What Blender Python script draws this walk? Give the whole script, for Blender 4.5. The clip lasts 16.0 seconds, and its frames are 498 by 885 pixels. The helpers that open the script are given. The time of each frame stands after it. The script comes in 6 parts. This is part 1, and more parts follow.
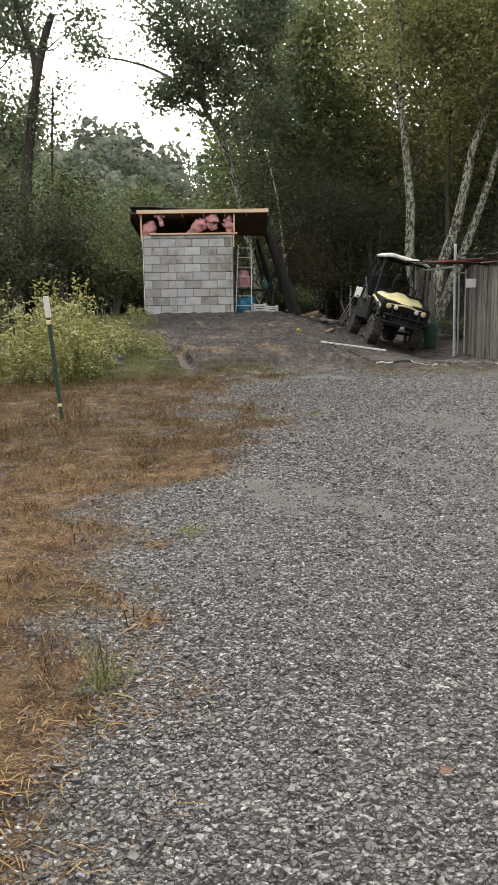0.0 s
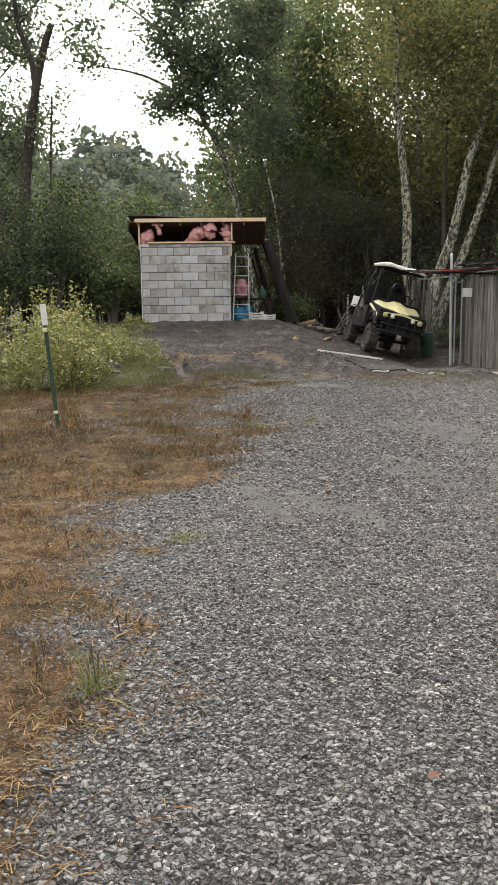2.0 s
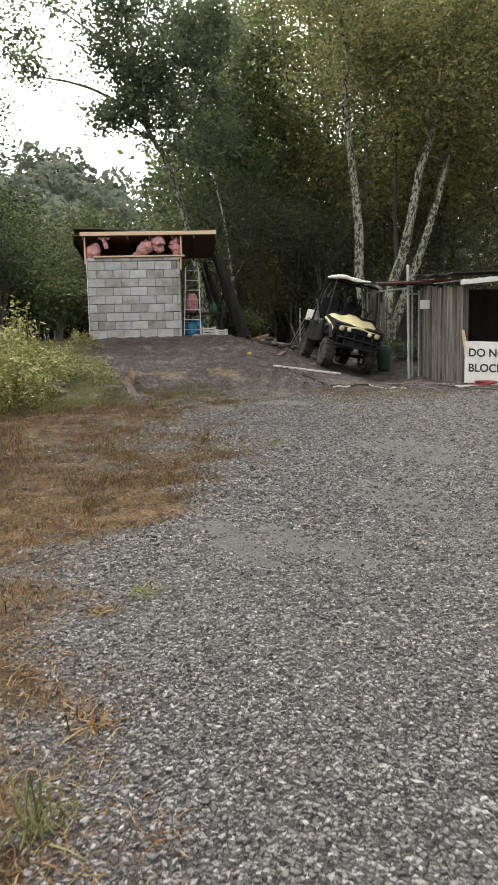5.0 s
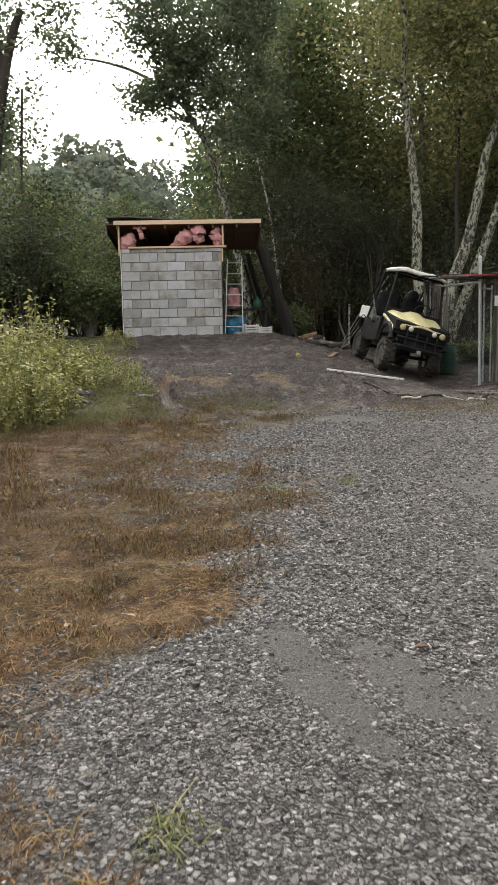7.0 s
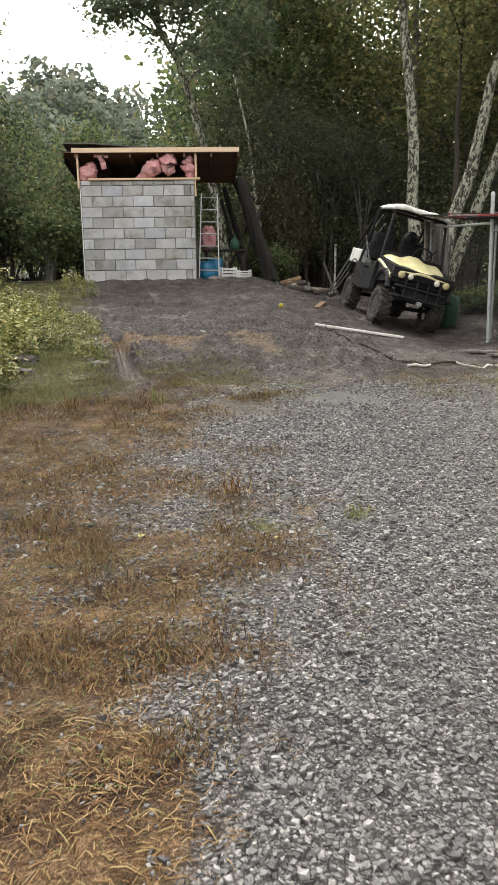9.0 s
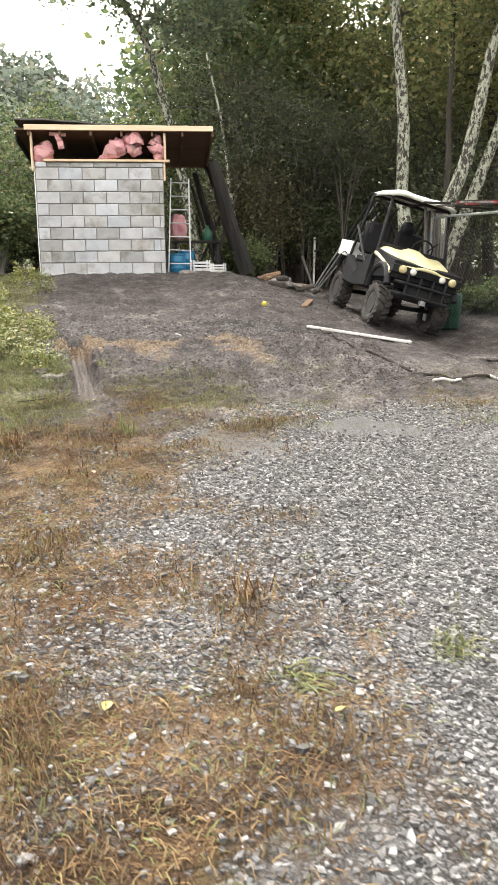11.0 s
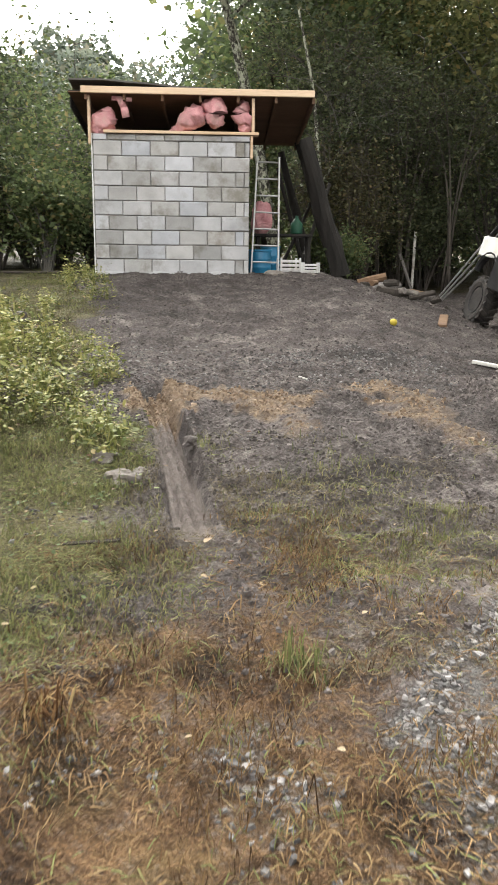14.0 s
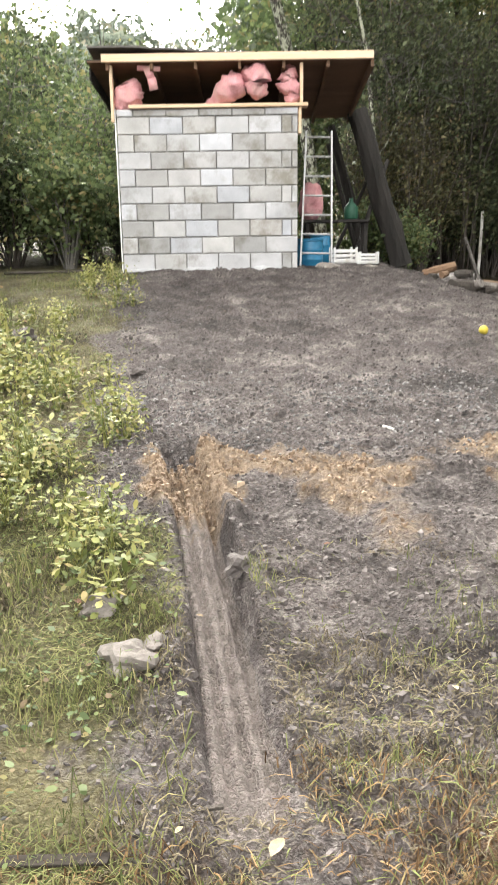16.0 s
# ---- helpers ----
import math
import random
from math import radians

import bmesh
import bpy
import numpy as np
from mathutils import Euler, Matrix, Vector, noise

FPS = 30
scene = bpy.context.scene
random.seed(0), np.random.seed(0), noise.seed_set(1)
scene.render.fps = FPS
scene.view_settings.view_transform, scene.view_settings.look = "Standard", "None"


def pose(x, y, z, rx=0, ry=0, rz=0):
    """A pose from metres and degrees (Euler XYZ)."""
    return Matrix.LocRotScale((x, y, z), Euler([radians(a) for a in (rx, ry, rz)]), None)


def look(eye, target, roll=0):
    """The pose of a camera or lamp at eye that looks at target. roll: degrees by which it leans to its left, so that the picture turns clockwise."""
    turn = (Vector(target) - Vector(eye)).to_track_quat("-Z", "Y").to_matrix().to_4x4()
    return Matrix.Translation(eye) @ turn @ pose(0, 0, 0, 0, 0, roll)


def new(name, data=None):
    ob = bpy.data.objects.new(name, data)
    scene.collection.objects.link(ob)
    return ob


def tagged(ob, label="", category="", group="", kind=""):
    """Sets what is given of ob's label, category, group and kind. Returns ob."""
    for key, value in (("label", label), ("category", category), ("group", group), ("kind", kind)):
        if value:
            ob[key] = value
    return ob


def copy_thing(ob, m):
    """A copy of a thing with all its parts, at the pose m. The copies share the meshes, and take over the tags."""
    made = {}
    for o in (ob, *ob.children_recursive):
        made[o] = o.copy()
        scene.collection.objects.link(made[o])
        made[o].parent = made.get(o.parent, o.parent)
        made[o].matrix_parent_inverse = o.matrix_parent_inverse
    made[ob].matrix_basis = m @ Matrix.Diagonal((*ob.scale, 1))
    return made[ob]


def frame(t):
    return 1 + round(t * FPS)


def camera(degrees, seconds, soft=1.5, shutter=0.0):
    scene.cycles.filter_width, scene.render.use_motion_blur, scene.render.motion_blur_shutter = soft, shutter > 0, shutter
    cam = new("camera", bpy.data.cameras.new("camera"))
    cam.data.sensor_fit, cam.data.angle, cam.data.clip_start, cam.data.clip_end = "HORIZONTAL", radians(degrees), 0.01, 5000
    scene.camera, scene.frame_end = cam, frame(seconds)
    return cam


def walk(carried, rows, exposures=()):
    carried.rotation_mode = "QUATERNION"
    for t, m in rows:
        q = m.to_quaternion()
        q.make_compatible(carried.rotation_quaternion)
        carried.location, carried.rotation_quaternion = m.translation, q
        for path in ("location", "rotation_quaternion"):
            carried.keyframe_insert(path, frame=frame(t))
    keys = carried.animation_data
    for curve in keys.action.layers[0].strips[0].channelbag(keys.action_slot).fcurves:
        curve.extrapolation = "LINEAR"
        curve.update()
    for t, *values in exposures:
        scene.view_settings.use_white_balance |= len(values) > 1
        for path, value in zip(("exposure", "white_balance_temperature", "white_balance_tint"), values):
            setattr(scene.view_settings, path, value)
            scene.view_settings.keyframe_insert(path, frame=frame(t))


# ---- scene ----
cam = camera(35.0, 16.0, 1.5, 0.25)
EXPOSURES = [(0, -0.14), (6.3, -0.14), (7, -0.27), (7.3, -0.22), (7.5, 0.08), (8.2, 0.08), (10.3, 0.58), (11, 0.9), (11.5, 0.5), (12, 0.62), (12.5, 0.27), (13.5, 0.8), (14, 0.56), (14.5, 1.42), (15, 0.94), (15.5, 0.74), (16, 1.22)]
PATH = [
    (0, (1.309, -20.252, -0.144), (1.323, -18.276, -0.455), -0.8),
    (0.5, (1.32, -20.2, -0.153), (1.36, -18.225, -0.464), -0.1),
    (1, (1.31, -20.252, -0.142), (1.345, -18.276, -0.451), -0.0),
    (1.5, (1.316, -20.275, -0.14), (1.341, -18.298, -0.442), -0.4),
    (2, (1.329, -20.273, -0.147), (1.349, -18.295, -0.437), -0.6),
    (2.5, (1.328, -20.289, -0.144), (1.347, -18.309, -0.424), -0.5),
    (3, (1.259, -20.311, -0.136), (1.292, -18.333, -0.423), -0.0),
    (3.5, (1.246, -20.342, -0.131), (1.278, -18.367, -0.449), 0.1),
    (4, (1.232, -20.262, -0.149), (1.286, -18.293, -0.493), -0.5),
    (4.2, (1.225, -20.173, -0.149), (1.328, -18.202, -0.475), -0.6),
    (6.3, (1.306, -18.627, -0.105), (1.465, -16.646, -0.335), -1.6),
    (6.5, (1.273, -18.462, -0.068), (1.381, -16.481, -0.32), -1.8),
    (7, (1.18, -18.069, -0.044), (1.232, -16.087, -0.311), -1.1),
    (7.5, (1.183, -17.641, 0.001), (1.293, -15.663, -0.276), -1.0),
    (7.7, (1.235, -17.456, 0.022), (1.355, -15.468, -0.167), -1.7),
    (8, (1.259, -17.21, 0.11), (1.327, -15.241, -0.235), -1.4),
    (8.2, (1.266, -17.026, 0.134), (1.346, -15.065, -0.249), -1.3),
    (10.3, (1.236, -15.243, 0.047), (1.383, -13.3, -0.406), 0.2),
    (10.5, (1.241, -15.002, 0.014), (1.436, -13.053, -0.392), -0.3),
    (11, (1.126, -14.825, 0.102), (1.321, -12.883, -0.331), -0.4),
    (11.5, (0.995, -14.397, 0.16), (1.144, -12.449, -0.271), 0.4),
    (12, (1.058, -13.767, 0.131), (1.193, -11.784, -0.095), -0.5),
    (12.5, (0.971, -13.285, 0.149), (1.025, -11.297, -0.065), -1.0),
    (13, (0.812, -12.825, 0.146), (0.905, -10.865, -0.243), 0.8),
    (13.5, (0.735, -12.367, 0.222), (0.788, -10.421, -0.236), 0.5),
    (14, (0.593, -11.919, 0.237), (0.684, -9.974, -0.218), 0.7),
    (14.5, (0.639, -11.468, 0.259), (0.849, -9.508, -0.08), -0.0),
    (14.7, (0.597, -11.291, 0.251), (0.755, -9.335, -0.136), 0.1),
    (15, (0.549, -11.055, 0.28), (0.649, -9.091, -0.082), -0.4),
    (15.5, (0.504, -10.672, 0.357), (0.559, -8.704, 0.003), -0.4),
    (16, (0.538, -10.356, 0.366), (0.523, -8.419, -0.132), -0.8),
]
walk(cam, [(t, look(e, g, r)) for t, e, g, r in PATH], EXPOSURES)

# ---------------------------------------------------------------- world and light
world = bpy.data.worlds.new("overcast_sky")
scene.world = world
world.use_nodes = True
wn = world.node_tree
wn.nodes.clear()
sky = wn.nodes.new("ShaderNodeTexSky")
sky.sky_type = "NISHITA"
sky.sun_disc = False
sky.sun_elevation = radians(48)
sky.sun_rotation = radians(-12)
sky.air_density = 1.0
sky.dust_density = 6.0
sky.ozone_density = 1.0
hs = wn.nodes.new("ShaderNodeHueSaturation")
hs.inputs["Saturation"].default_value = 0.06
hs.inputs["Value"].default_value = 3.0
bgn = wn.nodes.new("ShaderNodeBackground")
bgn.inputs["Strength"].default_value = 0.15
won = wn.nodes.new("ShaderNodeOutputWorld")
wn.links.new(sky.outputs[0], hs.inputs["Color"])
warm = wn.nodes.new("ShaderNodeMix")
warm.data_type, warm.blend_type = "RGBA", "MULTIPLY"
warm.inputs[0].default_value = 1.0
warm.inputs[7].default_value = (1.0, 0.975, 0.93, 1)
wn.links.new(hs.outputs[0], warm.inputs[6])
wn.links.new(warm.outputs[2], bgn.inputs["Color"])
wn.links.new(bgn.outputs[0], won.inputs["Surface"])

sun = new("sun", bpy.data.lights.new("sun", "SUN"))
sun.data.energy = 0.95
sun.data.angle = radians(40)
sun.data.color = (1.0, 0.97, 0.93)
sun.matrix_world = look((-10, -30, 28), (0, -4, 0))

RNG = np.random.default_rng(7)


# ---------------------------------------------------------------- materials
def material(name, rough=0.8, metal=0.0, spec=0.5):
    m = bpy.data.materials.new(name)
    m.use_nodes = True
    b = m.node_tree.nodes["Principled BSDF"]
    b.inputs["Roughness"].default_value = rough
    b.inputs["Metallic"].default_value = metal
    b.inputs["Specular IOR Level"].default_value = spec
    return m, m.node_tree, b


def nd(nt, kind, **values):
    n = nt.nodes.new(kind)
    for k, v in values.items():
        n.inputs[k.replace("_", " ")].default_value = v
    return n


def ramp(nt, source, stops):
    r = nt.nodes.new("ShaderNodeValToRGB")
    el = r.color_ramp.elements
    while len(el) < len(stops):
        el.new(0.5)
    for e, (p, c) in zip(el, stops):
        e.position = p
        e.color = (*c, 1)
    nt.links.new(source, r.inputs[0])
    return r.outputs[0]


def mixc(nt, fac, a, b, mode="MIX"):
    n = nt.nodes.new("ShaderNodeMix")
    n.data_type = "RGBA"
    n.blend_type = mode
    for sock, val in ((n.inputs[0], fac), (n.inputs[6], a), (n.inputs[7], b)):
        if isinstance(val, bpy.types.NodeSocket):
            nt.links.new(val, sock)
        elif isinstance(val, (int, float)):
            sock.default_value = val
        else:
            sock.default_value = (*val, 1)
    return n.outputs[2]


def math_node(nt, op, a, b):
    n = nt.nodes.new("ShaderNodeMath")
    n.operation = op
    for sock, val in ((n.inputs[0], a), (n.inputs[1], b)):
        if isinstance(val, bpy.types.NodeSocket):
            nt.links.new(val, sock)
        else:
            sock.default_value = val
    return n.outputs[0]


def noise_out(nt, scale, detail=4.0, coords=None, rough=0.55):
    n = nd(nt, "ShaderNodeTexNoise", Scale=scale, Detail=detail, Roughness=rough)
    if coords is not None:
        nt.links.new(coords, n.inputs["Vector"])
    return n.outputs["Fac"]


def obj_coords(nt, stretch=(1, 1, 1)):
    c = nt.nodes.new("ShaderNodeTexCoord")
    mp = nt.nodes.new("ShaderNodeMapping")
    mp.inputs["Scale"].default_value = stretch
    nt.links.new(c.outputs["Object"], mp.inputs["Vector"])
    return mp.outputs[0]


def bump(nt, b, height, strength=0.4, distance=0.01):
    n = nd(nt, "ShaderNodeBump", Strength=strength, Distance=distance)
    nt.links.new(height, n.inputs["Height"])
    nt.links.new(n.outputs[0], b.inputs["Normal"])


def surface(name, c0, c1, scale=8.0, fine=60.0, rough=0.8, metal=0.0, bumps=0.3, dist=0.005, stretch=(1, 1, 1), stain=None, spec=0.5, rand=0.0):
    """Two-scale surface: broad tone variation, fine grain, optional stains."""
    m, nt, b = material(name, rough, metal, spec)
    co = obj_coords(nt, stretch)
    if rand:
        who = nt.nodes.new("ShaderNodeObjectInfo")
        sh = nt.nodes.new("ShaderNodeVectorMath")
        sh.operation = "ADD"
        nt.links.new(co, sh.inputs[0])
        nt.links.new(math_node(nt, "MULTIPLY", who.outputs["Random"], 83.0), sh.inputs[1])
        co = sh.outputs[0]
    big = noise_out(nt, scale, 5, co)
    small = noise_out(nt, fine, 6, co, 0.65)
    tone = math_node(nt, "ADD", math_node(nt, "MULTIPLY", big, 0.6), math_node(nt, "MULTIPLY", small, 0.4))
    col = ramp(nt, tone, [(0.32, c0), (0.68, c1)])
    if stain:
        s = ramp(nt, noise_out(nt, scale * 0.45, 6, co, 0.7), [(0.5, (0, 0, 0)), (0.66, (1, 1, 1))])
        col = mixc(nt, s, col, stain)
    if rand:
        oi = nt.nodes.new("ShaderNodeObjectInfo")
        v = ramp(nt, oi.outputs["Random"], [(0, (1 - rand, 1 - rand, 1 - rand * 1.05)), (0.3, (0.97, 0.96, 0.93)), (0.55, (0.90, 0.93, 0.98)), (0.8, (1.0, 0.98, 0.95)), (1, (1 + rand * 0.3, 1 + rand * 0.37, 1 + rand * 0.5))])
        col = mixc(nt, 1.0, col, v, "MULTIPLY")
    nt.links.new(col, b.inputs["Base Color"])
    bump(nt, b, small, bumps, dist)
    return m


def island(name, stops, rough=0.75, spec=0.3, grain=0.0, through_light=0.0):
    """Pieces joined in one mesh, each with a tone of its own."""
    m, nt, b = material(name, rough, 0, spec)
    g = nt.nodes.new("ShaderNodeNewGeometry")
    col = ramp(nt, g.outputs["Random Per Island"], stops)
    if grain:
        co = obj_coords(nt)
        n = ramp(nt, noise_out(nt, grain, 4, co), [(0.3, (0.6, 0.6, 0.6)), (0.7, (1.25, 1.25, 1.25))])
        col = mixc(nt, 1.0, col, n, "MULTIPLY")
    nt.links.new(col, b.inputs["Base Color"])
    if through_light:
        tr = nt.nodes.new("ShaderNodeBsdfTranslucent")
        nt.links.new(col, tr.inputs["Color"])
        mx = nt.nodes.new("ShaderNodeMixShader")
        mx.inputs[0].default_value = through_light
        out = nt.nodes["Material Output"]
        nt.links.new(b.outputs[0], mx.inputs[1])
        nt.links.new(tr.outputs[0], mx.inputs[2])
        nt.links.new(mx.outputs[0], out.inputs["Surface"])
    return m


def ground_material():
    m, nt, b = material("ground_mix", 0.95, 0, 0.18)
    co = obj_coords(nt)
    # crushed stone between the loose stones
    warp = nd(nt, "ShaderNodeTexNoise", Scale=70.0, Detail=2.0)
    nt.links.new(co, warp.inputs["Vector"])
    wob = nt.nodes.new("ShaderNodeVectorMath")
    wob.operation = "MULTIPLY_ADD"
    wob.inputs[1].default_value = (0.022, 0.022, 0.022)
    nt.links.new(warp.outputs["Color"], wob.inputs[0])
    nt.links.new(co, wob.inputs[2])
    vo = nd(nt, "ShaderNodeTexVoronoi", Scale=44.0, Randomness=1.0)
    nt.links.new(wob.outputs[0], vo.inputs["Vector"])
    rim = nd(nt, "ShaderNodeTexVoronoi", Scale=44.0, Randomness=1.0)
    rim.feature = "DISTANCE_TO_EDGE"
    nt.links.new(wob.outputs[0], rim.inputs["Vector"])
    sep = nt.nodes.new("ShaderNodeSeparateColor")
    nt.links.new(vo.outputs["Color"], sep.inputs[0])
    # random stone greys per cell, standing in for unevenly lit facets too
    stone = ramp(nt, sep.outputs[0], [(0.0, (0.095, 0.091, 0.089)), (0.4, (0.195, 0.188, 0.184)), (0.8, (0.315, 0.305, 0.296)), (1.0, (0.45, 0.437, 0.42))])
    # cell rims darkened in the colour, for the shade between stones
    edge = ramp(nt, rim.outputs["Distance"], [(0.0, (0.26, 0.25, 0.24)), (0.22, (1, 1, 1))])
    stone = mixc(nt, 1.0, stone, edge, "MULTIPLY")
    fines = ramp(nt, noise_out(nt, 120, 6, co, 0.7), [(0.3, (0.085, 0.081, 0.078)), (0.7, (0.215, 0.207, 0.199))])
    patchy = ramp(nt, noise_out(nt, 1.1, 5, co, 0.6), [(0.5, (0, 0, 0)), (0.7, (0.5, 0.5, 0.5))])
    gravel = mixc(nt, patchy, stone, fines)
    # earth
    mudn = noise_out(nt, 5.0, 8, co, 0.62)
    mudf = noise_out(nt, 45.0, 8, co, 0.7)
    mud = ramp(nt, math_node(nt, "ADD", math_node(nt, "MULTIPLY", mudn, 0.5), math_node(nt, "MULTIPLY", mudf, 0.5)),
               [(0.37, (0.040, 0.033, 0.031)), (0.5, (0.102, 0.089, 0.084)), (0.63, (0.25, 0.225, 0.212))])
    broad = ramp(nt, noise_out(nt, 0.9, 6, co, 0.65), [(0.36, (0.55, 0.54, 0.54)), (0.62, (1.35, 1.34, 1.33))])
    mud = mixc(nt, 1.0, mud, broad, "MULTIPLY")
    strawc = ramp(nt, math_node(nt, "ADD", math_node(nt, "MULTIPLY", noise_out(nt, 3.0, 5, co), 0.5), math_node(nt, "MULTIPLY", noise_out(nt, 90.0, 5, co, 0.7), 0.5)),
                  [(0.38, (0.034, 0.021, 0.013)), (0.5, (0.118, 0.072, 0.038)), (0.62, (0.25, 0.16, 0.086))])
    mottle = ramp(nt, noise_out(nt, 7.0, 6, co, 0.7), [(0.36, (0.42, 0.40, 0.40)), (0.64, (1.45, 1.42, 1.38))])
    strawc = mixc(nt, 1.0, strawc, mottle, "MULTIPLY")
    olive = ramp(nt, noise_out(nt, 1.7, 6, co, 0.68), [(0.50, (0, 0, 0)), (0.68, (0.65, 0.65, 0.65))])
    strawc = mixc(nt, olive, strawc, mixc(nt, 1.0, mottle, (0.085, 0.078, 0.030), "MULTIPLY"))
    clay = ramp(nt, noise_out(nt, 28.0, 8, co, 0.7), [(0.3, (0.135, 0.098, 0.069)), (0.55, (0.255, 0.190, 0.132)), (0.75, (0.38, 0.30, 0.22))])
    green = ramp(nt, math_node(nt, "ADD", math_node(nt, "MULTIPLY", noise_out(nt, 2.2, 5, co), 0.5), math_node(nt, "MULTIPLY", noise_out(nt, 60.0, 5, co, 0.7), 0.5)),
                 [(0.38, (0.036, 0.031, 0.020)), (0.5, (0.098, 0.089, 0.046)), (0.62, (0.20, 0.175, 0.095))])
    litter = ramp(nt, noise_out(nt, 14.0, 8, co, 0.7), [(0.32, (0.018, 0.016, 0.010)), (0.55, (0.050, 0.042, 0.022)), (0.72, (0.10, 0.08, 0.04))])
    ragged = math_node(nt, "SUBTRACT", noise_out(nt, 7.0, 8, co, 0.7), 0.5)
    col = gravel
    smear = ramp(nt, noise_out(nt, 18.0, 6, co, 0.6), [(0.3, (0.14, 0.120, 0.108)), (0.7, (0.245, 0.212, 0.192))])
    for key, c in (("zone_fines", fines), ("zone_green", green), ("zone_mud", mud), ("zone_straw", strawc), ("zone_rut", smear), ("zone_clay", clay), ("zone_litter", litter)):
        at = nt.nodes.new("ShaderNodeAttribute")
        at.attribute_name = key
        rag = math_node(nt, "SUBTRACT", noise_out(nt, 26.0, 6, co, 0.7), 0.5) if key == "zone_straw" else ragged
        f = math_node(nt, "ADD", at.outputs["Fac"], math_node(nt, "MULTIPLY", rag, 1.8 if key == "zone_straw" else 1.1))
        f = ramp(nt, f, [(0.15, (0, 0, 0)), (0.85, (1, 1, 1))] if key in ("zone_straw", "zone_clay") else [(0.38, (0, 0, 0)), (0.62, (1, 1, 1))])
        col = mixc(nt, f, col, c)
    nt.links.new(col, b.inputs["Base Color"])
    damp = ramp(nt, mudn, [(0.35, (0.58,) * 3), (0.6, (0.95,) * 3)])
    nt.links.new(damp, b.inputs["Roughness"])
    h = math_node(nt, "ADD", math_node(nt, "MULTIPLY", mudf, 1.0), math_node(nt, "MULTIPLY", ramp(nt, rim.outputs["Distance"], [(0.0, (0, 0, 0)), (0.2, (1, 1, 1))]), 0.35))
    bump(nt, b, h, 1.0, 0.035)
    return m


def patchy_bark():
    """Bark with sharp-edged pale lichen patches."""
    m, nt, b = material("lichen_bark", 0.92, 0, 0.2)
    co = obj_coords(nt, (1, 1, 0.55))
    a = noise_out(nt, 15.0, 6, co, 0.75)
    f = noise_out(nt, 45.0, 5, co, 0.7)
    base = ramp(nt, f, [(0.3, (0.02, 0.018, 0.016)), (0.7, (0.085, 0.078, 0.066))])
    pale = ramp(nt, f, [(0.3, (0.24, 0.25, 0.19)), (0.7, (0.46, 0.47, 0.37))])
    patch = ramp(nt, a, [(0.475, (0, 0, 0)), (0.52, (1, 1, 1))])
    nt.links.new(mixc(nt, patch, base, pale), b.inputs["Base Color"])
    bump(nt, b, f, 0.8, 0.02)
    return m


M_GROUND = ground_material()
M_STONE = island("crushed_stone", [(0.0, (0.052, 0.050, 0.049)), (0.3, (0.088, 0.084, 0.083)), (0.65, (0.140, 0.135, 0.132)), (0.9, (0.225, 0.217, 0.21)), (1.0, (0.285, 0.274, 0.262))], 0.75, 0.35, grain=70)
M_CLOD = island("earth_clod", [(0.0, (0.055, 0.047, 0.044)), (0.6, (0.095, 0.083, 0.078)), (1.0, (0.160, 0.143, 0.134))], 0.85, 0.3, grain=50)
M_CLAYCLOD = island("clay_clod", [(0.0, (0.13, 0.090, 0.061)), (0.6, (0.24, 0.172, 0.115)), (1.0, (0.36, 0.28, 0.20))], 0.85, 0.25, grain=60)
M_STRAW = island("dead_grass", [(0.0, (0.040, 0.022, 0.011)), (0.3, (0.115, 0.060, 0.026)), (0.6, (0.195, 0.121, 0.054)), (0.87, (0.30, 0.208, 0.104)), (1.0, (0.16, 0.15, 0.06))], 0.85, 0.15)
M_LITTER = island("trampled_grass", [(0.0, (0.05, 0.042, 0.03)), (0.4, (0.105, 0.088, 0.058)), (0.75, (0.145, 0.122, 0.082)), (1.0, (0.19, 0.162, 0.112))], 0.9, 0.1)
M_THATCH = island("thin_dead_grass", [(0.0, (0.040, 0.024, 0.014)), (0.3, (0.096, 0.058, 0.030)), (0.6, (0.165, 0.106, 0.052)), (0.84, (0.250, 0.175, 0.092)), (0.92, (0.105, 0.12, 0.045)), (1.0, (0.15, 0.16, 0.065))], 0.9, 0.1)
M_DRYLEAF = island("dry_leaf", [(0.0, (0.06, 0.042, 0.027)), (0.5, (0.13, 0.10, 0.06)), (0.85, (0.21, 0.17, 0.105)), (1.0, (0.32, 0.27, 0.18))], 0.85, 0.15)
M_OLDBOARD = surface("weathered_board", (0.022, 0.019, 0.016), (0.055, 0.047, 0.041), 12, 90, 0.95, spec=0.1, stretch=(1, 8, 8))
M_MUDSTONE = surface("muddy_stone", (0.075, 0.064, 0.056), (0.21, 0.19, 0.17), 14, 70, 0.9, bumps=0.5)
M_GRASS = island("living_grass", [(0.0, (0.058, 0.070, 0.026)), (0.5, (0.135, 0.150, 0.055)), (0.8, (0.20, 0.20, 0.080)), (1.0, (0.25, 0.215, 0.11))], 0.7, 0.2, through_light=0.25)
M_WEED = island("weed_leaf", [(0.0, (0.10, 0.11, 0.035)), (0.4, (0.25, 0.27, 0.085)), (0.75, (0.36, 0.35, 0.13)), (1.0, (0.42, 0.35, 0.19))], 0.6, 0.3, through_light=0.3)
M_WEED2 = island("bramble_leaf", [(0.0, (0.055, 0.070, 0.020)), (0.35, (0.130, 0.152, 0.044)), (0.7, (0.225, 0.235, 0.075)), (0.9, (0.30, 0.28, 0.105)), (1.0, (0.24, 0.16, 0.075))], 0.55, 0.3, through_light=0.25)
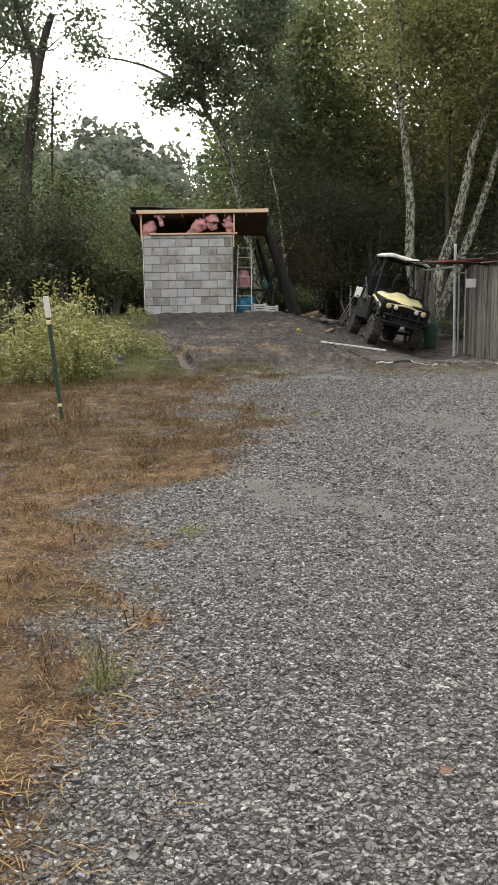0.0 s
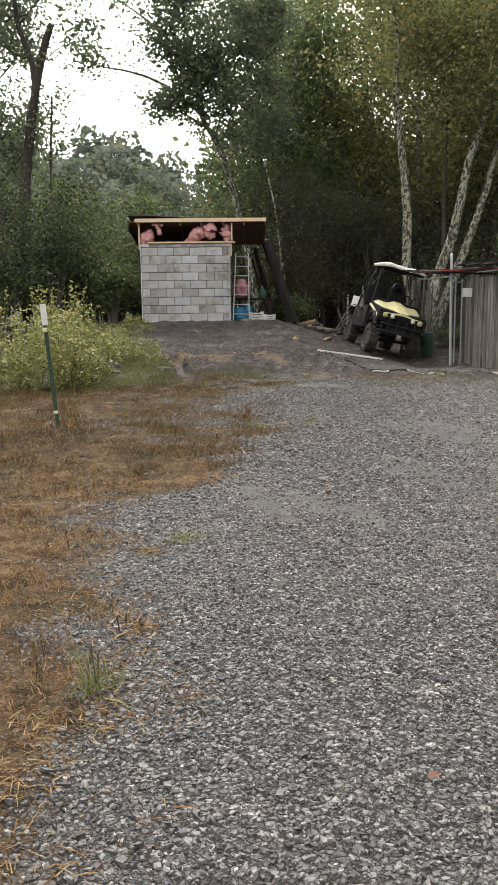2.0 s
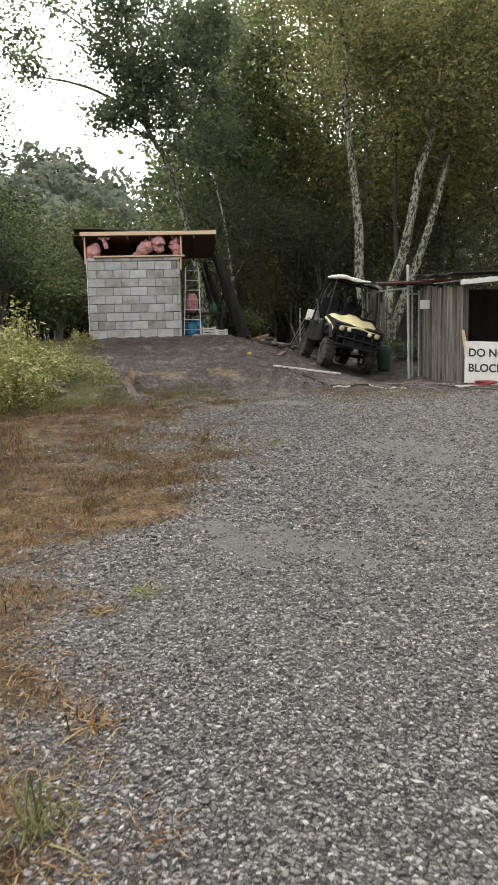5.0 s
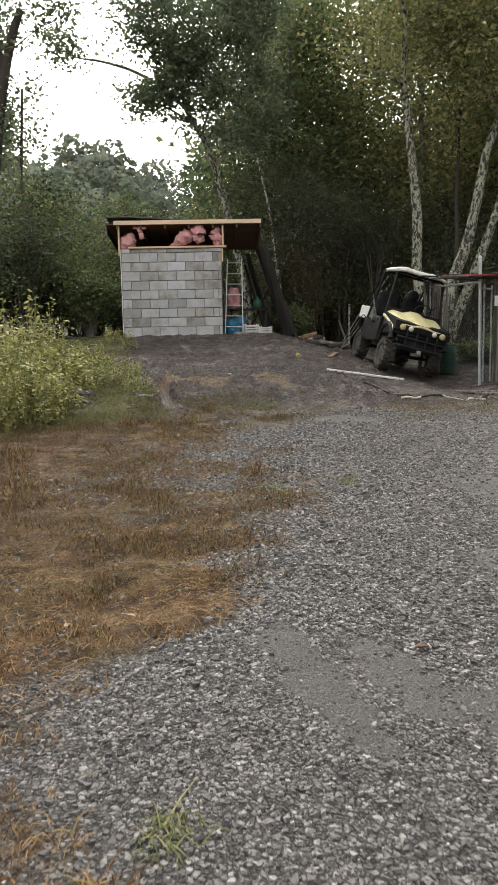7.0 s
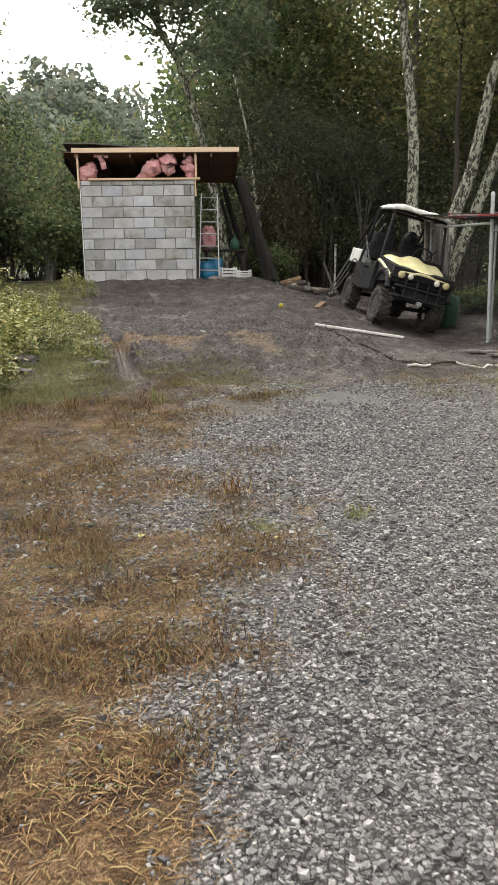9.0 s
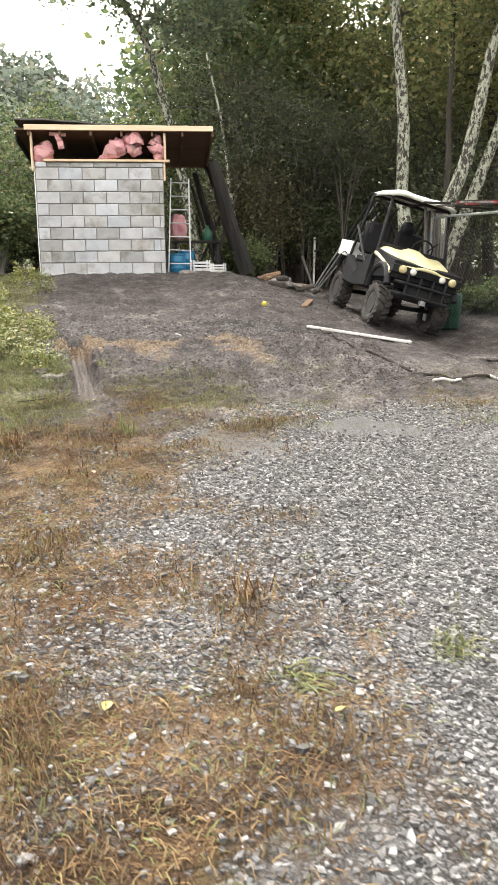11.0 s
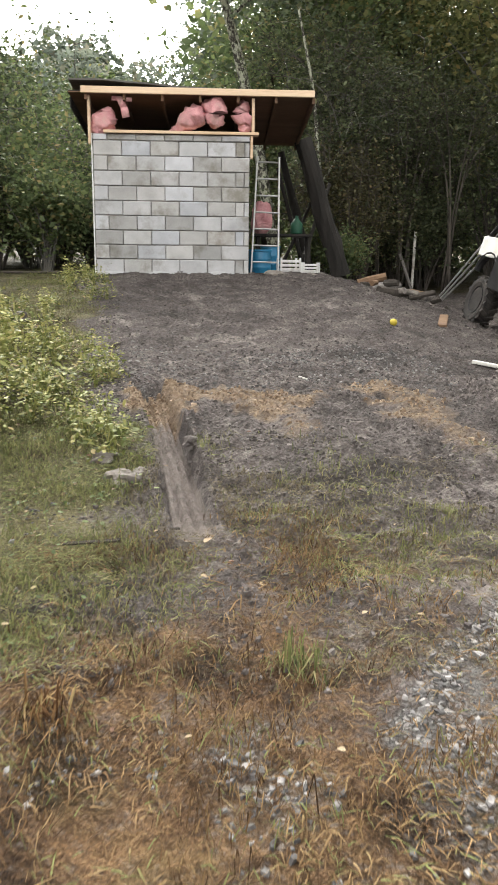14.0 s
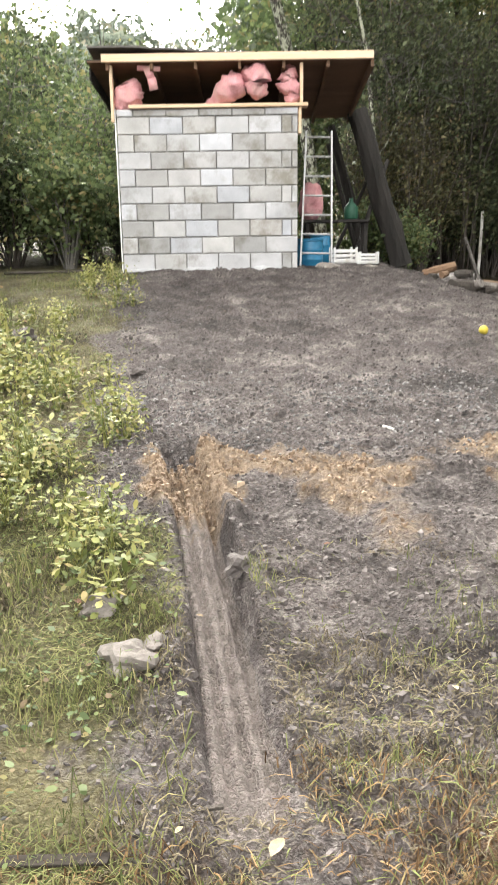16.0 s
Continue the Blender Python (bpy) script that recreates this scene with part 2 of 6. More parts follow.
M_LEAF_DARK = island("dark_foliage", [(0.0, (0.030, 0.040, 0.020)), (0.5, (0.062, 0.085, 0.038)), (0.9, (0.115, 0.138, 0.062)), (1.0, (0.165, 0.135, 0.068))], 0.6, 0.3, through_light=0.42)
M_LEAF_DEEP = island("thicket_foliage", [(0.0, (0.028, 0.034, 0.019)), (0.5, (0.064, 0.080, 0.040)), (0.9, (0.125, 0.146, 0.070)), (1.0, (0.16, 0.14, 0.075))], 0.6, 0.25, through_light=0.35)
M_LEAF_BROWN = island("browning_foliage", [(0.0, (0.030, 0.029, 0.015)), (0.5, (0.075, 0.074, 0.034)), (0.85, (0.125, 0.115, 0.053)), (1.0, (0.15, 0.105, 0.055))], 0.6, 0.25, through_light=0.3)
M_LEAF_MID = island("oak_foliage", [(0.0, (0.056, 0.079, 0.034)), (0.5, (0.110, 0.150, 0.062)), (0.85, (0.175, 0.212, 0.086)), (1.0, (0.26, 0.21, 0.092))], 0.55, 0.35, through_light=0.45)
M_LEAF_OAK = island("grey_green_foliage", [(0.0, (0.085, 0.112, 0.075)), (0.5, (0.155, 0.195, 0.120)), (0.85, (0.225, 0.265, 0.155)), (1.0, (0.28, 0.26, 0.15))], 0.5, 0.4, through_light=0.5)
M_LEAF_YEL = island("birch_foliage", [(0.0, (0.085, 0.102, 0.042)), (0.5, (0.195, 0.215, 0.085)), (0.85, (0.29, 0.29, 0.12)), (1.0, (0.37, 0.29, 0.12))], 0.55, 0.3, through_light=0.45)
# haze painted into a paler grey-green; also the own colour of one pale tree
M_LEAF_PALE_HAZED = island("pale_hazed_foliage", [(0.0, (0.115, 0.14, 0.115)), (0.5, (0.165, 0.195, 0.155)), (0.9, (0.205, 0.225, 0.17)), (1.0, (0.25, 0.23, 0.17))], 0.8, 0.1, through_light=0.4)
M_BARK = surface("dark_bark", (0.020, 0.017, 0.014), (0.085, 0.072, 0.060), 3, 40, 0.95, bumps=0.8, dist=0.02, stretch=(1, 1, 0.25))
M_TWIG = surface("grey_twig", (0.05, 0.047, 0.042), (0.19, 0.18, 0.16), 4, 50, 0.9)
M_DARKTWIG = surface("brown_twig", (0.030, 0.025, 0.020), (0.105, 0.090, 0.074), 4, 50, 0.9)
M_BIRCH = patchy_bark()
M_BLOCK = surface("concrete_block", (0.345, 0.345, 0.35), (0.54, 0.542, 0.55), 4, 130, 0.92, bumps=0.5, dist=0.004, stain=(0.25, 0.24, 0.215), rand=0.36)
M_MORTAR = surface("mortar", (0.12, 0.115, 0.108), (0.33, 0.32, 0.30), 9, 80, 0.95)
M_PINE = surface("new_pine", (0.52, 0.36, 0.22), (0.76, 0.60, 0.43), 2.5, 26, 0.7, bumps=0.15, stretch=(0.25, 3, 3))
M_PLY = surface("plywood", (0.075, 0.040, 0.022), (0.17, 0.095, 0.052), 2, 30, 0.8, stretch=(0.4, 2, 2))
M_FELT = surface("roofing_felt", (0.05, 0.047, 0.044), (0.14, 0.132, 0.122), 4, 90, 0.95, bumps=0.5)
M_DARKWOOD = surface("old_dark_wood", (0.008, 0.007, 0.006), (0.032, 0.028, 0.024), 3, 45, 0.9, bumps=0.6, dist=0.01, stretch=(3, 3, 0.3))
M_GREYWOOD = surface("weathered_board", (0.04, 0.036, 0.033), (0.34, 0.31, 0.28), 7, 60, 0.9, bumps=0.6, dist=0.008, stretch=(4, 4, 0.25), stain=(0.05, 0.042, 0.036), rand=0.5)
M_PINK = surface("pink_insulation", (0.52, 0.20, 0.22), (0.82, 0.46, 0.47), 9, 60, 1.0, bumps=0.9, dist=0.02, stain=(0.62, 0.38, 0.36))
M_STEEL = surface("dull_aluminium", (0.30, 0.30, 0.30), (0.52, 0.52, 0.51), 10, 80, 0.45, metal=0.7, bumps=0.1)
M_GALV = surface("galvanised_pipe", (0.33, 0.36, 0.37), (0.55, 0.58, 0.58), 9, 70, 0.5, metal=0.5, bumps=0.1)
M_BLUE = surface("blue_plastic", (0.012, 0.13, 0.26), (0.03, 0.22, 0.38), 5, 50, 0.4, bumps=0.1)
M_WHITE = surface("white_plastic", (0.58, 0.59, 0.58), (0.80, 0.80, 0.79), 6, 60, 0.45, bumps=0.1, stain=(0.48, 0.46, 0.42))
M_YELLOW = surface("faded_yellow_panel", (0.60, 0.53, 0.24), (0.78, 0.72, 0.44), 5, 60, 0.5, bumps=0.1, stain=(0.62, 0.57, 0.40))
M_BLACK = surface("black_plastic", (0.008, 0.008, 0.009), (0.024, 0.024, 0.025), 6, 60, 0.6, bumps=0.2, spec=0.2)
M_RUBBER = surface("muddy_rubber", (0.012, 0.011, 0.010), (0.045, 0.040, 0.036), 9, 60, 0.85, bumps=0.5, stain=(0.075, 0.064, 0.055))
M_ROOFW = surface("dirty_white_roof", (0.62, 0.62, 0.58), (0.82, 0.82, 0.78), 4, 50, 0.4, bumps=0.1, stain=(0.50, 0.49, 0.43))
M_LAMP = surface("lamp_lens", (0.62, 0.60, 0.50), (0.80, 0.78, 0.70), 12, 60, 0.15, bumps=0.05)
M_AMBER = surface("yellowed_lens", (0.42, 0.35, 0.16), (0.60, 0.52, 0.30), 12, 60, 0.2, bumps=0.05)
M_GREENP = surface("green_mesh_plastic", (0.006, 0.045, 0.025), (0.014, 0.09, 0.05), 8, 60, 0.6)
M_TPOST = surface("green_post_paint", (0.012, 0.035, 0.022), (0.03, 0.07, 0.045), 7, 60, 0.6)
M_RED = surface("red_painted_steel", (0.16, 0.02, 0.018), (0.33, 0.05, 0.045), 7, 60, 0.6)
M_PVC = surface("pale_pipe", (0.42, 0.41, 0.38), (0.68, 0.67, 0.62), 7, 60, 0.5, stain=(0.30, 0.27, 0.23))
M_HOSE = surface("muddy_hose", (0.045, 0.042, 0.038), (0.19, 0.175, 0.155), 6, 60, 0.6)
M_ROCK = surface("pale_rock", (0.12, 0.105, 0.092), (0.33, 0.305, 0.27), 12, 60, 0.9, bumps=0.6, dist=0.01, stain=(0.17, 0.14, 0.12))
M_CUT = surface("cut_wood", (0.11, 0.062, 0.034), (0.22, 0.14, 0.082), 8, 60, 0.85)
M_BALL = surface("yellow_rubber", (0.36, 0.28, 0.02), (0.52, 0.42, 0.05), 8, 60, 0.6)
M_INK = surface("black_lettering", (0.012, 0.012, 0.012), (0.03, 0.03, 0.03), 8, 60, 0.6)
M_GRIDW = surface("galvanised_wire", (0.07, 0.075, 0.075), (0.15, 0.155, 0.155), 8, 60, 0.6, metal=0.3)


# ---------------------------------------------------------------- mesh helpers
def part(name, bm, mat, parent=None, label="", smooth=False):
    me = bpy.data.meshes.new(name)
    bmesh.ops.recalc_face_normals(bm, faces=bm.faces[:])
    bm.to_mesh(me)
    bm.free()
    me.materials.append(mat)
    if smooth:
        me.shade_smooth()
    ob = new(name, me)
    if parent is not None:
        ob.parent = parent
    if label:
        tagged(ob, label)
    return ob


def np_mesh(name, verts, faces, mat, smooth=False):
    """verts (n,3), faces (m,k) as arrays."""
    me = bpy.data.meshes.new(name)
    n, k = faces.shape
    me.vertices.add(len(verts))
    me.vertices.foreach_set("co", np.ascontiguousarray(verts, dtype=np.float32).ravel())
    me.loops.add(n * k)
    me.loops.foreach_set("vertex_index", np.ascontiguousarray(faces, dtype=np.int32).ravel())
    me.polygons.add(n)
    me.polygons.foreach_set("loop_start", np.arange(0, n * k, k, dtype=np.int32))
    me.polygons.foreach_set("use_smooth", np.full(n, smooth))
    me.update(calc_edges=True)
    me.materials.append(mat)
    return me


def box(bm, x0, x1, y0, y1, z0, z1, m=None, bevel=0.0):
    vs = [bm.verts.new(Vector(p)) for p in ((x0, y0, z0), (x1, y0, z0), (x1, y1, z0), (x0, y1, z0), (x0, y0, z1), (x1, y0, z1), (x1, y1, z1), (x0, y1, z1))]
    fs = [bm.faces.new([vs[i] for i in q]) for q in ((0, 3, 2, 1), (4, 5, 6, 7), (0, 1, 5, 4), (1, 2, 6, 5), (2, 3, 7, 6), (3, 0, 4, 7))]
    if bevel:
        es = list({e for f in fs for e in f.edges})
        res = bmesh.ops.bevel(bm, geom=es, offset=bevel, segments=1, affect="EDGES", profile=0.5)
        vs = list({v for f in res["faces"] for v in f.verts} | {v for v in vs if v.is_valid})
    if m is not None:
        bmesh.ops.transform(bm, matrix=m, verts=vs)
    return vs


def bx(x0, x1, y0, y1, z0, z1, bevel=0.0, m=None):
    bm = bmesh.new()
    box(bm, x0, x1, y0, y1, z0, z1, m, bevel)
    return bm


def tube(bm, pts, radii, sides=8, wobble=0.0, cap=True):
    """A tapered tube along points."""
    pts = [Vector(p) for p in pts]
    if not hasattr(radii, "__len__"):
        radii = [radii] * len(pts)
    rings = []
    for i, p in enumerate(pts):
        d = (pts[min(i + 1, len(pts) - 1)] - pts[max(i - 1, 0)]).normalized()
        a = d.orthogonal().normalized() if abs(d.z) > 0.999 else d.cross(Vector((0, 0, 1))).normalized()
        b = d.cross(a)
        ring = []
        for s in range(sides):
            t = 2 * math.pi * s / sides
            r = radii[i] * (1 + wobble * random.uniform(-1, 1))
            ring.append(bm.verts.new(p + a * math.cos(t) * r + b * math.sin(t) * r))
        rings.append(ring)
    for r0, r1 in zip(rings, rings[1:]):
        for s in range(sides):
            bm.faces.new((r0[s], r0[(s + 1) % sides], r1[(s + 1) % sides], r1[s]))
    if cap:
        bm.faces.new(rings[0][::-1])
        bm.faces.new(rings[-1])
    return bm


def rod(a, b, r, sides=8, wobble=0.0):
    return tube(bmesh.new(), [a, b], r, sides, wobble)


def lathe(profile, sides=24):
    """Revolve (radius, z) pairs round z."""
    bm = bmesh.new()
    rings = [[bm.verts.new((r * math.cos(2 * math.pi * s / sides), r * math.sin(2 * math.pi * s / sides), z)) for s in range(sides)] for r, z in profile]
    for a, b in zip(rings, rings[1:]):
        for s in range(sides):
            bm.faces.new((a[s], a[(s + 1) % sides], b[(s + 1) % sides], b[s]))
    bm.faces.new(rings[0][::-1])
    bm.faces.new(rings[-1])
    return bm


def moved(bm, m):
    bmesh.ops.transform(bm, matrix=m, verts=bm.verts[:])
    return bm


def lump(size, seed, rough=0.25, subdiv=2):
    """An uneven stone or clod."""
    bm = bmesh.new()
    bmesh.ops.create_icosphere(bm, subdivisions=subdiv, radius=1.0)
    off = Vector((seed * 3.7, seed * 1.3, seed * 7.1))
    for v in bm.verts:
        k = 1 + rough * noise.noise(v.co * 1.3 + off) * 2 + rough * 0.5 * noise.noise(v.co * 3.1 + off)
        v.co = Vector((v.co.x * size[0], v.co.y * size[1], v.co.z * size[2])) * k
    return bm


def thing(name, label, category, m=None, group="", kind=""):
    e = new(name)
    e.empty_display_size = 0.2
    if m is not None:
        e.matrix_basis = m
    return tagged(e, label, category, group, kind)


def value_noise(x, y, cell, seed):
    """Smooth value noise on arrays."""
    x, y = np.asarray(x) / cell, np.asarray(y) / cell
    xi, yi = np.floor(x).astype(np.int64), np.floor(y).astype(np.int64)
    fx, fy = x - xi, y - yi
    fx, fy = fx * fx * (3 - 2 * fx), fy * fy * (3 - 2 * fy)

    def h(i, j):
        n = (i * 374761393 + j * 668265263 + seed * 974711) & 0x7FFFFFFF
        n = ((n ^ (n >> 13)) * 1274126177) & 0x7FFFFFFF
        return ((n ^ (n >> 16)) & 0xFFFF) / 65535.0 - 0.5
    return (h(xi, yi) * (1 - fx) + h(xi + 1, yi) * fx) * (1 - fy) + (h(xi, yi + 1) * (1 - fx) + h(xi + 1, yi + 1) * fx) * fy


def smooth(a, b, v):
    t = np.clip((np.asarray(v) - a) / (b - a), 0, 1)
    return t * t * (3 - 2 * t)


# ---------------------------------------------------------------- ground
DRIVE_Y = [-60, -25, -20, -16, -14.5, -12.4, -9.5, -8.6, -7.1, -4.9, -3.65, -0.3, 3, 12, 40, 60, 80, 105, 160, 400]
DRIVE_Z = [-2.3, -1.5, -1.36, -1.22, -1.18, -1.07, -0.9, -0.83, -0.65, -0.52, -0.38, -0.02, 0.03, 0.1, 0.5, 4, 10, 17, 20, 26]
EAST_Y = [-60, -25, -20, -12, -8.5, -6, -4.6, -2.7, 0, 4, 10, 40, 60, 80, 105, 160, 400]
EAST_Z = [-2.3, -1.5, -1.36, -1.05, -0.88, -0.78, -0.73, -0.58, -0.40, -0.3, -0.15, 0.5, 4, 10, 17, 20, 26]
EDGE_Y = [-40, -19.5, -18.5, -17.8, -17.2, -16.4, -15.6, -15.1, -14.9, -13.5, -12.6, -11.8, -10.7, -9.2, -8.4]
EDGE_X = [0.9, 0.72, 0.74, 0.69, 0.63, 0.5, 0.33, 0.55, 0.92, 1.05, 0.98, 1.12, 1.14, 1.2, 1.7]
WEED_Y = [-30, -11, -9.7, -9.1, -8.3, -7.6, -6.5, -5.7, -4.0, -2.5, -0.5, 0.5]
WEED_X = [-3.0, -1.1, 0.1, 0.22, 0.27, 0.15, -0.12, -0.2, -0.75, -0.75, -1.0, -1.3]
RUT_Y = [-9.0, -8.87, -8.0, -7.35, -6.9, -6.4]
RUT_X = [0.53, 0.52, 0.405, 0.30, 0.22, 0.12]


def base_height(x, y):
    x, y = np.asarray(x, float), np.asarray(y, float)
    w = smooth(2.0, 4.2, x)
    east = np.interp(y, EAST_Y, EAST_Z) - (0.22 * np.clip(x - 3.78, 0, 1.0) - 0.1 * np.clip(x - 4.9, 0, 1.2)) * smooth(-10, -6, y) * (1 - smooth(2, 8, y))
    z = np.interp(y, DRIVE_Y, DRIVE_Z) * (1 - w) + east * w
    z = z - 0.12 * smooth(-1.0, -4.0, x) * (1 - smooth(-6, 0, y))
    return z


def rut_offset(x, y):
    """How far the wheel track sinks here, 0 outside it."""
    c = np.interp(y, RUT_Y, RUT_X)
    u = (x - c)
    along = smooth(-9.1, -8.6, y) * (1 - smooth(-6.6, -6.35, y))
    bed = (1 - smooth(0.075, 0.1, np.abs(u)))
    slot = (1 - smooth(0.02, 0.045, np.abs(u - 0.075))) * smooth(-8.5, -8.0, y) * (1 - smooth(-7.3, -7.15, y))
    lip = np.exp(-((np.abs(u) - 0.135) / 0.035) ** 2)
    depth = 0.03 + 0.03 * smooth(-8.6, -7.6, y)
    ribs = smooth(-0.2, 0.5, np.sin(u * 2 * math.pi / 0.05)) * (0.75 + 0.25 * smooth(-0.3, 0.3, np.sin(y * 2 * math.pi / 0.11)))
    tread = 0.038 * ribs + 0.004 * np.sin(y * 2 * math.pi / 0.09 + np.sign(u) * 1.2)
    c2 = np.interp(y, [-8.2, -6.2], [2.75, 2.25])
    u2 = x - c2
    second = 0.06 * (1 - smooth(0.07, 0.12, np.abs(u2))) * smooth(-8.3, -7.9, y) * (1 - smooth(-6.5, -6.1, y))
    lip2 = 0.04 * np.exp(-((np.abs(u2) - 0.17) / 0.05) ** 2) * smooth(-8.3, -7.9, y) * (1 - smooth(-6.5, -6.1, y))
    return along * (-bed * (depth + tread) - slot * 0.06 + lip * 0.028) - second + lip2


def zones(x, y):
    """Cover of each kind, 0 to 1."""
    n = value_noise(x, y, 0.35, 3) * 0.5 + value_noise(x, y, 1.3, 4) * 0.6
    edge = np.interp(y, EDGE_Y, EDGE_X)
    rag = value_noise(x, y, 0.16, 15) * 0.3 + value_noise(x, y, 0.5, 16) * 0.3 - 0.06
    loose = smooth(-14.6, -13.2, y)
    straw = smooth(0.3 + 0.35 * loose, -0.24 - 0.3 * loose, x - edge + n * (0.35 + 0.5 * loose) + rag * (1 + loose)) * (1 - smooth(-10.0, -9.0, y + n * 1.6))
    spots = 0.6 * value_noise(x, y, 0.42, 9) + 0.75 * value_noise(x, y, 0.17, 10) + 0.55 * value_noise(x, y, 0.08, 8)
    bare = smooth(0.1, 0.34, spots) * (0.12 + 0.88 * loose) * smooth(-0.4, 0.2, x + n * 0.4)
    straw = straw * (1 - (0.7 - 0.42 * loose) * bare) * (1 - 0.1 * loose)
    top = np.interp(x, [-2, 0.8, 1.4, 2.5, 4, 7], [-8.8, -8.9, -9.4, -9.8, -9.3, -8.9])
    mud = smooth(-0.25, 0.3, y - top - np.interp(x, [0.9, 1.9], [-1.1, 0.4]) + n * 0.5)
    weed = np.interp(y, WEED_Y, WEED_X) + 0.55 * value_noise(x, y, 0.7, 17) + 0.3 * value_noise(x, y, 0.22, 18)
    green = smooth(0.25, -0.25, x - weed + n * 0.4)
    verge = smooth(-0.5, 0.1, y - top + n * 0.6) * (1 - smooth(0.5, 1.4, y - top + n * 0.6))
    green = np.maximum(green, verge * 0.28)
    mud = mud * (1 - smooth(0.2, -0.3, x - weed + n * 0.4))
    p = value_noise(x, y, 0.16, 5) * 0.5 + value_noise(x, y, 0.06, 6) * 0.4
    clay = np.zeros_like(np.asarray(x, float))
    for cx, cy, rx, ry, much in ((0.27, -6.98, 0.20, 0.33, 0.84), (0.6, -6.84, 0.34, 0.17, 0.74), (0.93, -7.02, 0.26, 0.26, 0.70), (1.1, -7.55, 0.1, 0.14, 0.5), (1.85, -7.15, 0.22, 0.33, 0.6), (1.68, -6.75, 0.24, 0.11, 0.66), (2.0, -7.7, 0.1, 0.22, 0.52)):
        clay = np.maximum(clay, much * smooth(1.75, 0.5, np.hypot((x - cx) / rx, (y - cy) / ry) + p * 2))
    wob = n * 1.6 + 2.2 * value_noise(x, y, 2.6, 19)
    far = np.maximum(smooth(1.0, 4.0, y - np.interp(x, [-3, 0, 3], [-1.0, 1.5, 1.5])), smooth(6.8, 9.2, x + wob) * smooth(-9.5, -6.5, y + wob))
    far = np.maximum(far, smooth(-2.5, -3.8, x + wob * 0.6) * smooth(-9, -5, y + wob))
    far = np.maximum(far, smooth(-4.6, -7.4, x + wob) * smooth(-16.5, -10.5, y + wob))
    return straw, mud, green, clay, far


def bald_patches(x, y):
    """Where wheels have pressed the stone into grey fines."""
    p = value_noise(x, y, 0.12, 23) * 0.5
    out = np.zeros_like(np.asarray(x, float))
    for cx, cy, rx, ry in ((1.47, -15.5, 0.11, 0.5), (1.77, -15.45, 0.11, 0.42), (2.02, -15.8, 0.10, 0.25), (2.6, -14.6, 0.2, 0.5), (3.1, -13.0, 0.3, 0.7), (1.55, -10.2, 0.25, 0.35), (2.4, -9.9, 0.3, 0.25)):
        out = np.maximum(out, smooth(1.25, 0.75, np.hypot((x - cx + (y - cy) * 0.25) / rx, (y - cy) / ry) + p))
    return out


def packed_rut(x, y):
    u = np.abs(x - np.interp(y, RUT_Y, RUT_X))
    return (1 - smooth(0.07, 0.09, u)) * smooth(-9.2, -8.8, y) * (1 - smooth(-7.25, -7.1, y))


def ground_height(x, y):
    x, y = np.asarray(x, float), np.asarray(y, float)
    straw, mud, green, clay, far = zones(x, y)
    z = base_height(x, y) + rut_offset(x, y)
    near = smooth(60, 30, np.abs(y)) * smooth(60, 30, np.abs(x))
    z = z + near * (value_noise(x, y, 1.7, 11) * 0.05 + value_noise(x, y, 0.3, 12) * (0.012 + 0.03 * mud))
    inrut = (np.abs(x - np.interp(y, RUT_Y, RUT_X)) < 0.11) & (y > -9) & (y < -6.4)
    fine = value_noise(x, y, 0.13, 13) * 0.06 + value_noise(x, y, 0.06, 14) * 0.045
    z = z + np.where(inrut, 0.25, 1.0) * (fine * np.clip(mud + clay, 0, 1) * near)
    z = z + clay * 0.03
    z = z + near * straw * (value_noise(x, y, 0.26, 51) * 0.05 + value_noise(x, y, 0.11, 52) * 0.03)
    return z


def axis(spans):
    out = [spans[0][0]]
    for a, b, step in spans:
        n = max(1, int(round((b - a) / step)))
        out += list(np.linspace(a, b, n + 1)[1:])
    return np.array(out)


def build_ground():
    gx = axis([(-400, -60, 40), (-60, -12, 4), (-12, -3, 0.4), (-3, -0.6, 0.08), (-0.6, 0.1, 0.03), (0.1, 0.75, 0.007), (0.75, 2.9, 0.032), (2.9, 6.5, 0.07), (6.5, 14, 0.4), (14, 60, 4), (60, 400, 40)])
    gy = axis([(-400, -60, 40), (-60, -24, 3), (-24, -19, 0.3), (-19, -9.4, 0.07), (-9.4, -5.6, 0.026), (-5.6, 1.0, 0.055), (1, 6, 0.2), (6, 30, 1.5), (30, 60, 5), (60, 420, 15)])
    X, Y = np.meshgrid(gx, gy)
    Z = ground_height(X, Y)
    ny, nx = X.shape
    idx = np.arange(nx * ny).reshape(ny, nx)
    faces = np.stack([idx[:-1, :-1], idx[:-1, 1:], idx[1:, 1:], idx[1:, :-1]], -1).reshape(-1, 4)
    me = np_mesh("ground", np.stack([X, Y, Z], -1).reshape(-1, 3), faces, M_GROUND, True)
    for key, val in zip(("zone_straw", "zone_mud", "zone_green", "zone_clay", "zone_litter"), zones(X, Y)):
        me.attributes.new(key, "FLOAT", "POINT").data.foreach_set("value", np.ascontiguousarray(val.ravel(), dtype=np.float32))
    for key, val in (("zone_fines", bald_patches(X, Y)), ("zone_rut", packed_rut(X, Y))):
        me.attributes.new(key, "FLOAT", "POINT").data.foreach_set("value", np.ascontiguousarray(val.ravel(), dtype=np.float32))
    return tagged(new("ground", me), "grey gravel drive with dead grass verge rising to dark muddy earth", "ground", kind="structure")


build_ground()


def gz(x, y):
    return float(ground_height(np.array([x]), np.array([y]))[0])


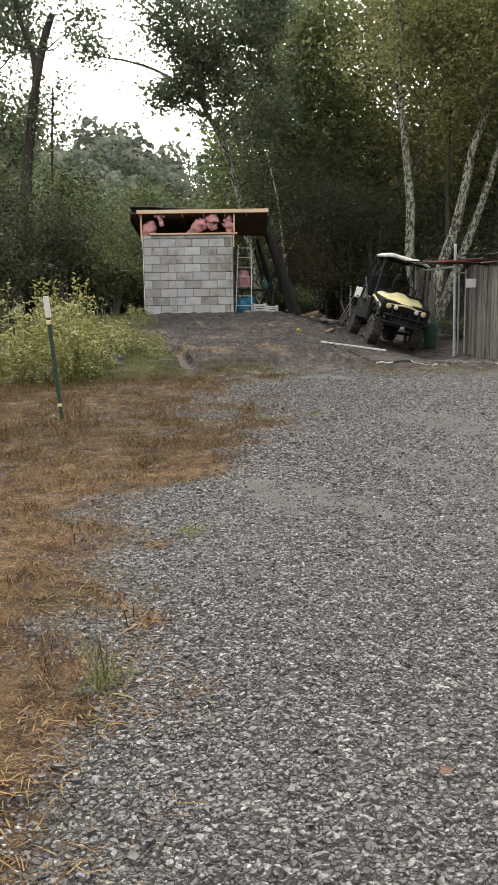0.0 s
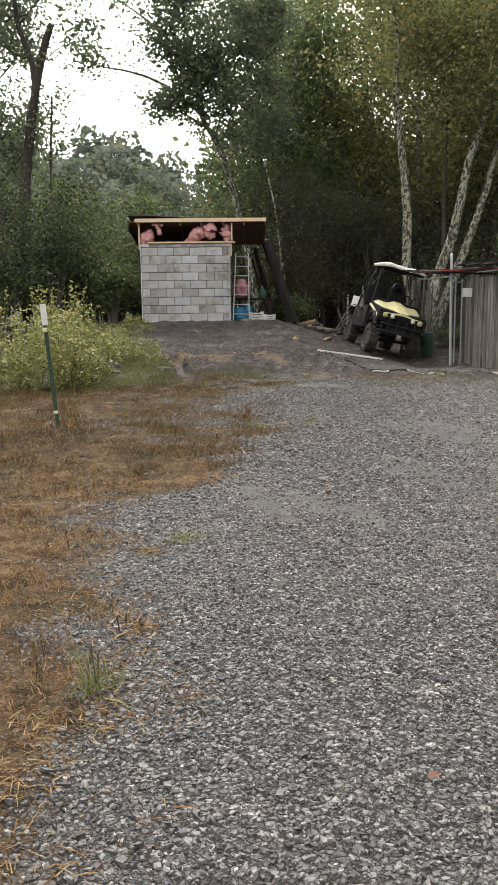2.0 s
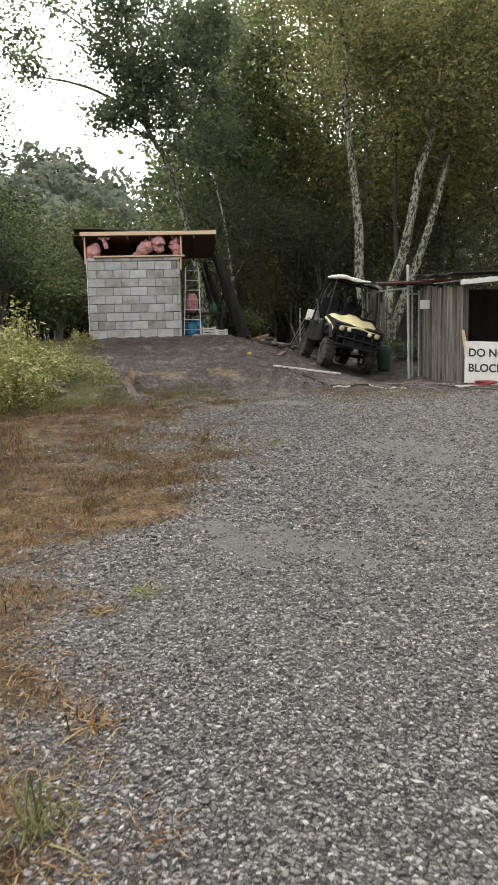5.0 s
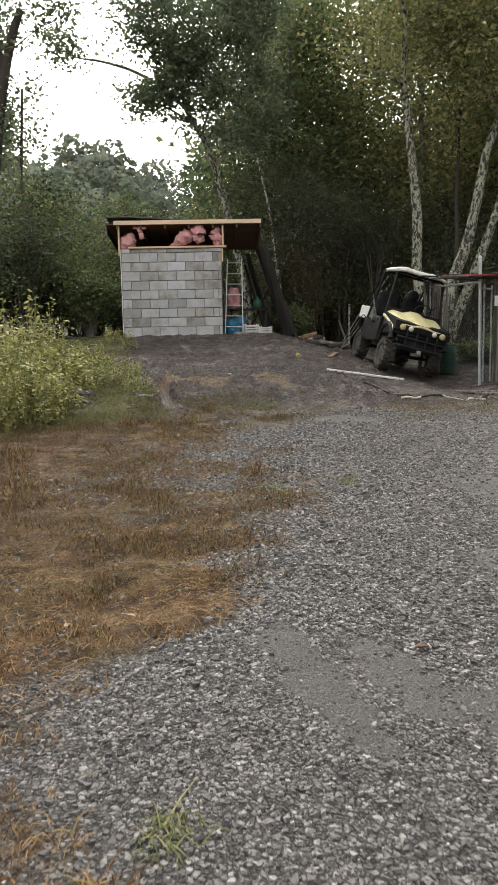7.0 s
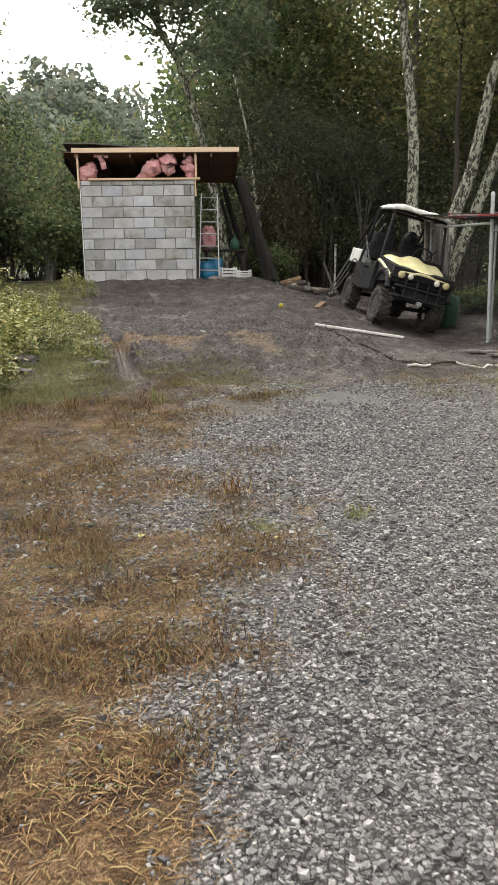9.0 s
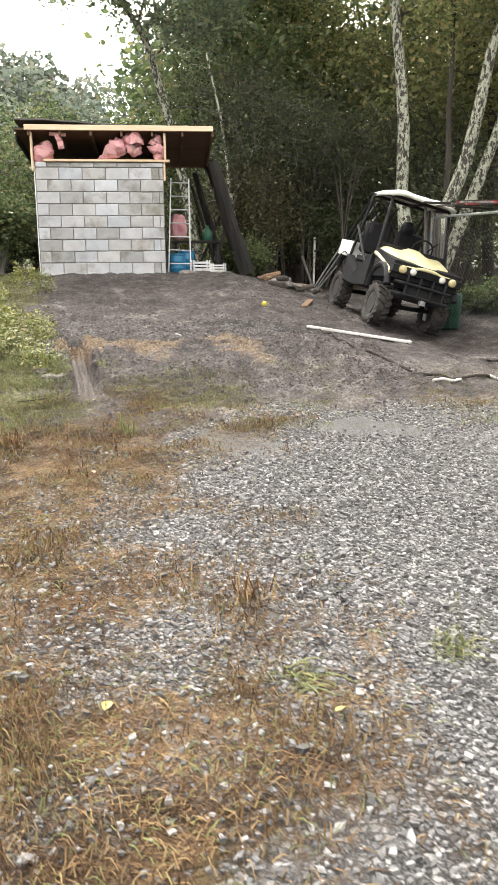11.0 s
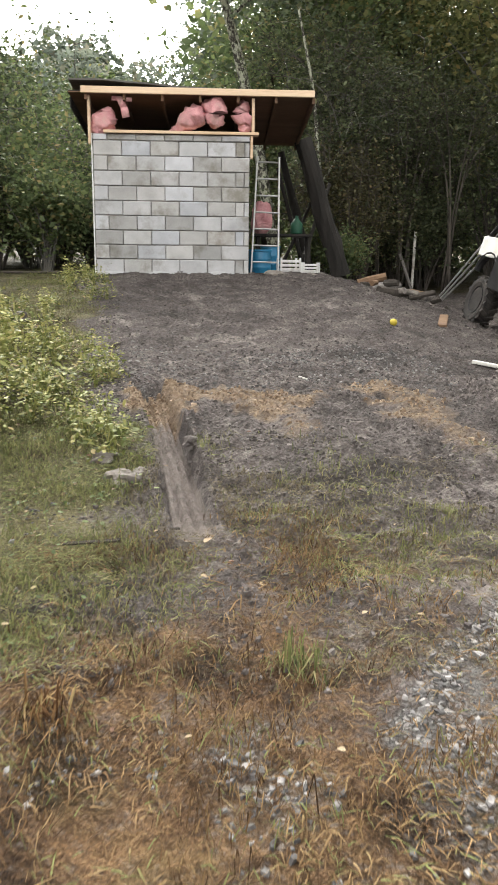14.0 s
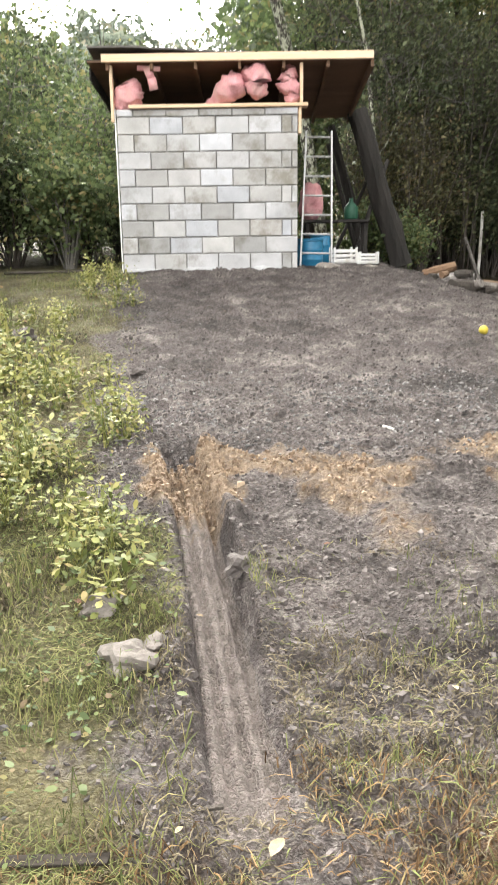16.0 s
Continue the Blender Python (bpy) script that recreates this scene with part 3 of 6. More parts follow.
# ---------------------------------------------------------------- loose cover of the ground
def scatter_blocks(name, xy, size, flat, mat, label, category, sink=0.35, sides=3):
    """Angular stones: jittered shards of three or more sides, all in one mesh."""
    n = len(xy)
    k = sides
    corners = np.array([(1.35 * math.cos(2 * math.pi * i / k), 1.35 * math.sin(2 * math.pi * i / k), h) for h in (-1, 1) for i in range(k)])
    v = corners[None] + RNG.uniform(-0.7, 0.7, (n, 2 * k, 3)) * np.array([3 / k, 3 / k, 0.45])
    v[:, k:, :2] *= RNG.uniform(0.6, 0.95, (n, 1, 1))
    s = size * np.exp(np.clip(RNG.normal(0, 0.34, n), -0.7, 0.75))
    sc = np.stack([s * RNG.uniform(0.75, 1.35, n), s * RNG.uniform(0.6, 1.0, n), s * flat * RNG.uniform(0.6, 1.4, n)], -1) * 0.5
    v *= sc[:, None]
    tilt = RNG.normal(0, 0.2, (n, 2))
    v[:, :, 2] += v[:, :, 0] * tilt[:, :1] + v[:, :, 1] * tilt[:, 1:]
    a = RNG.uniform(0, 2 * np.pi, n)
    c, si = np.cos(a)[:, None], np.sin(a)[:, None]
    x, y = v[:, :, 0] * c - v[:, :, 1] * si, v[:, :, 0] * si + v[:, :, 1] * c
    z0 = ground_height(xy[:, 0], xy[:, 1]) + sc[:, 2] * (1 - 2 * sink)
    V = np.stack([x + xy[:, :1], y + xy[:, 1:], v[:, :, 2] + z0[:, None]], -1).reshape(-1, 3)
    q = np.array([(k, k + i, k + i + 1) for i in range(1, k - 1)] + [f for i in range(k) for f in ((i, (i + 1) % k, k + (i + 1) % k), (i, k + (i + 1) % k, k + i))])
    F = (q[None] + (np.arange(n) * 2 * k)[:, None, None]).reshape(-1, 3)
    return tagged(new(name, np_mesh(name, V, F, mat)), label, category, kind="stuff")


def sample(x0, x1, y0, y1, n):
    return np.stack([RNG.uniform(x0, x1, n), RNG.uniform(y0, y1, n)], -1)


def gravel():
    # thick where the walk passes, thinning out to all sides
    pts = sample(-0.8, 6.4, -20.6, -8.6, 580000)
    px, py = pts[:, 0] + 0.9 * value_noise(pts[:, 0], pts[:, 1], 0.8, 41), pts[:, 1] + 0.9 * value_noise(pts[:, 0], pts[:, 1], 0.8, 42)
    thick = 0.46 * (1 - smooth(2.0, 3.9, px)) * smooth(-18.6, -16.8, py) + 0.11 * (1 - smooth(3.8, 6.3, px)) * smooth(-20.4, -17.5, py)
    thick = thick + 0.75 * smooth(-16.6, -17.8, py) * smooth(-20.4, -18.8, py) * smooth(-0.1, 0.5, px) * (1 - smooth(2.0, 3.0, px))
    pts = pts[RNG.random(len(pts)) < thick]
    straw, mud, green, clay, far = zones(pts[:, 0], pts[:, 1])
    cover = np.clip(straw * (0.985 - 0.11 * smooth(-13.8, -12.6, pts[:, 1])) + mud * 0.985 + green * 0.9, 0, 1)
    bald = smooth(0.16, 0.30, value_noise(pts[:, 0], pts[:, 1], 0.9, 21) + 0.4 * value_noise(pts[:, 0], pts[:, 1], 0.25, 22))
    bald = np.clip(bald * 0.3 + 0.85 * bald_patches(pts[:, 0], pts[:, 1]), 0, 1)
    keep = RNG.random(len(pts)) > np.clip(cover + bald * 0.85, 0, 1)
    pts = pts[keep]
    near = (pts[:, 1] + 0.8 * value_noise(pts[:, 0], pts[:, 1], 0.5, 48) < -15.2) & (pts[:, 0] < 3.2)
    scatter_blocks("gravel", pts[near], 0.0095, 0.6, M_STONE, "loose grey crushed stone gravel on the drive", "gravel", sides=4)
    scatter_blocks("gravel", pts[~near], 0.0125, 0.55, M_STONE, "loose grey crushed stone gravel on the drive", "gravel", sides=4)
    # sparse stones on the earth in front of the hut
    pts = np.concatenate([sample(-0.6, 2.6, -7.0, -3.0, 900), sample(-0.3, 4.2, -6.6, -0.3, 700), sample(-0.4, 2.4, -6.8, -4.8, 8000)])
    band = np.exp(-((pts[:, 1] + 5.8) / 0.5) ** 2) * smooth(0.0, 0.35, value_noise(pts[:, 0], pts[:, 1], 0.5, 44) + 0.25)
    pts = pts[(zones(pts[:, 0], pts[:, 1])[1] > 0.5) & (RNG.random(len(pts)) < 0.22 + 0.78 * band)]
    scatter_blocks("scattered_stone", pts, 0.0135, 0.55, M_STONE, "small grey stones scattered on dark earth", "stones", 0.45)
    pts = np.concatenate([sample(-0.3, 3.4, -8.8, -5.8, 9500), sample(-0.6, 4.0, -5.8, 0.0, 8500), sample(-0.5, 1.9, -10.0, -8.8, 1000)])
    zz = zones(pts[:, 0], pts[:, 1])
    inrut = (np.abs(pts[:, 0] - np.interp(pts[:, 1], RUT_Y, RUT_X)) < 0.09) & (pts[:, 1] < -6.5)
    pick = (zz[1] > 0.35) & (zz[3] < 0.3) & ~inrut
    scatter_blocks("earth_clods", pts[pick], 0.0125, 0.7, M_CLOD, "crumbs and clods of dark wet earth", "soil", 0.4, 4)
    pts = sample(0.0, 2.3, -8.0, -6.4, 9000)
    zz = zones(pts[:, 0], pts[:, 1])
    scatter_blocks("clay_clods", pts[zz[3] > 0.42 + 0.4 * RNG.random(len(pts))], 0.013, 0.8, M_CLAYCLOD, "crumbs of orange clay on the earth", "soil", 0.4)


def blades(name, xy, length, width, rise, mat, label, category, droop=0.5):
    """Grass: each blade two quads bent over."""
    n = len(xy)
    a = RNG.uniform(0, 2 * np.pi, n)
    L = length * np.exp(RNG.normal(0, 0.35, n))
    w = width * RNG.uniform(0.6, 1.3, n)
    up = rise * np.exp(RNG.normal(0, 0.5, n)) * np.clip(1 + 3.2 * value_noise(xy[:, 0], xy[:, 1], 0.19, 53), 0.3, 2)
    d = np.stack([np.cos(a), np.sin(a)], -1)
    s = np.stack([-np.sin(a), np.cos(a)], -1)
    z = ground_height(xy[:, 0], xy[:, 1])
    V = np.empty((n, 6, 3))
    for k, (f, h, ww) in enumerate(((0.0, 0.0, 1.0), (0.5, 1.0, 0.8), (1.0, 1.0 - droop, 0.25))):
        p = xy + d * (L * f)[:, None]
        for e, sg in enumerate((-1, 1)):
            V[:, 2 * k + e, :2] = p + s * (sg * 0.5 * w * ww)[:, None]
            V[:, 2 * k + e, 2] = z + 0.004 + up * h + sg * w * 0.12
    F = (np.array([(0, 1, 3, 2), (2, 3, 5, 4)])[None] + (np.arange(n) * 6)[:, None, None]).reshape(-1, 4)
    return tagged(new(name, np_mesh(name, V.reshape(-1, 3), F, mat)), label, category, kind="stuff")


def grasses():
    pts = np.concatenate([sample(-2.4, 1.3, -20.2, -12.4, 105000), sample(-6, -2.4, -18, -9, 9000)])
    straw, mud, green, clay, far = zones(pts[:, 0], pts[:, 1])
    keep = RNG.random(len(pts)) < straw * (1 - 0.5 * green) * np.clip(0.85 + value_noise(pts[:, 0], pts[:, 1], 0.5, 31) * 1.2, 0.2, 1)
    keep &= pts[:, 1] + 1.6 * value_noise(pts[:, 0], pts[:, 1], 0.6, 45) < -13.9
    blades("dead_grass", pts[keep], 0.045, 0.0034, 0.010, M_STRAW, "matted brown dead grass along the gravel", "dead grass", 0.9)
    pts = np.concatenate([sample(-1.6, 2.1, -15.0, -8.7, 120000), sample(1.4, 5.4, -10.4, -8.3, 30000)])
    straw = zones(pts[:, 0], pts[:, 1])[0]
    rim = np.interp(pts[:, 0], [-2, 0.8, 1.4, 2.5, 4, 7], [-8.9, -9.0, -9.5, -9.5, -9.2, -8.9])
    fringe = np.exp(-((pts[:, 1] - rim) / 0.4) ** 2) * np.clip(0.45 + 2.4 * value_noise(pts[:, 0], pts[:, 1], 0.4, 46), 0, 1) * smooth(-0.8, 0.2, pts[:, 0])
    keep = RNG.random(len(pts)) < np.clip(1.35 * straw + 0.9 * fringe, 0, 1) * np.clip(0.7 + value_noise(pts[:, 0], pts[:, 1], 0.3, 47) * 1.8, 0.4, 1)
    keep &= pts[:, 1] + 1.2 * value_noise(pts[:, 0], pts[:, 1], 0.6, 45) > -14.4
    blades("thin_dead_grass", pts[keep], 0.040, 0.0034, 0.011, M_THATCH, "thin brown and greenish dead grass mixed with gravel", "dead grass", 0.9)
    pts = np.concatenate([sample(-3.2, 0.6, -11.5, -1.0, 34000), sample(0.4, 4.6, -10.2, -7.6, 16000), sample(-1.0, 1.7, -9.8, -7.6, 24000), sample(-1.3, 0.6, -10.4, -7.4, 30000)])
    straw, mud, green, clay, far = zones(pts[:, 0], pts[:, 1])
    inrut = (np.abs(pts[:, 0] - np.interp(pts[:, 1], RUT_Y, RUT_X)) < 0.12) & (pts[:, 1] > -9) & (pts[:, 1] < -6.4)
    worn = np.where((pts[:, 1] < -7.8) & (pts[:, 1] > -9.9), 0.55, 0.0) * np.clip(0.5 + 3 * value_noise(pts[:, 0], pts[:, 1], 0.4, 33), 0, 1)
    keep = (RNG.random(len(pts)) < np.clip(green * 0.9 + worn, 0, 1) * np.clip(0.6 + value_noise(pts[:, 0], pts[:, 1], 0.4, 32) * 1.6, 0.05, 1)) & ~inrut
    blades("living_grass", pts[keep], 0.038, 0.0028, 0.013, M_GRASS, "short green and yellowing grass at the edge of the earth", "grass", 0.6)
    pts = np.concatenate([sample(-0.8, 1.8, -9.9, -7.7, 44000), sample(-1.8, 0.1, -8.4, -3.0, 22000)])
    inrut = (np.abs(pts[:, 0] - np.interp(pts[:, 1], RUT_Y, RUT_X)) < 0.11) & (pts[:, 1] > -8.9)
    keep = (RNG.random(len(pts)) < np.clip(0.6 + 2.2 * value_noise(pts[:, 0], pts[:, 1], 0.35, 37) - 0.5 * smooth(-8.6, -7.8, pts[:, 1]) * smooth(-0.2, 0.4, pts[:, 0]), 0, 1)) & ~inrut & ((pts[:, 1] < -7.7) | (zones(pts[:, 0], pts[:, 1])[1] < 0.7))
    blades("trampled_grass", pts[keep], 0.022, 0.0036, 0.006, M_LITTER, "trampled brown grass and leaf litter beside the wheel track", "dead grass", 0.9)
    pts = np.concatenate([sample(-2.0, 0.3, -16.5, -10, 2200), sample(-3.5, -0.6, -10.5, -8.6, 900)])
    z = zones(pts[:, 0], pts[:, 1])
    keep = (RNG.random(len(pts)) < np.clip(value_noise(pts[:, 0], pts[:, 1], 0.5, 35) * 1.6, 0, 1)) & (pts[:, 0] < -0.35)
    post = np.stack([RNG.normal(-0.40, 0.16, 300), RNG.normal(-12.9, 0.35, 300)], -1)
    blades("tall_dry_grass", np.concatenate([pts[keep], post]), 0.12, 0.0035, 0.09, M_STRAW, "thin tall straw stalks of dry grass", "dry grass", 0.15)
    pts = np.concatenate([sample(-2.8, -0.2, -8.2, -0.2, 26000), sample(-1.2, 0.45, -9.9, -7.4, 9000)])
    keep = RNG.random(len(pts)) < zones(pts[:, 0], pts[:, 1])[2] * np.clip(0.35 + 2.2 * value_noise(pts[:, 0], pts[:, 1], 0.45, 38), 0, 1)
    inrut = (np.abs(pts[:, 0] - np.interp(pts[:, 1], RUT_Y, RUT_X)) < 0.13)
    keep &= ~inrut
    blades("rough_grass", pts[keep], 0.055, 0.0034, 0.022, M_GRASS, "rough yellow-green grass beside the earth", "grass", 0.7)
    # small tufts in the gravel
    for k, (x, y) in enumerate(((0.92, -17.42), (0.86, -17.9), (1.02, -16.3), (1.38, -12.15), (1.5, -12.7), (2.0, -12.6), (0.86, -16.5), (3.2, -16.4), (1.15, -8.9), (0.16, -10.07), (0.85, -9.85))):
        p = np.stack([RNG.normal(x, 0.035, 60), RNG.normal(y, 0.035, 60)], -1)
        b = blades("grass_tuft", p, 0.07, 0.005, 0.03, M_GRASS if k % 3 else M_STRAW, "small tuft of yellow-green grass in the gravel", "grass tuft", 0.5)
        b["group"] = "tufts in the gravel"


gravel()
grasses()


# ---------------------------------------------------------------- block hut
def chamfered_block(w, h, d, c=0.006):
    """A block whose face towards the drive has worn edges."""
    bm = bmesh.new()
    back = [bm.verts.new(p) for p in ((0, d, 0), (w, d, 0), (w, d, h), (0, d, h))]
    mid = [bm.verts.new(p) for p in ((0, c, 0), (w, c, 0), (w, c, h), (0, c, h))]
    front = [bm.verts.new(p) for p in ((c, 0, c), (w - c, 0, c), (w - c, 0, h - c), (c, 0, h - c))]
    for r0, r1 in ((back, mid), (mid, front)):
        for i in range(4):
            bm.faces.new((r0[i], r0[(i + 1) % 4], r1[(i + 1) % 4], r1[i]))
    bm.faces.new(front)
    bm.faces.new(back[::-1])
    bmesh.ops.recalc_face_normals(bm, faces=bm.faces[:])
    return bm


HUT_W, COURSE, BLOCK = 2.23, 0.2045, 0.406
HUT_D = 2.3
ROOF_Z, ROOF_BACK = 2.43, 2.16


def roof_under(y):
    return ROOF_Z + (ROOF_BACK - ROOF_Z) * y / HUT_D


def hut():
    h = thing("block_hut", "small unfinished hut of grey concrete blocks under a lean-to timber roof", "hut", pose(0, 0, 0))
    x0 = -HUT_W / 2
    part("mortar_core", bx(x0 + 0.01, -x0 - 0.01, 0.022, 0.185, -0.12, 1.925), M_MORTAR, h)
    meshes = {}

    def block(x, z, w, hh):
        key = (round(w, 3), round(hh, 3))
        if key not in meshes:
            bm = chamfered_block(w - 0.011, hh - 0.011, 0.19, 0.008)
            me = bpy.data.meshes.new("block")
            bm.to_mesh(me)
            bm.free()
            me.materials.append(M_BLOCK)
            meshes[key] = me
        o = new("block", meshes[key])
        o.parent = h
        o.matrix_basis = pose(x + 0.0045, random.uniform(-0.011, 0.006), z + 0.0055 + random.uniform(-0.003, 0.003), random.uniform(-0.6, 0.6), random.uniform(-0.55, 0.55), random.uniform(-0.8, 0.8))
    for r in range(10):
        z = r * COURSE - 0.005
        hh = COURSE if r < 9 else 0.088
        x = x0
        w = BLOCK if r % 2 == 0 else BLOCK / 2 + 0.0
        while x < -x0 - 0.01:
            ww = min(w, -x0 - x)
            if ww < 0.3 and x > 0.5:
                block(x, z, ww * 0.62, hh)
                block(x + ww * 0.62, z, ww * 0.38, hh)
            else:
                block(x, z, ww, hh)
            x += ww
            w = BLOCK
    footing = bmesh.new()
    tube(footing, [(x0 + 0.02 + i * 0.22, -0.005 + 0.01 * math.sin(i * 2.1), -0.02 + 0.012 * math.sin(i * 1.7)) for i in range(11)], [0.035 + 0.012 * math.sin(i * 3.3) for i in range(11)], 7, 0.2)
    part("mortar_bead", footing, M_BLOCK, h)
    for name, xa, xb in (("side_wall", x0, x0 + 0.19), ("side_wall", -x0 - 0.19, -x0)):
        part(name, bx(xa, xb, 0.192, HUT_D, -0.12, 1.93, 0.004), M_BLOCK, h)
    part("back_wall", bx(x0 + 0.192, -x0 - 0.192, HUT_D - 0.19, HUT_D, -0.12, 1.90), M_BLOCK, h)
    # timber on top
    part("wall_plate", bx(x0 + 0.16, 1.235, -0.035, 0.15, 1.932, 1.972, 0.004), M_PINE, h, "new pine plate on top of the blocks")
    part("wall_plate", bx(x0, x0 + 0.14, 0.2, HUT_D, 1.932, 1.97), M_PINE, h)
    part("wall_plate", bx(-x0 - 0.14, -x0, 0.2, HUT_D, 1.932, 1.97), M_PINE, h)
    part("stud", bx(x0 - 0.055, x0 - 0.02, -0.03, 0.06, 1.78, ROOF_Z - 0.01, 0.003), M_PINE, h)
    part("stud", bx(1.135, 1.175, -0.02, 0.07, 1.975, ROOF_Z - 0.01, 0.003), M_PINE, h)
    part("brace", bx(1.12, 1.155, -0.01, 0.08, 1.62, 1.93, 0.003, pose(0, 0, 0)), M_PINE, h)
    part("corner_strip", bx(x0 - 0.022, x0 - 0.006, 0.0, 0.05, -0.05, 1.93), M_WHITE, h, "pale strip on the hut's corner")
    tilt = pose(0, 0, ROOF_Z, math.degrees(math.atan2(ROOF_BACK - ROOF_Z, HUT_D)), 0, 0)
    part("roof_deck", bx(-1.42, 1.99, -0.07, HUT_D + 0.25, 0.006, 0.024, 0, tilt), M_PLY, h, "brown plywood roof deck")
    part("fascia", bx(-1.245, 2.01, -0.112, -0.074, -0.005, 0.085, 0.004, tilt), M_PINE, h, "bare pine board along the roof's edge")
    for k in range(7):
        x = -1.2 + k * 0.53
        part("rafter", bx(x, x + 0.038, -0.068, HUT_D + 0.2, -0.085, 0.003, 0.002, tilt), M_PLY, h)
    felt = bmesh.new()
    nx, ny = 26, 8
    grid = [[None] * (ny + 1) for _ in range(nx + 1)]
    for i in range(nx + 1):
        for j in range(ny + 1):
            x, y = -1.41 + 3.42 * i / nx, -0.1 + (HUT_D + 0.4) * j / ny
            lift = 0.11 * smooth(1.0, -1.3, x) + 0.012 * noise.noise(Vector((x * 3, y * 3, 4)))
            grid[i][j] = felt.verts.new((x, y, 0.055 + float(lift)))
    for i in range(nx):
        for j in range(ny):
            felt.faces.new((grid[i][j], grid[i + 1][j], grid[i + 1][j + 1], grid[i][j + 1]))
    ext = bmesh.ops.extrude_face_region(felt, geom=felt.faces[:])
    bmesh.ops.translate(felt, vec=(0, 0, 0.022), verts=[g for g in ext["geom"] if isinstance(g, bmesh.types.BMVert)])
    part("roofing_felt", moved(felt, tilt), M_FELT, h, "dark warped roofing sheet")
    for k in range(3):
        part("batten", bx(-1.44 + 0.02 * k, 0.3 + 0.5 * k, 0.0 + 0.7 * k, 0.09 + 0.7 * k, 0.028, 0.06, 0, tilt), M_DARKWOOD, h)
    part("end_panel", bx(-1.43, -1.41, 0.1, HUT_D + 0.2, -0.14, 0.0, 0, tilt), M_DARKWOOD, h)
    return h


hut()


def batt(bm, path, widths, seed):
    """Torn fluffy batt as a lumpy swept body."""
    path = [Vector(p) for p in path]
    fine, rad = [], []
    for i in range(len(path) - 1):
        for t in np.linspace(0, 1, 6)[:-1]:
            fine.append(path[i].lerp(path[i + 1], t))
            rad.append(widths[i] + (widths[i + 1] - widths[i]) * t)
    fine.append(path[-1])
    rad.append(widths[-1])
    tube(bm, fine, rad, 26)
    off = Vector((seed, seed * 0.7, 0))
    for v in bm.verts:
        n = noise.noise(v.co * 8 + off) * 1.2 + 0.8 * noise.noise(v.co * 19 + off) + 0.5 * abs(noise.noise(v.co * 38 + off))
        v.co += Vector((n * 0.045, noise.noise(v.co * 14 + off) * 0.03, noise.noise(v.co * 11 - off) * 0.05))


for k, (pts, rad) in enumerate((
        ([(-1.08, 0.16, 1.95), (-1.0, 0.13, 2.05), (-0.93, 0.14, 2.14), (-0.98, 0.3, 2.24)], [0.12, 0.16, 0.15, 0.08]),
        ([(-0.06, 0.3, 1.99), (0.10, 0.2, 2.04), (0.22, 0.12, 2.12), (0.33, 0.08, 2.19), (0.37, 0.12, 2.32)], [0.02, 0.08, 0.14, 0.16, 0.08]),
        ([(0.60, 0.16, 2.42), (0.61, 0.1, 2.32), (0.62, 0.06, 2.22), (0.61, 0.07, 2.11), (0.60, 0.1, 2.04)], [0.10, 0.16, 0.15, 0.12, 0.05]),
        ([(0.98, 0.16, 2.40), (1.02, 0.1, 2.30), (0.98, 0.06, 2.21), (1.05, 0.06, 2.10), (1.02, 0.1, 2.0)], [0.05, 0.09, 0.13, 0.11, 0.08]))):
    bm = bmesh.new()
    batt(bm, pts, rad, k * 5.3)
    tagged(part("insulation_batt", bm, M_PINK, smooth=True), "sagging pink fibreglass insulation batt under the hut roof", "insulation", "insulation batts")
strip = bmesh.new()
for (a, b, c) in (((-0.83, 0.0, 2.39), (-0.55, -0.005, 2.375), 0.03), ((-0.71, -0.005, 2.38), (-0.66, 0.0, 2.26), 0.05), ((-0.66, -0.005, 2.27), (-0.635, 0.0, 2.14), 0.055)):
    tube(strip, [a, b], [c, c], 8)
for v in strip.verts:
    v.co.y *= 0.4
tagged(part("insulation_strip", strip, M_PINK, smooth=True), "loose pink insulation strip hanging from the roof edge", "insulation")


# ---------------------------------------------------------------- clutter under the overhang
def ladder():
    la = thing("ladder", "grey aluminium ladder leaning beside the hut", "ladder", pose(1.3, 0.32, gz(1.3, 0.32), -7, 1.5, 0))
    for s in (-1, 1):
        part("rail", bx(s * 0.205 - 0.012, s * 0.205 + 0.012, -0.03, 0.03, -0.02, 1.72, 0.002, pose(0.07, 0, 0, 0, s * -1.4, 0)), M_STEEL, la)
    for k in range(7):
        part("rung", rod((-0.125 + 0.006 * k, 0, 0.18 + 0.245 * k), (0.265 - 0.006 * k, 0, 0.18 + 0.245 * k), 0.013), M_STEEL, la)


def barrel(x, y, r, hgt, mat, label):
    b = thing("barrel", label, "barrel", pose(x, y, gz(x, y) - 0.01))
    prof = [(r * 0.93, 0), (r, 0.03), (r, hgt * 0.3), (r * 1.035, hgt * 0.33), (r, hgt * 0.36), (r, hgt * 0.64), (r * 1.035, hgt * 0.67), (r, hgt * 0.70), (r * 0.99, hgt * 0.95), (r * 0.9, hgt)]
    part("drum", lathe(prof, 24), mat, b, smooth=True)
    part("rim", lathe([(r * 0.9, hgt - 0.01), (r * 1.04, hgt - 0.005), (r * 1.04, hgt + 0.025), (r * 0.86, hgt + 0.02)], 24), mat, b)


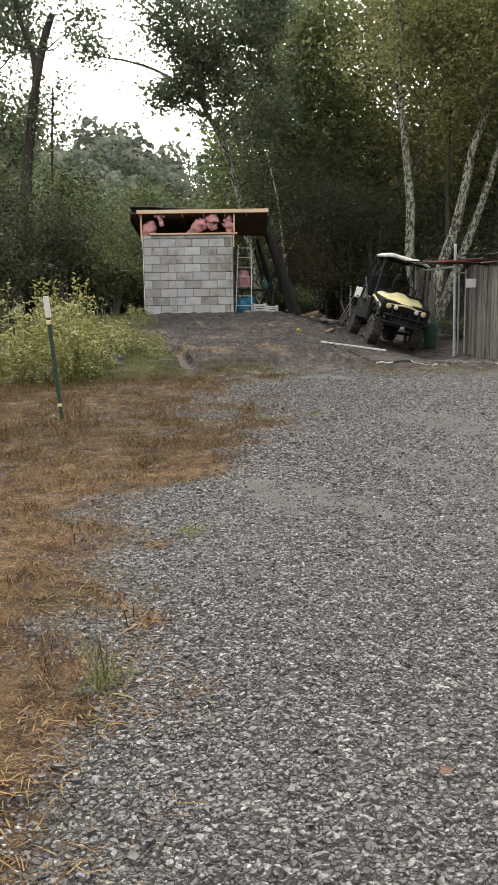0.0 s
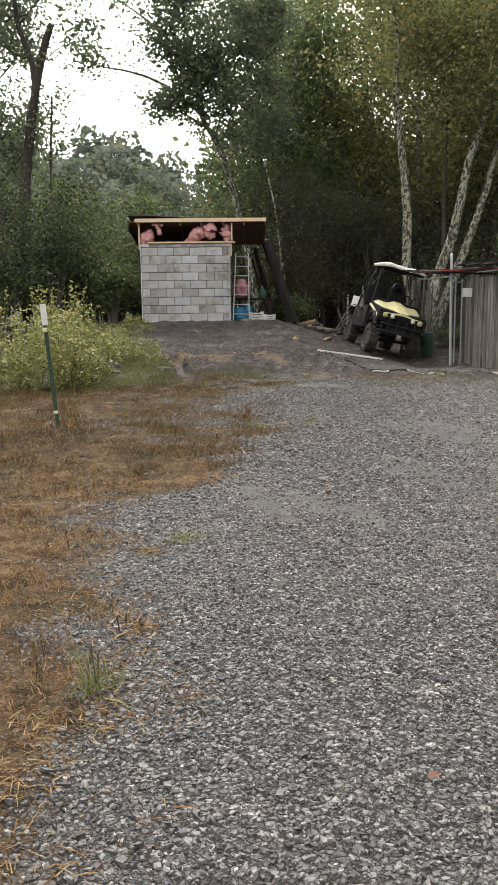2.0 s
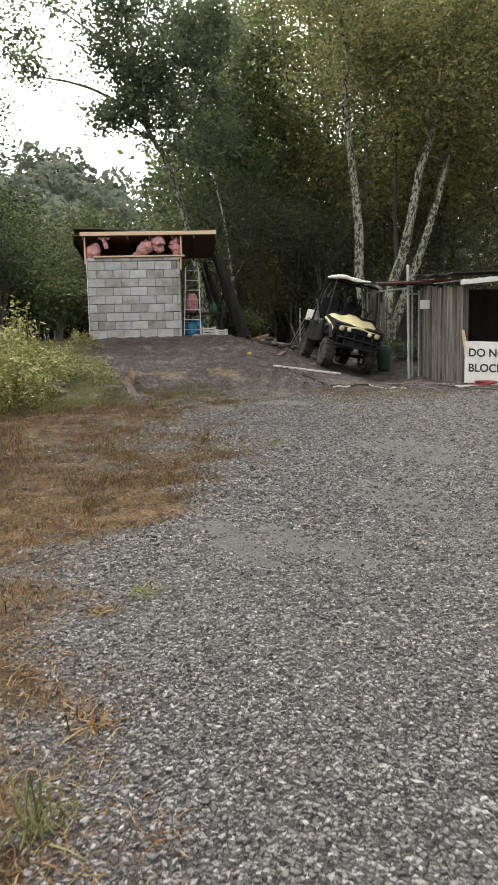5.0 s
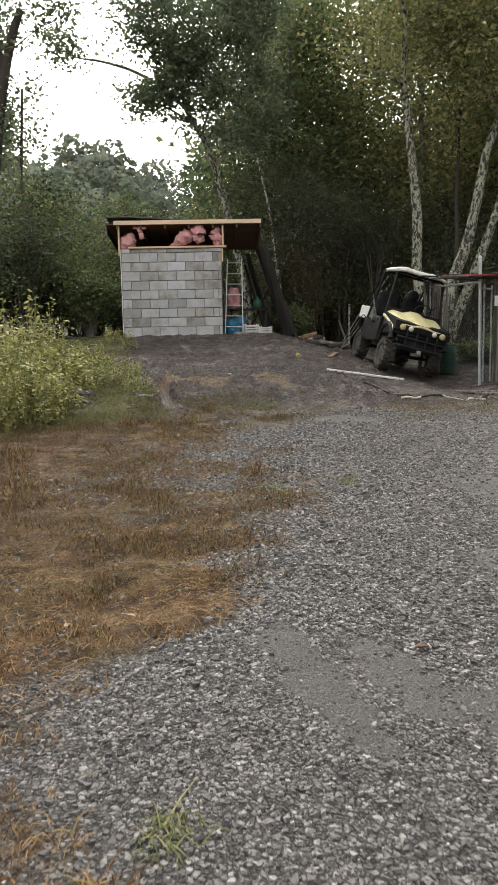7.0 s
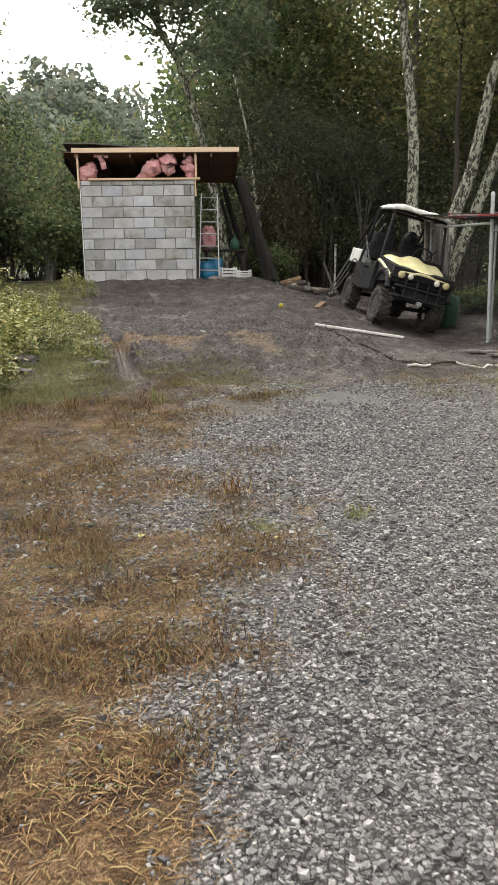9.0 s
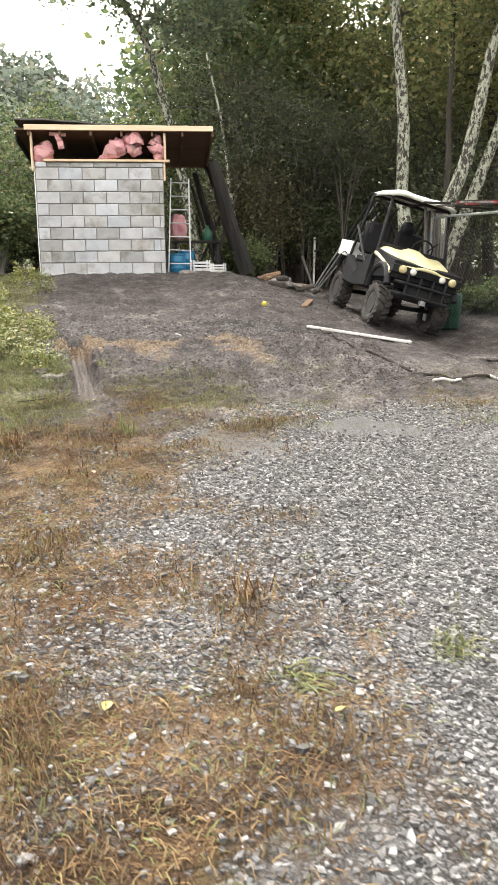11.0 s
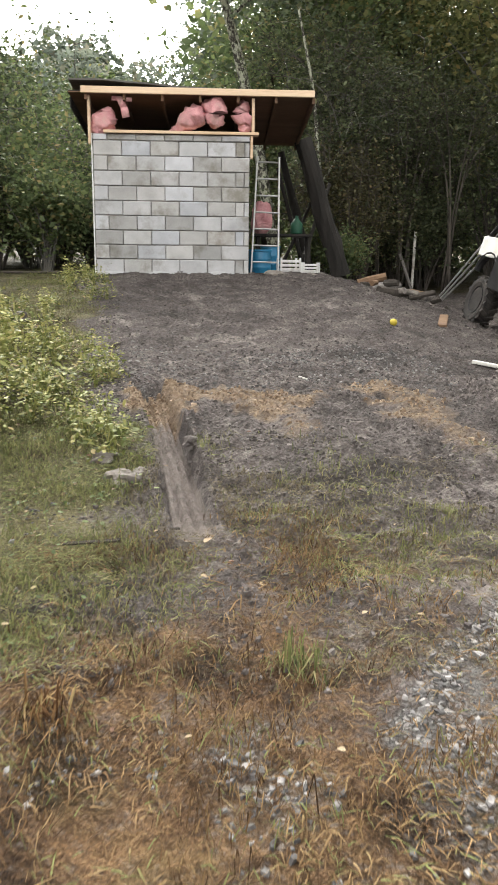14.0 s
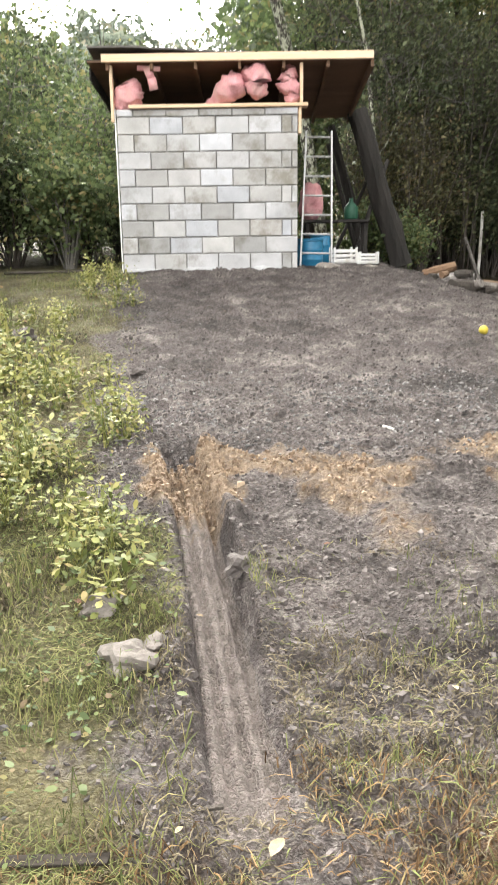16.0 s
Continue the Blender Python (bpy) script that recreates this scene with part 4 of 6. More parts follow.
def crate(x, y, rz, w, d, hgt, mat, label, name="storage_crate"):
    c = thing(name, label, "crate", pose(x, y, gz(x, y) + 0.005, 0, 0, rz))
    t = 0.012
    part("base", bx(-w / 2, w / 2, -d / 2, d / 2, 0, t), mat, c)
    for k in range(3):
        z = t + 0.002 + k * (hgt - t) / 3
        zz = z + (hgt - t) / 3 * 0.62
        part("slat", bx(-w / 2, w / 2, -d / 2 - t, -d / 2 - 0.001, z, zz, 0.003), mat, c)
        part("slat", bx(-w / 2, w / 2, d / 2 + 0.001, d / 2 + t, z, zz, 0.003), mat, c)
        part("slat", bx(-w / 2 - t, -w / 2 - 0.001, -d / 2, d / 2, z, zz, 0.003), mat, c)
        part("slat", bx(w / 2 + 0.001, w / 2 + t, -d / 2, d / 2, z, zz, 0.003), mat, c)
    for sx in (-1, 1):
        for sy in (-1, 1):
            part("corner_post", bx(sx * (w / 2 + t) - 0.014, sx * (w / 2 + t) + 0.014, sy * (d / 2 + t) - 0.014, sy * (d / 2 + t) + 0.014, 0, hgt + 0.008, 0.004), mat, c)


ladder()
barrel(1.32, 0.7, 0.175, 0.37, M_BLUE, "blue plastic barrel beside the hut wall")
barrel(1.52, 1.3, 0.16, 0.40, M_BLUE, "second blue plastic barrel behind the ladder")
crate(1.78, 0.8, 8, 0.28, 0.24, 0.2, M_WHITE, "white slatted plastic crate on the earth")
crate(2.12, 0.75, -15, 0.22, 0.18, 0.15, M_WHITE, "small white plastic box on the ground", "plastic_box")
for x, y, s in ((1.5, 0.2, 0.11), (1.62, 0.15, 0.05), (2.1, 0.35, 0.08)):
    tagged(part("stone", moved(lump((s * 1.3, s, s * 0.5), x * 9), pose(x, y, gz(x, y) + s * 0.2)), M_ROCK), "pale flat stone beside the hut", "stone", "pale stones")
shelf = thing("work_bench", "old dark wooden bench beside the hut", "bench", pose(1.75, 1.5, gz(1.75, 1.5)))
part("top", bx(-0.5, 0.45, -0.25, 0.25, 0.56, 0.6, 0.004), M_DARKWOOD, shelf)
for sx in (-0.45, 0.38):
    for sy in (-0.2, 0.18):
        part("leg", bx(sx, sx + 0.05, sy, sy + 0.05, -0.02, 0.558), M_DARKWOOD, shelf)
bag = lump((0.17, 0.15, 0.27), 3.1, 0.22, 3)
tagged(part("insulation_roll", moved(bag, pose(1.38, 1.35, 0.86 + gz(1.38, 1.35))), M_PINK, smooth=True), "pink insulation bundle standing on the bench", "insulation")
bottle = lathe([(0.09, 0), (0.1, 0.02), (0.1, 0.16), (0.05, 0.22), (0.03, 0.25), (0.03, 0.29)], 16)
tagged(part("canister", moved(bottle, pose(1.95, 1.4, 0.602 + gz(1.75, 1.5))), M_GREENP, smooth=True), "green plastic canister on the bench", "canister")


def leaning_log(a, b, r0, r1, mat, label, seed, name="log"):
    pts = [Vector(a).lerp(Vector(b), t) + Vector((noise.noise(Vector((t * 3, seed, 0))), noise.noise(Vector((seed, t * 3, 1))), 0)) * 0.025 for t in np.linspace(0, 1, 9)]
    bm = tube(bmesh.new(), pts, list(np.linspace(r0, r1, 9)), 14, 0.13)
    return tagged(part(name, bm, mat), label, "log", "leaning timber")


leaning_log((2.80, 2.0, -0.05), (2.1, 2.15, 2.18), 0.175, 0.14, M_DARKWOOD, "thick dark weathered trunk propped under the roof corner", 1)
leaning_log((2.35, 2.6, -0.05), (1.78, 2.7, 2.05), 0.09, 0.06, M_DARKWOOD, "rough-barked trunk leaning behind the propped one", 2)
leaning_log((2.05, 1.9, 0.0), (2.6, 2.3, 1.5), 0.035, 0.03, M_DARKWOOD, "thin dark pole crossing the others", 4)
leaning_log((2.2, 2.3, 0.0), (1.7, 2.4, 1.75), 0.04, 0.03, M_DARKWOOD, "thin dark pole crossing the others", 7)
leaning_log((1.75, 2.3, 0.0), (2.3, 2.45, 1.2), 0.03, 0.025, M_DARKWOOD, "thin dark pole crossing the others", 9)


# ---------------------------------------------------------------- utility cart
def wheel(parent, x, y, z, r, w):
    rim = lathe([(r * 0.18, -w * 0.32), (r * 0.5, -w * 0.36), (r * 0.58, -w * 0.45), (r * 0.58, w * 0.45), (r * 0.5, w * 0.36), (r * 0.18, w * 0.32)], 20)
    turn = pose(x, y, z, 0, 90, 0)
    tyre = lathe([(r * 0.58, -w * 0.40), (r * 0.75, -w * 0.5), (r * 0.9, -w * 0.5), (r * 0.97, -w * 0.38), (r * 0.985, 0), (r * 0.97, w * 0.38), (r * 0.9, w * 0.5), (r * 0.75, w * 0.5), (r * 0.58, w * 0.40)], 28)
    knobs = bmesh.new()
    for k in range(18):
        for side in (-1, 1):
            a = 2 * math.pi * (k + (0.25 if side > 0 else -0.25)) / 18
            m = Matrix.Rotation(a, 4, "Z") @ pose(r * 0.985, 0, side * w * 0.24, side * 28, 0, 0)
            box(knobs, -0.015, 0.022, -0.022, 0.022, -w * 0.25, w * 0.25, m)
    wh = part("wheel", moved(rim, turn), M_BLACK, parent)
    part("tyre", moved(tyre, turn), M_RUBBER, wh, "muddy knobbed tyre")
    tagged(part("tread", moved(knobs, turn), M_RUBBER, wh), kind="stuff")
    return wh


def loft(sections):
    """Sections: lists of points of equal count, joined to a closed skin."""
    bm = bmesh.new()
    rings = [[bm.verts.new(p) for p in s] for s in sections]
    n = len(rings[0])
    for a, b in zip(rings, rings[1:]):
        for i in range(n):
            bm.faces.new((a[i], a[(i + 1) % n], b[(i + 1) % n], b[i]))
    bm.faces.new(rings[0][::-1])
    bm.faces.new(rings[-1])
    return bm


def cart():
    c = thing("utility_cart", "muddy black and faded yellow utility cart with a white roof", "utility vehicle", pose(4.25, -3.08, -0.745, 5.2, 15.2, 5.6) @ Matrix.Diagonal((0.915, 0.915, 0.915, 1)))
    for x, y in ((-0.46, -0.95), (0.46, -0.95), (-0.46, 0.95), (0.46, 0.95)):
        wheel(c, x, y, 0.36 + (0.08 if x > 0 else 0.0), 0.31, 0.23)
    part("chassis", bx(-0.38, 0.38, -1.2, 1.45, 0.33, 0.45, 0.02), M_BLACK, c)
    for y in (-0.95, 0.95):
        part("axle", rod((-0.42, y, 0.36), (0.42, y, 0.44), 0.035), M_BLACK, c)
    # front: nose, grille, bumper
    nose = loft([[(-0.52, -1.33, 0.62), (0.52, -1.33, 0.62), (0.54, -1.36, 0.86), (-0.54, -1.36, 0.86)],
                 [(-0.56, -0.6, 0.55), (0.56, -0.6, 0.55), (0.58, -0.6, 0.97), (-0.58, -0.6, 0.97)]])
    part("nose", nose, M_BLACK, c)
    # hood with a raised middle and arched fenders
    nu, nv = 24, 8
    hood = bmesh.new()
    vs = []
    for j in range(nv + 1):
        v = j / nv
        row = []
        for i in range(nu + 1):
            u = -1 + 2 * i / nu
            w = 0.60 - 0.05 * (1 - v)
            hump = 0.06 * math.exp(-(u / 0.30) ** 4) + 0.03 * math.exp(-((abs(u) - 0.78) / 0.2) ** 2)
            y = -1.40 + 0.85 * v + 0.10 * abs(u) ** 3 * (1 - v)
            z = 0.86 + 0.17 * v + hump * (0.5 + 0.5 * v) - 0.13 * (abs(u) ** 6) - 0.05 * (1 - v) ** 3
            row.append(hood.verts.new((u * w, y, z)))
        vs.append(row)
    for j in range(nv):
        for i in range(nu):
            hood.faces.new((vs[j][i], vs[j][i + 1], vs[j + 1][i + 1], vs[j + 1][i]))
    ext = bmesh.ops.extrude_face_region(hood, geom=hood.faces[:])
    bmesh.ops.translate(hood, vec=(0, 0.01, -0.035), verts=[g for g in ext["geom"] if isinstance(g, bmesh.types.BMVert)])
    hd = part("hood", hood, M_YELLOW, c, "faded yellow hood", smooth=True)
    part("nose_skirt", loft([[(-0.55, -1.385, 0.70), (0.55, -1.385, 0.70), (0.55, -1.39, 0.80), (-0.55, -1.39, 0.80)], [(-0.56, -1.30, 0.68), (0.56, -1.30, 0.68), (0.56, -1.30, 0.84), (-0.56, -1.30, 0.84)]]), M_BLACK, c)
    for k in range(5):
        part("grille_bar", bx(-0.16, 0.16, -1.405, -1.388, 0.715 + 0.02 * k, 0.725 + 0.02 * k), M_BLACK, c)
    for sx in (-1, 1):
        for x, r, mat, nm in ((0.40, 0.062, M_AMBER, "yellowed round headlight"), (0.235, 0.05, M_LAMP, "clear headlight")):
            lamp = lathe([(r * 0.95, 0), (r, 0.015), (r * 0.85, 0.04), (r * 0.4, 0.052)], 18)
            part("headlight", moved(lamp, pose(sx * x, -1.385, 0.755, 90, 0, 0)), mat, c, nm, smooth=True)
    for z in (0.42, 0.58):
        part("bumper_bar", tube(bmesh.new(), [(-0.45, -1.36, z), (-0.38, -1.47, z), (0.38, -1.47, z), (0.45, -1.36, z)], 0.024, 8), M_BLACK, c)
    for x in (-0.3, -0.1, 0.1, 0.3):
        part("bumper_upright", rod((x, -1.47, 0.40), (x, -1.46, 0.70), 0.02), M_BLACK, c)
    part("skid_plate", bx(-0.3, 0.3, -1.44, -1.40, 0.36, 0.60, 0.01), M_BLACK, c)
    part("hitch", bx(-0.04, 0.04, -1.54, -1.45, 0.33, 0.4, 0.008), M_STEEL, c)
    for sx in (-1, 1):
        arch = bmesh.new()
        tube(arch, [(sx * 0.55, -0.95 + 0.40 * math.cos(a), 0.36 + 0.40 * math.sin(a)) for a in np.linspace(0.1, math.pi - 0.35, 9)], 0.05, 8)
        part("fender", arch, M_BLACK, c)
        part("side_panel", loft([[(sx * 0.60, -0.5, 0.38), (sx * 0.50, -0.5, 0.38), (sx * 0.52, -0.5, 0.9), (sx * 0.60, -0.5, 0.9)],
                                 [(sx * 0.63, 0.05, 0.34), (sx * 0.50, 0.05, 0.34), (sx * 0.50, 0.05, 0.52), (sx * 0.63, 0.05, 0.52)],
                                 [(sx * 0.63, 0.62, 0.38), (sx * 0.50, 0.62, 0.38), (sx * 0.50, 0.62, 0.78), (sx * 0.63, 0.62, 0.78)]]), M_BLACK, c)
        # roll cage
        for a, b in (((sx * 0.57, -0.58, 0.92), (sx * 0.48, -0.30, 1.80)), ((sx * 0.57, 0.66, 0.75), (sx * 0.48, 0.60, 1.80)), ((sx * 0.48, -0.30, 1.80), (sx * 0.48, 0.60, 1.80)), ((sx * 0.58, -0.35, 0.62), (sx * 0.585, 0.63, 1.25)), ((sx * 0.48, 0.60, 1.78), (sx * 0.54, 1.25, 1.0)), ((sx * 0.50, 0.60, 1.45), (sx * 0.54, 1.0, 1.0))):
            part("cage_tube", rod(a, b, 0.024), M_BLACK, c)
        part("shock", rod((sx * 0.36, -0.95, 0.12), (sx * 0.30, -0.92, 0.52), 0.03), M_STEEL, c)
    part("cage_tube", rod((-0.48, 0.60, 1.79), (0.48, 0.60, 1.79), 0.024), M_BLACK, c)
    part("cage_tube", rod((-0.48, -0.30, 1.79), (0.48, -0.30, 1.79), 0.024), M_BLACK, c)
    part("headrest", moved(lump((0.13, 0.14, 0.13), 2.7, 0.05, 3), pose(0.22, 0.52, 1.42)), M_BLACK, c, "black headrest")
    for a, b in (((-0.5, 0.6, 1.7), (0.05, 0.6, 0.95)), ((-0.3, 0.6, 1.7), (0.3, 0.6, 0.95)), ((0.0, 0.62, 1.7), (-0.45, 0.62, 1.0)), ((0.35, 0.0, 1.0), (0.55, -0.1, 1.3))):
        part("net_strap", rod(a, b, 0.012), M_BLACK, c)
    # roof
    roof = bmesh.new()
    nx, ny = 16, 10
    shell = []
    for top in (True, False):
        rows = []
        for j in range(ny + 1):
            v = 2 * j / ny - 1
            row = []
            for i in range(nx + 1):
                u = 2 * i / nx - 1
                pull = 1 - 0.035 * (u * v) ** 2 - (0.012 if not top else 0)
                crown = 0.05 * (1 - u ** 4) * (1 - v ** 4) + 0.018 * math.exp(-((abs(u) - 0.55) / 0.12) ** 2)
                row.append(roof.verts.new(((0.53 - 0.03 * v) * u * pull, 0.12 + 0.56 * v * pull, (1.86 if top else 1.80) + crown - 0.03 * u ** 8)))
            rows.append(row)
        for j in range(ny):
            for i in range(nx):
                roof.faces.new((rows[j][i], rows[j][i + 1], rows[j + 1][i + 1], rows[j + 1][i]))
        shell.append(rows)
    rims = [[r[0] + [row[-1] for row in r[1:]] + r[-1][-2::-1] + [row[0] for row in r[-2:0:-1]]][0] for r in shell]
    for i in range(len(rims[0])):
        k = (i + 1) % len(rims[0])
        roof.faces.new((rims[0][i], rims[0][k], rims[1][k], rims[1][i]))
    part("roof", roof, M_ROOFW, c, "dirty white plastic roof", smooth=True)
    # inside
    part("dashboard", loft([[(-0.54, -0.58, 0.9), (0.54, -0.58, 0.9), (0.54, -0.58, 1.08), (-0.54, -0.58, 1.08)], [(-0.52, -0.36, 0.88), (0.52, -0.36, 0.88), (0.52, -0.40, 1.02), (-0.52, -0.40, 1.02)]]), M_BLACK, c)
    part("floor_pan", bx(-0.55, 0.55, -0.5, 0.6, 0.452, 0.48), M_BLACK, c)
    for sx in (-0.28, 0.28):
        part("seat", bx(sx - 0.24, sx + 0.24, 0.0, 0.5, 0.70, 0.84, 0.04), M_BLACK, c)
        part("backrest", bx(sx - 0.23, sx + 0.23, 0.44, 0.56, 0.86, 1.38, 0.04, pose(0, 0, 0, 0, 0, 0)), M_BLACK, c)
    part("seat_base", bx(-0.53, 0.53, 0.02, 0.55, 0.482, 0.698), M_BLACK, c)
    wheel_ring = bmesh.new()
    tube(wheel_ring, [(0.28 + 0.17 * math.cos(a), -0.2 - 0.06 * math.sin(a), 1.12 + 0.16 * math.sin(a)) for a in np.linspace(0, 2 * math.pi, 21)], 0.016, 6, cap=False)
    sw = part("steering_wheel", wheel_ring, M_BLACK, c)
    part("steering_column", rod((0.28, -0.2, 1.12), (0.28, -0.45, 0.98), 0.02), M_BLACK, sw)
    # bed
    for a in ((-0.58, 0.58, 0.70, 0.73, 0.74, 1.0), (-0.58, 0.58, 1.32, 1.35, 0.74, 1.0), (-0.58, -0.55, 0.731, 1.319, 0.74, 1.0), (0.55, 0.58, 0.731, 1.319, 0.74, 1.0)):
        part("bed_side", bx(*a, 0.012), M_ROOFW, c, "pale dump bed side")
    part("bed_floor", bx(-0.548, 0.548, 0.732, 1.318, 0.74, 0.77), M_BLACK, c)
    for sx in (-1, 1):
        part("rear_fender", tube(bmesh.new(), [(sx * 0.53, 0.95 + 0.34 * math.cos(a), 0.52 + 0.28 * math.sin(a)) for a in np.linspace(0.1, math.pi - 0.1, 9)], 0.055, 8), M_BLACK, c)
    part("mirror", bx(-0.72, -0.66, -0.4, -0.36, 1.15, 1.32, 0.01), M_BLACK, c)
    for a, b in (((-0.46, 0.72, 1.75), (-0.62, 2.05, 0.05)), ((-0.36, 0.74, 1.70), (-0.55, 2.15, 0.02)), ((-0.28, 0.72, 1.55), (-0.50, 2.2, 0.0))):
        part("carried_pole", rod(a, b, 0.014), M_STEEL, c)
    # the body stands high on its springs
    for o in c.children_recursive:
        if o.name.split(".")[0] not in ("wheel", "axle", "tyre", "tread"):
            o.data.transform(Matrix.Translation((0, 0, 0.18)))


cart()


# ---------------------------------------------------------------- planks, pipes and hose on the earth
def lying_board(name, a, b, w, t, mat, label, category="plank"):
    a, b = Vector((*a, gz(*a) + t / 2)), Vector((*b, gz(*b) + t / 2 + 0.01))
    d = b - a
    m = Matrix.Translation((a + b) / 2) @ d.to_track_quat("X", "Z").to_matrix().to_4x4()
    return tagged(part(name, bx(-d.length / 2, d.length / 2, -w / 2, w / 2, -t / 2, t / 2, min(w, t) * 0.15, m), mat), label, category)


def laid_line(name, xy, r, mat, label, category, lift=0.0):
    pts = []
    for (xa, ya), (xb, yb) in zip(xy, xy[1:]):
        for t in np.linspace(0, 1, 6)[:-1]:
            pts.append((xa + (xb - xa) * t, ya + (yb - ya) * t))
    pts.append(xy[-1])
    arr = np.array(pts)
    for _ in range(3):
        arr[1:-1] = (arr[:-2] + arr[1:-1] * 2 + arr[2:]) / 4
    z = ground_height(arr[:, 0], arr[:, 1]) + r + 0.006
    bm = tube(bmesh.new(), [(x, y, zz) for (x, y), zz in zip(arr, z)], r, 7)
    return tagged(part(name, bm, mat, smooth=True), label, category)


lying_board("plank", (2.80, -5.3), (3.9, -5.95), 0.05, 0.03, M_PVC, "pale narrow plank lying on dark earth")
laid_line("hose", [(2.9, -5.6), (3.0, -6.8), (3.2, -8.0), (3.6, -8.45), (4.1, -8.25), (4.55, -7.9)], 0.012, M_OLDBOARD, "muddy grey hose trailing over the earth", "hose")
laid_line("pipe", [(3.3, -8.5), (3.42, -8.49), (3.55, -8.47)], 0.012, M_PVC, "short pale plastic pipe on the earth", "pipe")
laid_line("pipe", [(3.85, -8.36), (4.1, -8.25), (4.5, -8.0)], 0.012, M_PVC, "pale plastic pipe on the earth", "pipe")
laid_line("hose", [(4.3, -8.35), (4.45, -7.9), (4.75, -7.5), (5.0, -7.9), (5.1, -8.6), (5.6, -8.75)], 0.013, M_HOSE, "loop of stiff grey hose lying by the shed", "hose")
lying_board("plank", (4.95, -6.3), (5.62, -7.3), 0.14, 0.03, M_GREYWOOD, "grey weathered plank lying by the shed")
lying_board("plank", (4.75, -5.7), (5.4, -6.5), 0.12, 0.03, M_GREYWOOD, "grey board lying in front of the fence")
lying_board("plank", (5.35, -7.75), (6.6, -7.85), 0.1, 0.03, M_PVC, "pale board lying under the sign")
lying_board("plank", (4.9, -5.9), (5.45, -6.2), 0.12, 0.03, M_CUT, "reddish offcut board on the ground")
lying_board("stick", (3.32, -2.6), (3.1, -3.3), 0.1, 0.03, M_CUT, "orange split of wood on the earth", "wood")


def firewood():
    for k in range(24):
        x, y = 3.35 + random.uniform(-0.75, 0.75), 0.2 + random.uniform(-0.9, 0.8)
        r = random.uniform(0.035, 0.07)
        L = random.uniform(0.25, 0.5)
        a = random.uniform(-1.3, 1.3)
        z = gz(x, y) + r * 0.7 + (0.08 if k % 3 == 0 else 0)
        bm = bmesh.new()
        d = Vector((math.cos(a), math.sin(a) * 0.8, random.uniform(-0.25, 0.25))) * L / 2
        p = Vector((x, y, z))
        tube(bm, [p - d, p - d * 0.3, p + d * 0.4, p + d], [r, r * 1.05, r, r * 0.9], 9, 0.18)
        tagged(part("firewood_log", bm, M_CUT if k % 9 == 0 else M_BARK if k % 2 else M_GREYWOOD), "split grey firewood log lying on the bank", "firewood", "firewood pile")


firewood()
tagged(part("marker_pole", rod((4.65, 4.4, gz(4.65, 4.4) - 0.1), (4.67, 4.4, 0.80), 0.028), M_PVC), "thin pale upright pole at the woods' edge", "pole")
tagged(part("marker_pole", rod((4.6, 4.0, gz(4.6, 4.0)), (4.35, 4.3, 0.35), 0.03), M_GREYWOOD), "short pale pole leaning at the woods' edge", "pole")
ball = bmesh.new()
bmesh.ops.create_uvsphere(ball, u_segments=16, v_segments=10, radius=0.04)
tagged(part("ball", moved(ball, pose(2.48, -3.65, gz(2.48, -3.65) + 0.03)), M_BALL, smooth=True), "small yellow ball on dark earth", "ball")


# ---------------------------------------------------------------- fence, shed and sign
def fence():
    f = thing("chain_fence", "galvanised chain-link fence panel on steel posts", "fence", pose(0, 0, 0))
    posts = [(5.36, -5.0, 1.14), (5.03, -3.1, 1.0), (5.52, -4.75, 0.7), (5.66, -4.7, 0.68)]
    for k, (x, y, top) in enumerate(posts):
        r = 0.028 if k == 0 else 0.016
        p = part("post", rod((x + (0.03 if k == 0 else 0), y, gz(x, y) - 0.1), (x, y, top), r, 10), M_GALV, f)
        part("cap", moved(lathe([(r * 1.15, 0), (r * 1.15, 0.03), (r * 0.5, 0.06)], 10), pose(x, y, top - 0.01)), M_GALV, p)
    part("rail", rod((5.03, -3.1, 0.80), (5.36, -5.0, 0.76), 0.018), M_GALV, f)
    part("rail", rod((5.36, -5.0, 0.66), (5.66, -4.7, 0.66), 0.018), M_GALV, f)
    for a, b, n in (((5.03, -3.1), (5.36, -5.0), 24), ((5.36, -5.0), (5.66, -4.7), 6)):
        z0 = -0.8
        for sgn in (-1, 1):
            mesh = bmesh.new()
            L = math.dist(a, b)
            for k in range(-16, n + 16):
                s0, s1 = k * L / n, k * L / n + sgn * 1.4
                z1, za = 0.6, z0
                lo, hi = (s0, s1)
                # trim the slanting wire to the panel
                t0, t1 = 0.0, 1.0
                if hi != lo:
                    ta, tb = (0 - lo) / (hi - lo), (L - lo) / (hi - lo)
                    t0, t1 = max(t0, min(ta, tb)), min(t1, max(ta, tb))
                if t1 - t0 < 0.02:
                    continue
                q = []
                for t in (t0, t1):
                    s = (lo + (hi - lo) * t) / L
                    q.append((a[0] + (b[0] - a[0]) * s, a[1] + (b[1] - a[1]) * s + sgn * 0.004, za + (z1 - za) * t))
                tube(mesh, q, 0.0016, 3, cap=False)
            part("wire_mesh", mesh, M_GRIDW, f)
    for k in range(20):
        x = 4.95 + 0.045 * k
        tagged(part("stake", rod((x, -3.2 + 0.09 * k, -0.9), (x + random.uniform(-0.08, 0.08), -3.2 + 0.09 * k, 0.7 + random.uniform(-0.1, 0.35)), random.uniform(0.012, 0.024), 7, 0.1), M_GREYWOOD), "thin grey wooden stake standing behind the fence", "stake", "stakes behind the fence")


fence()


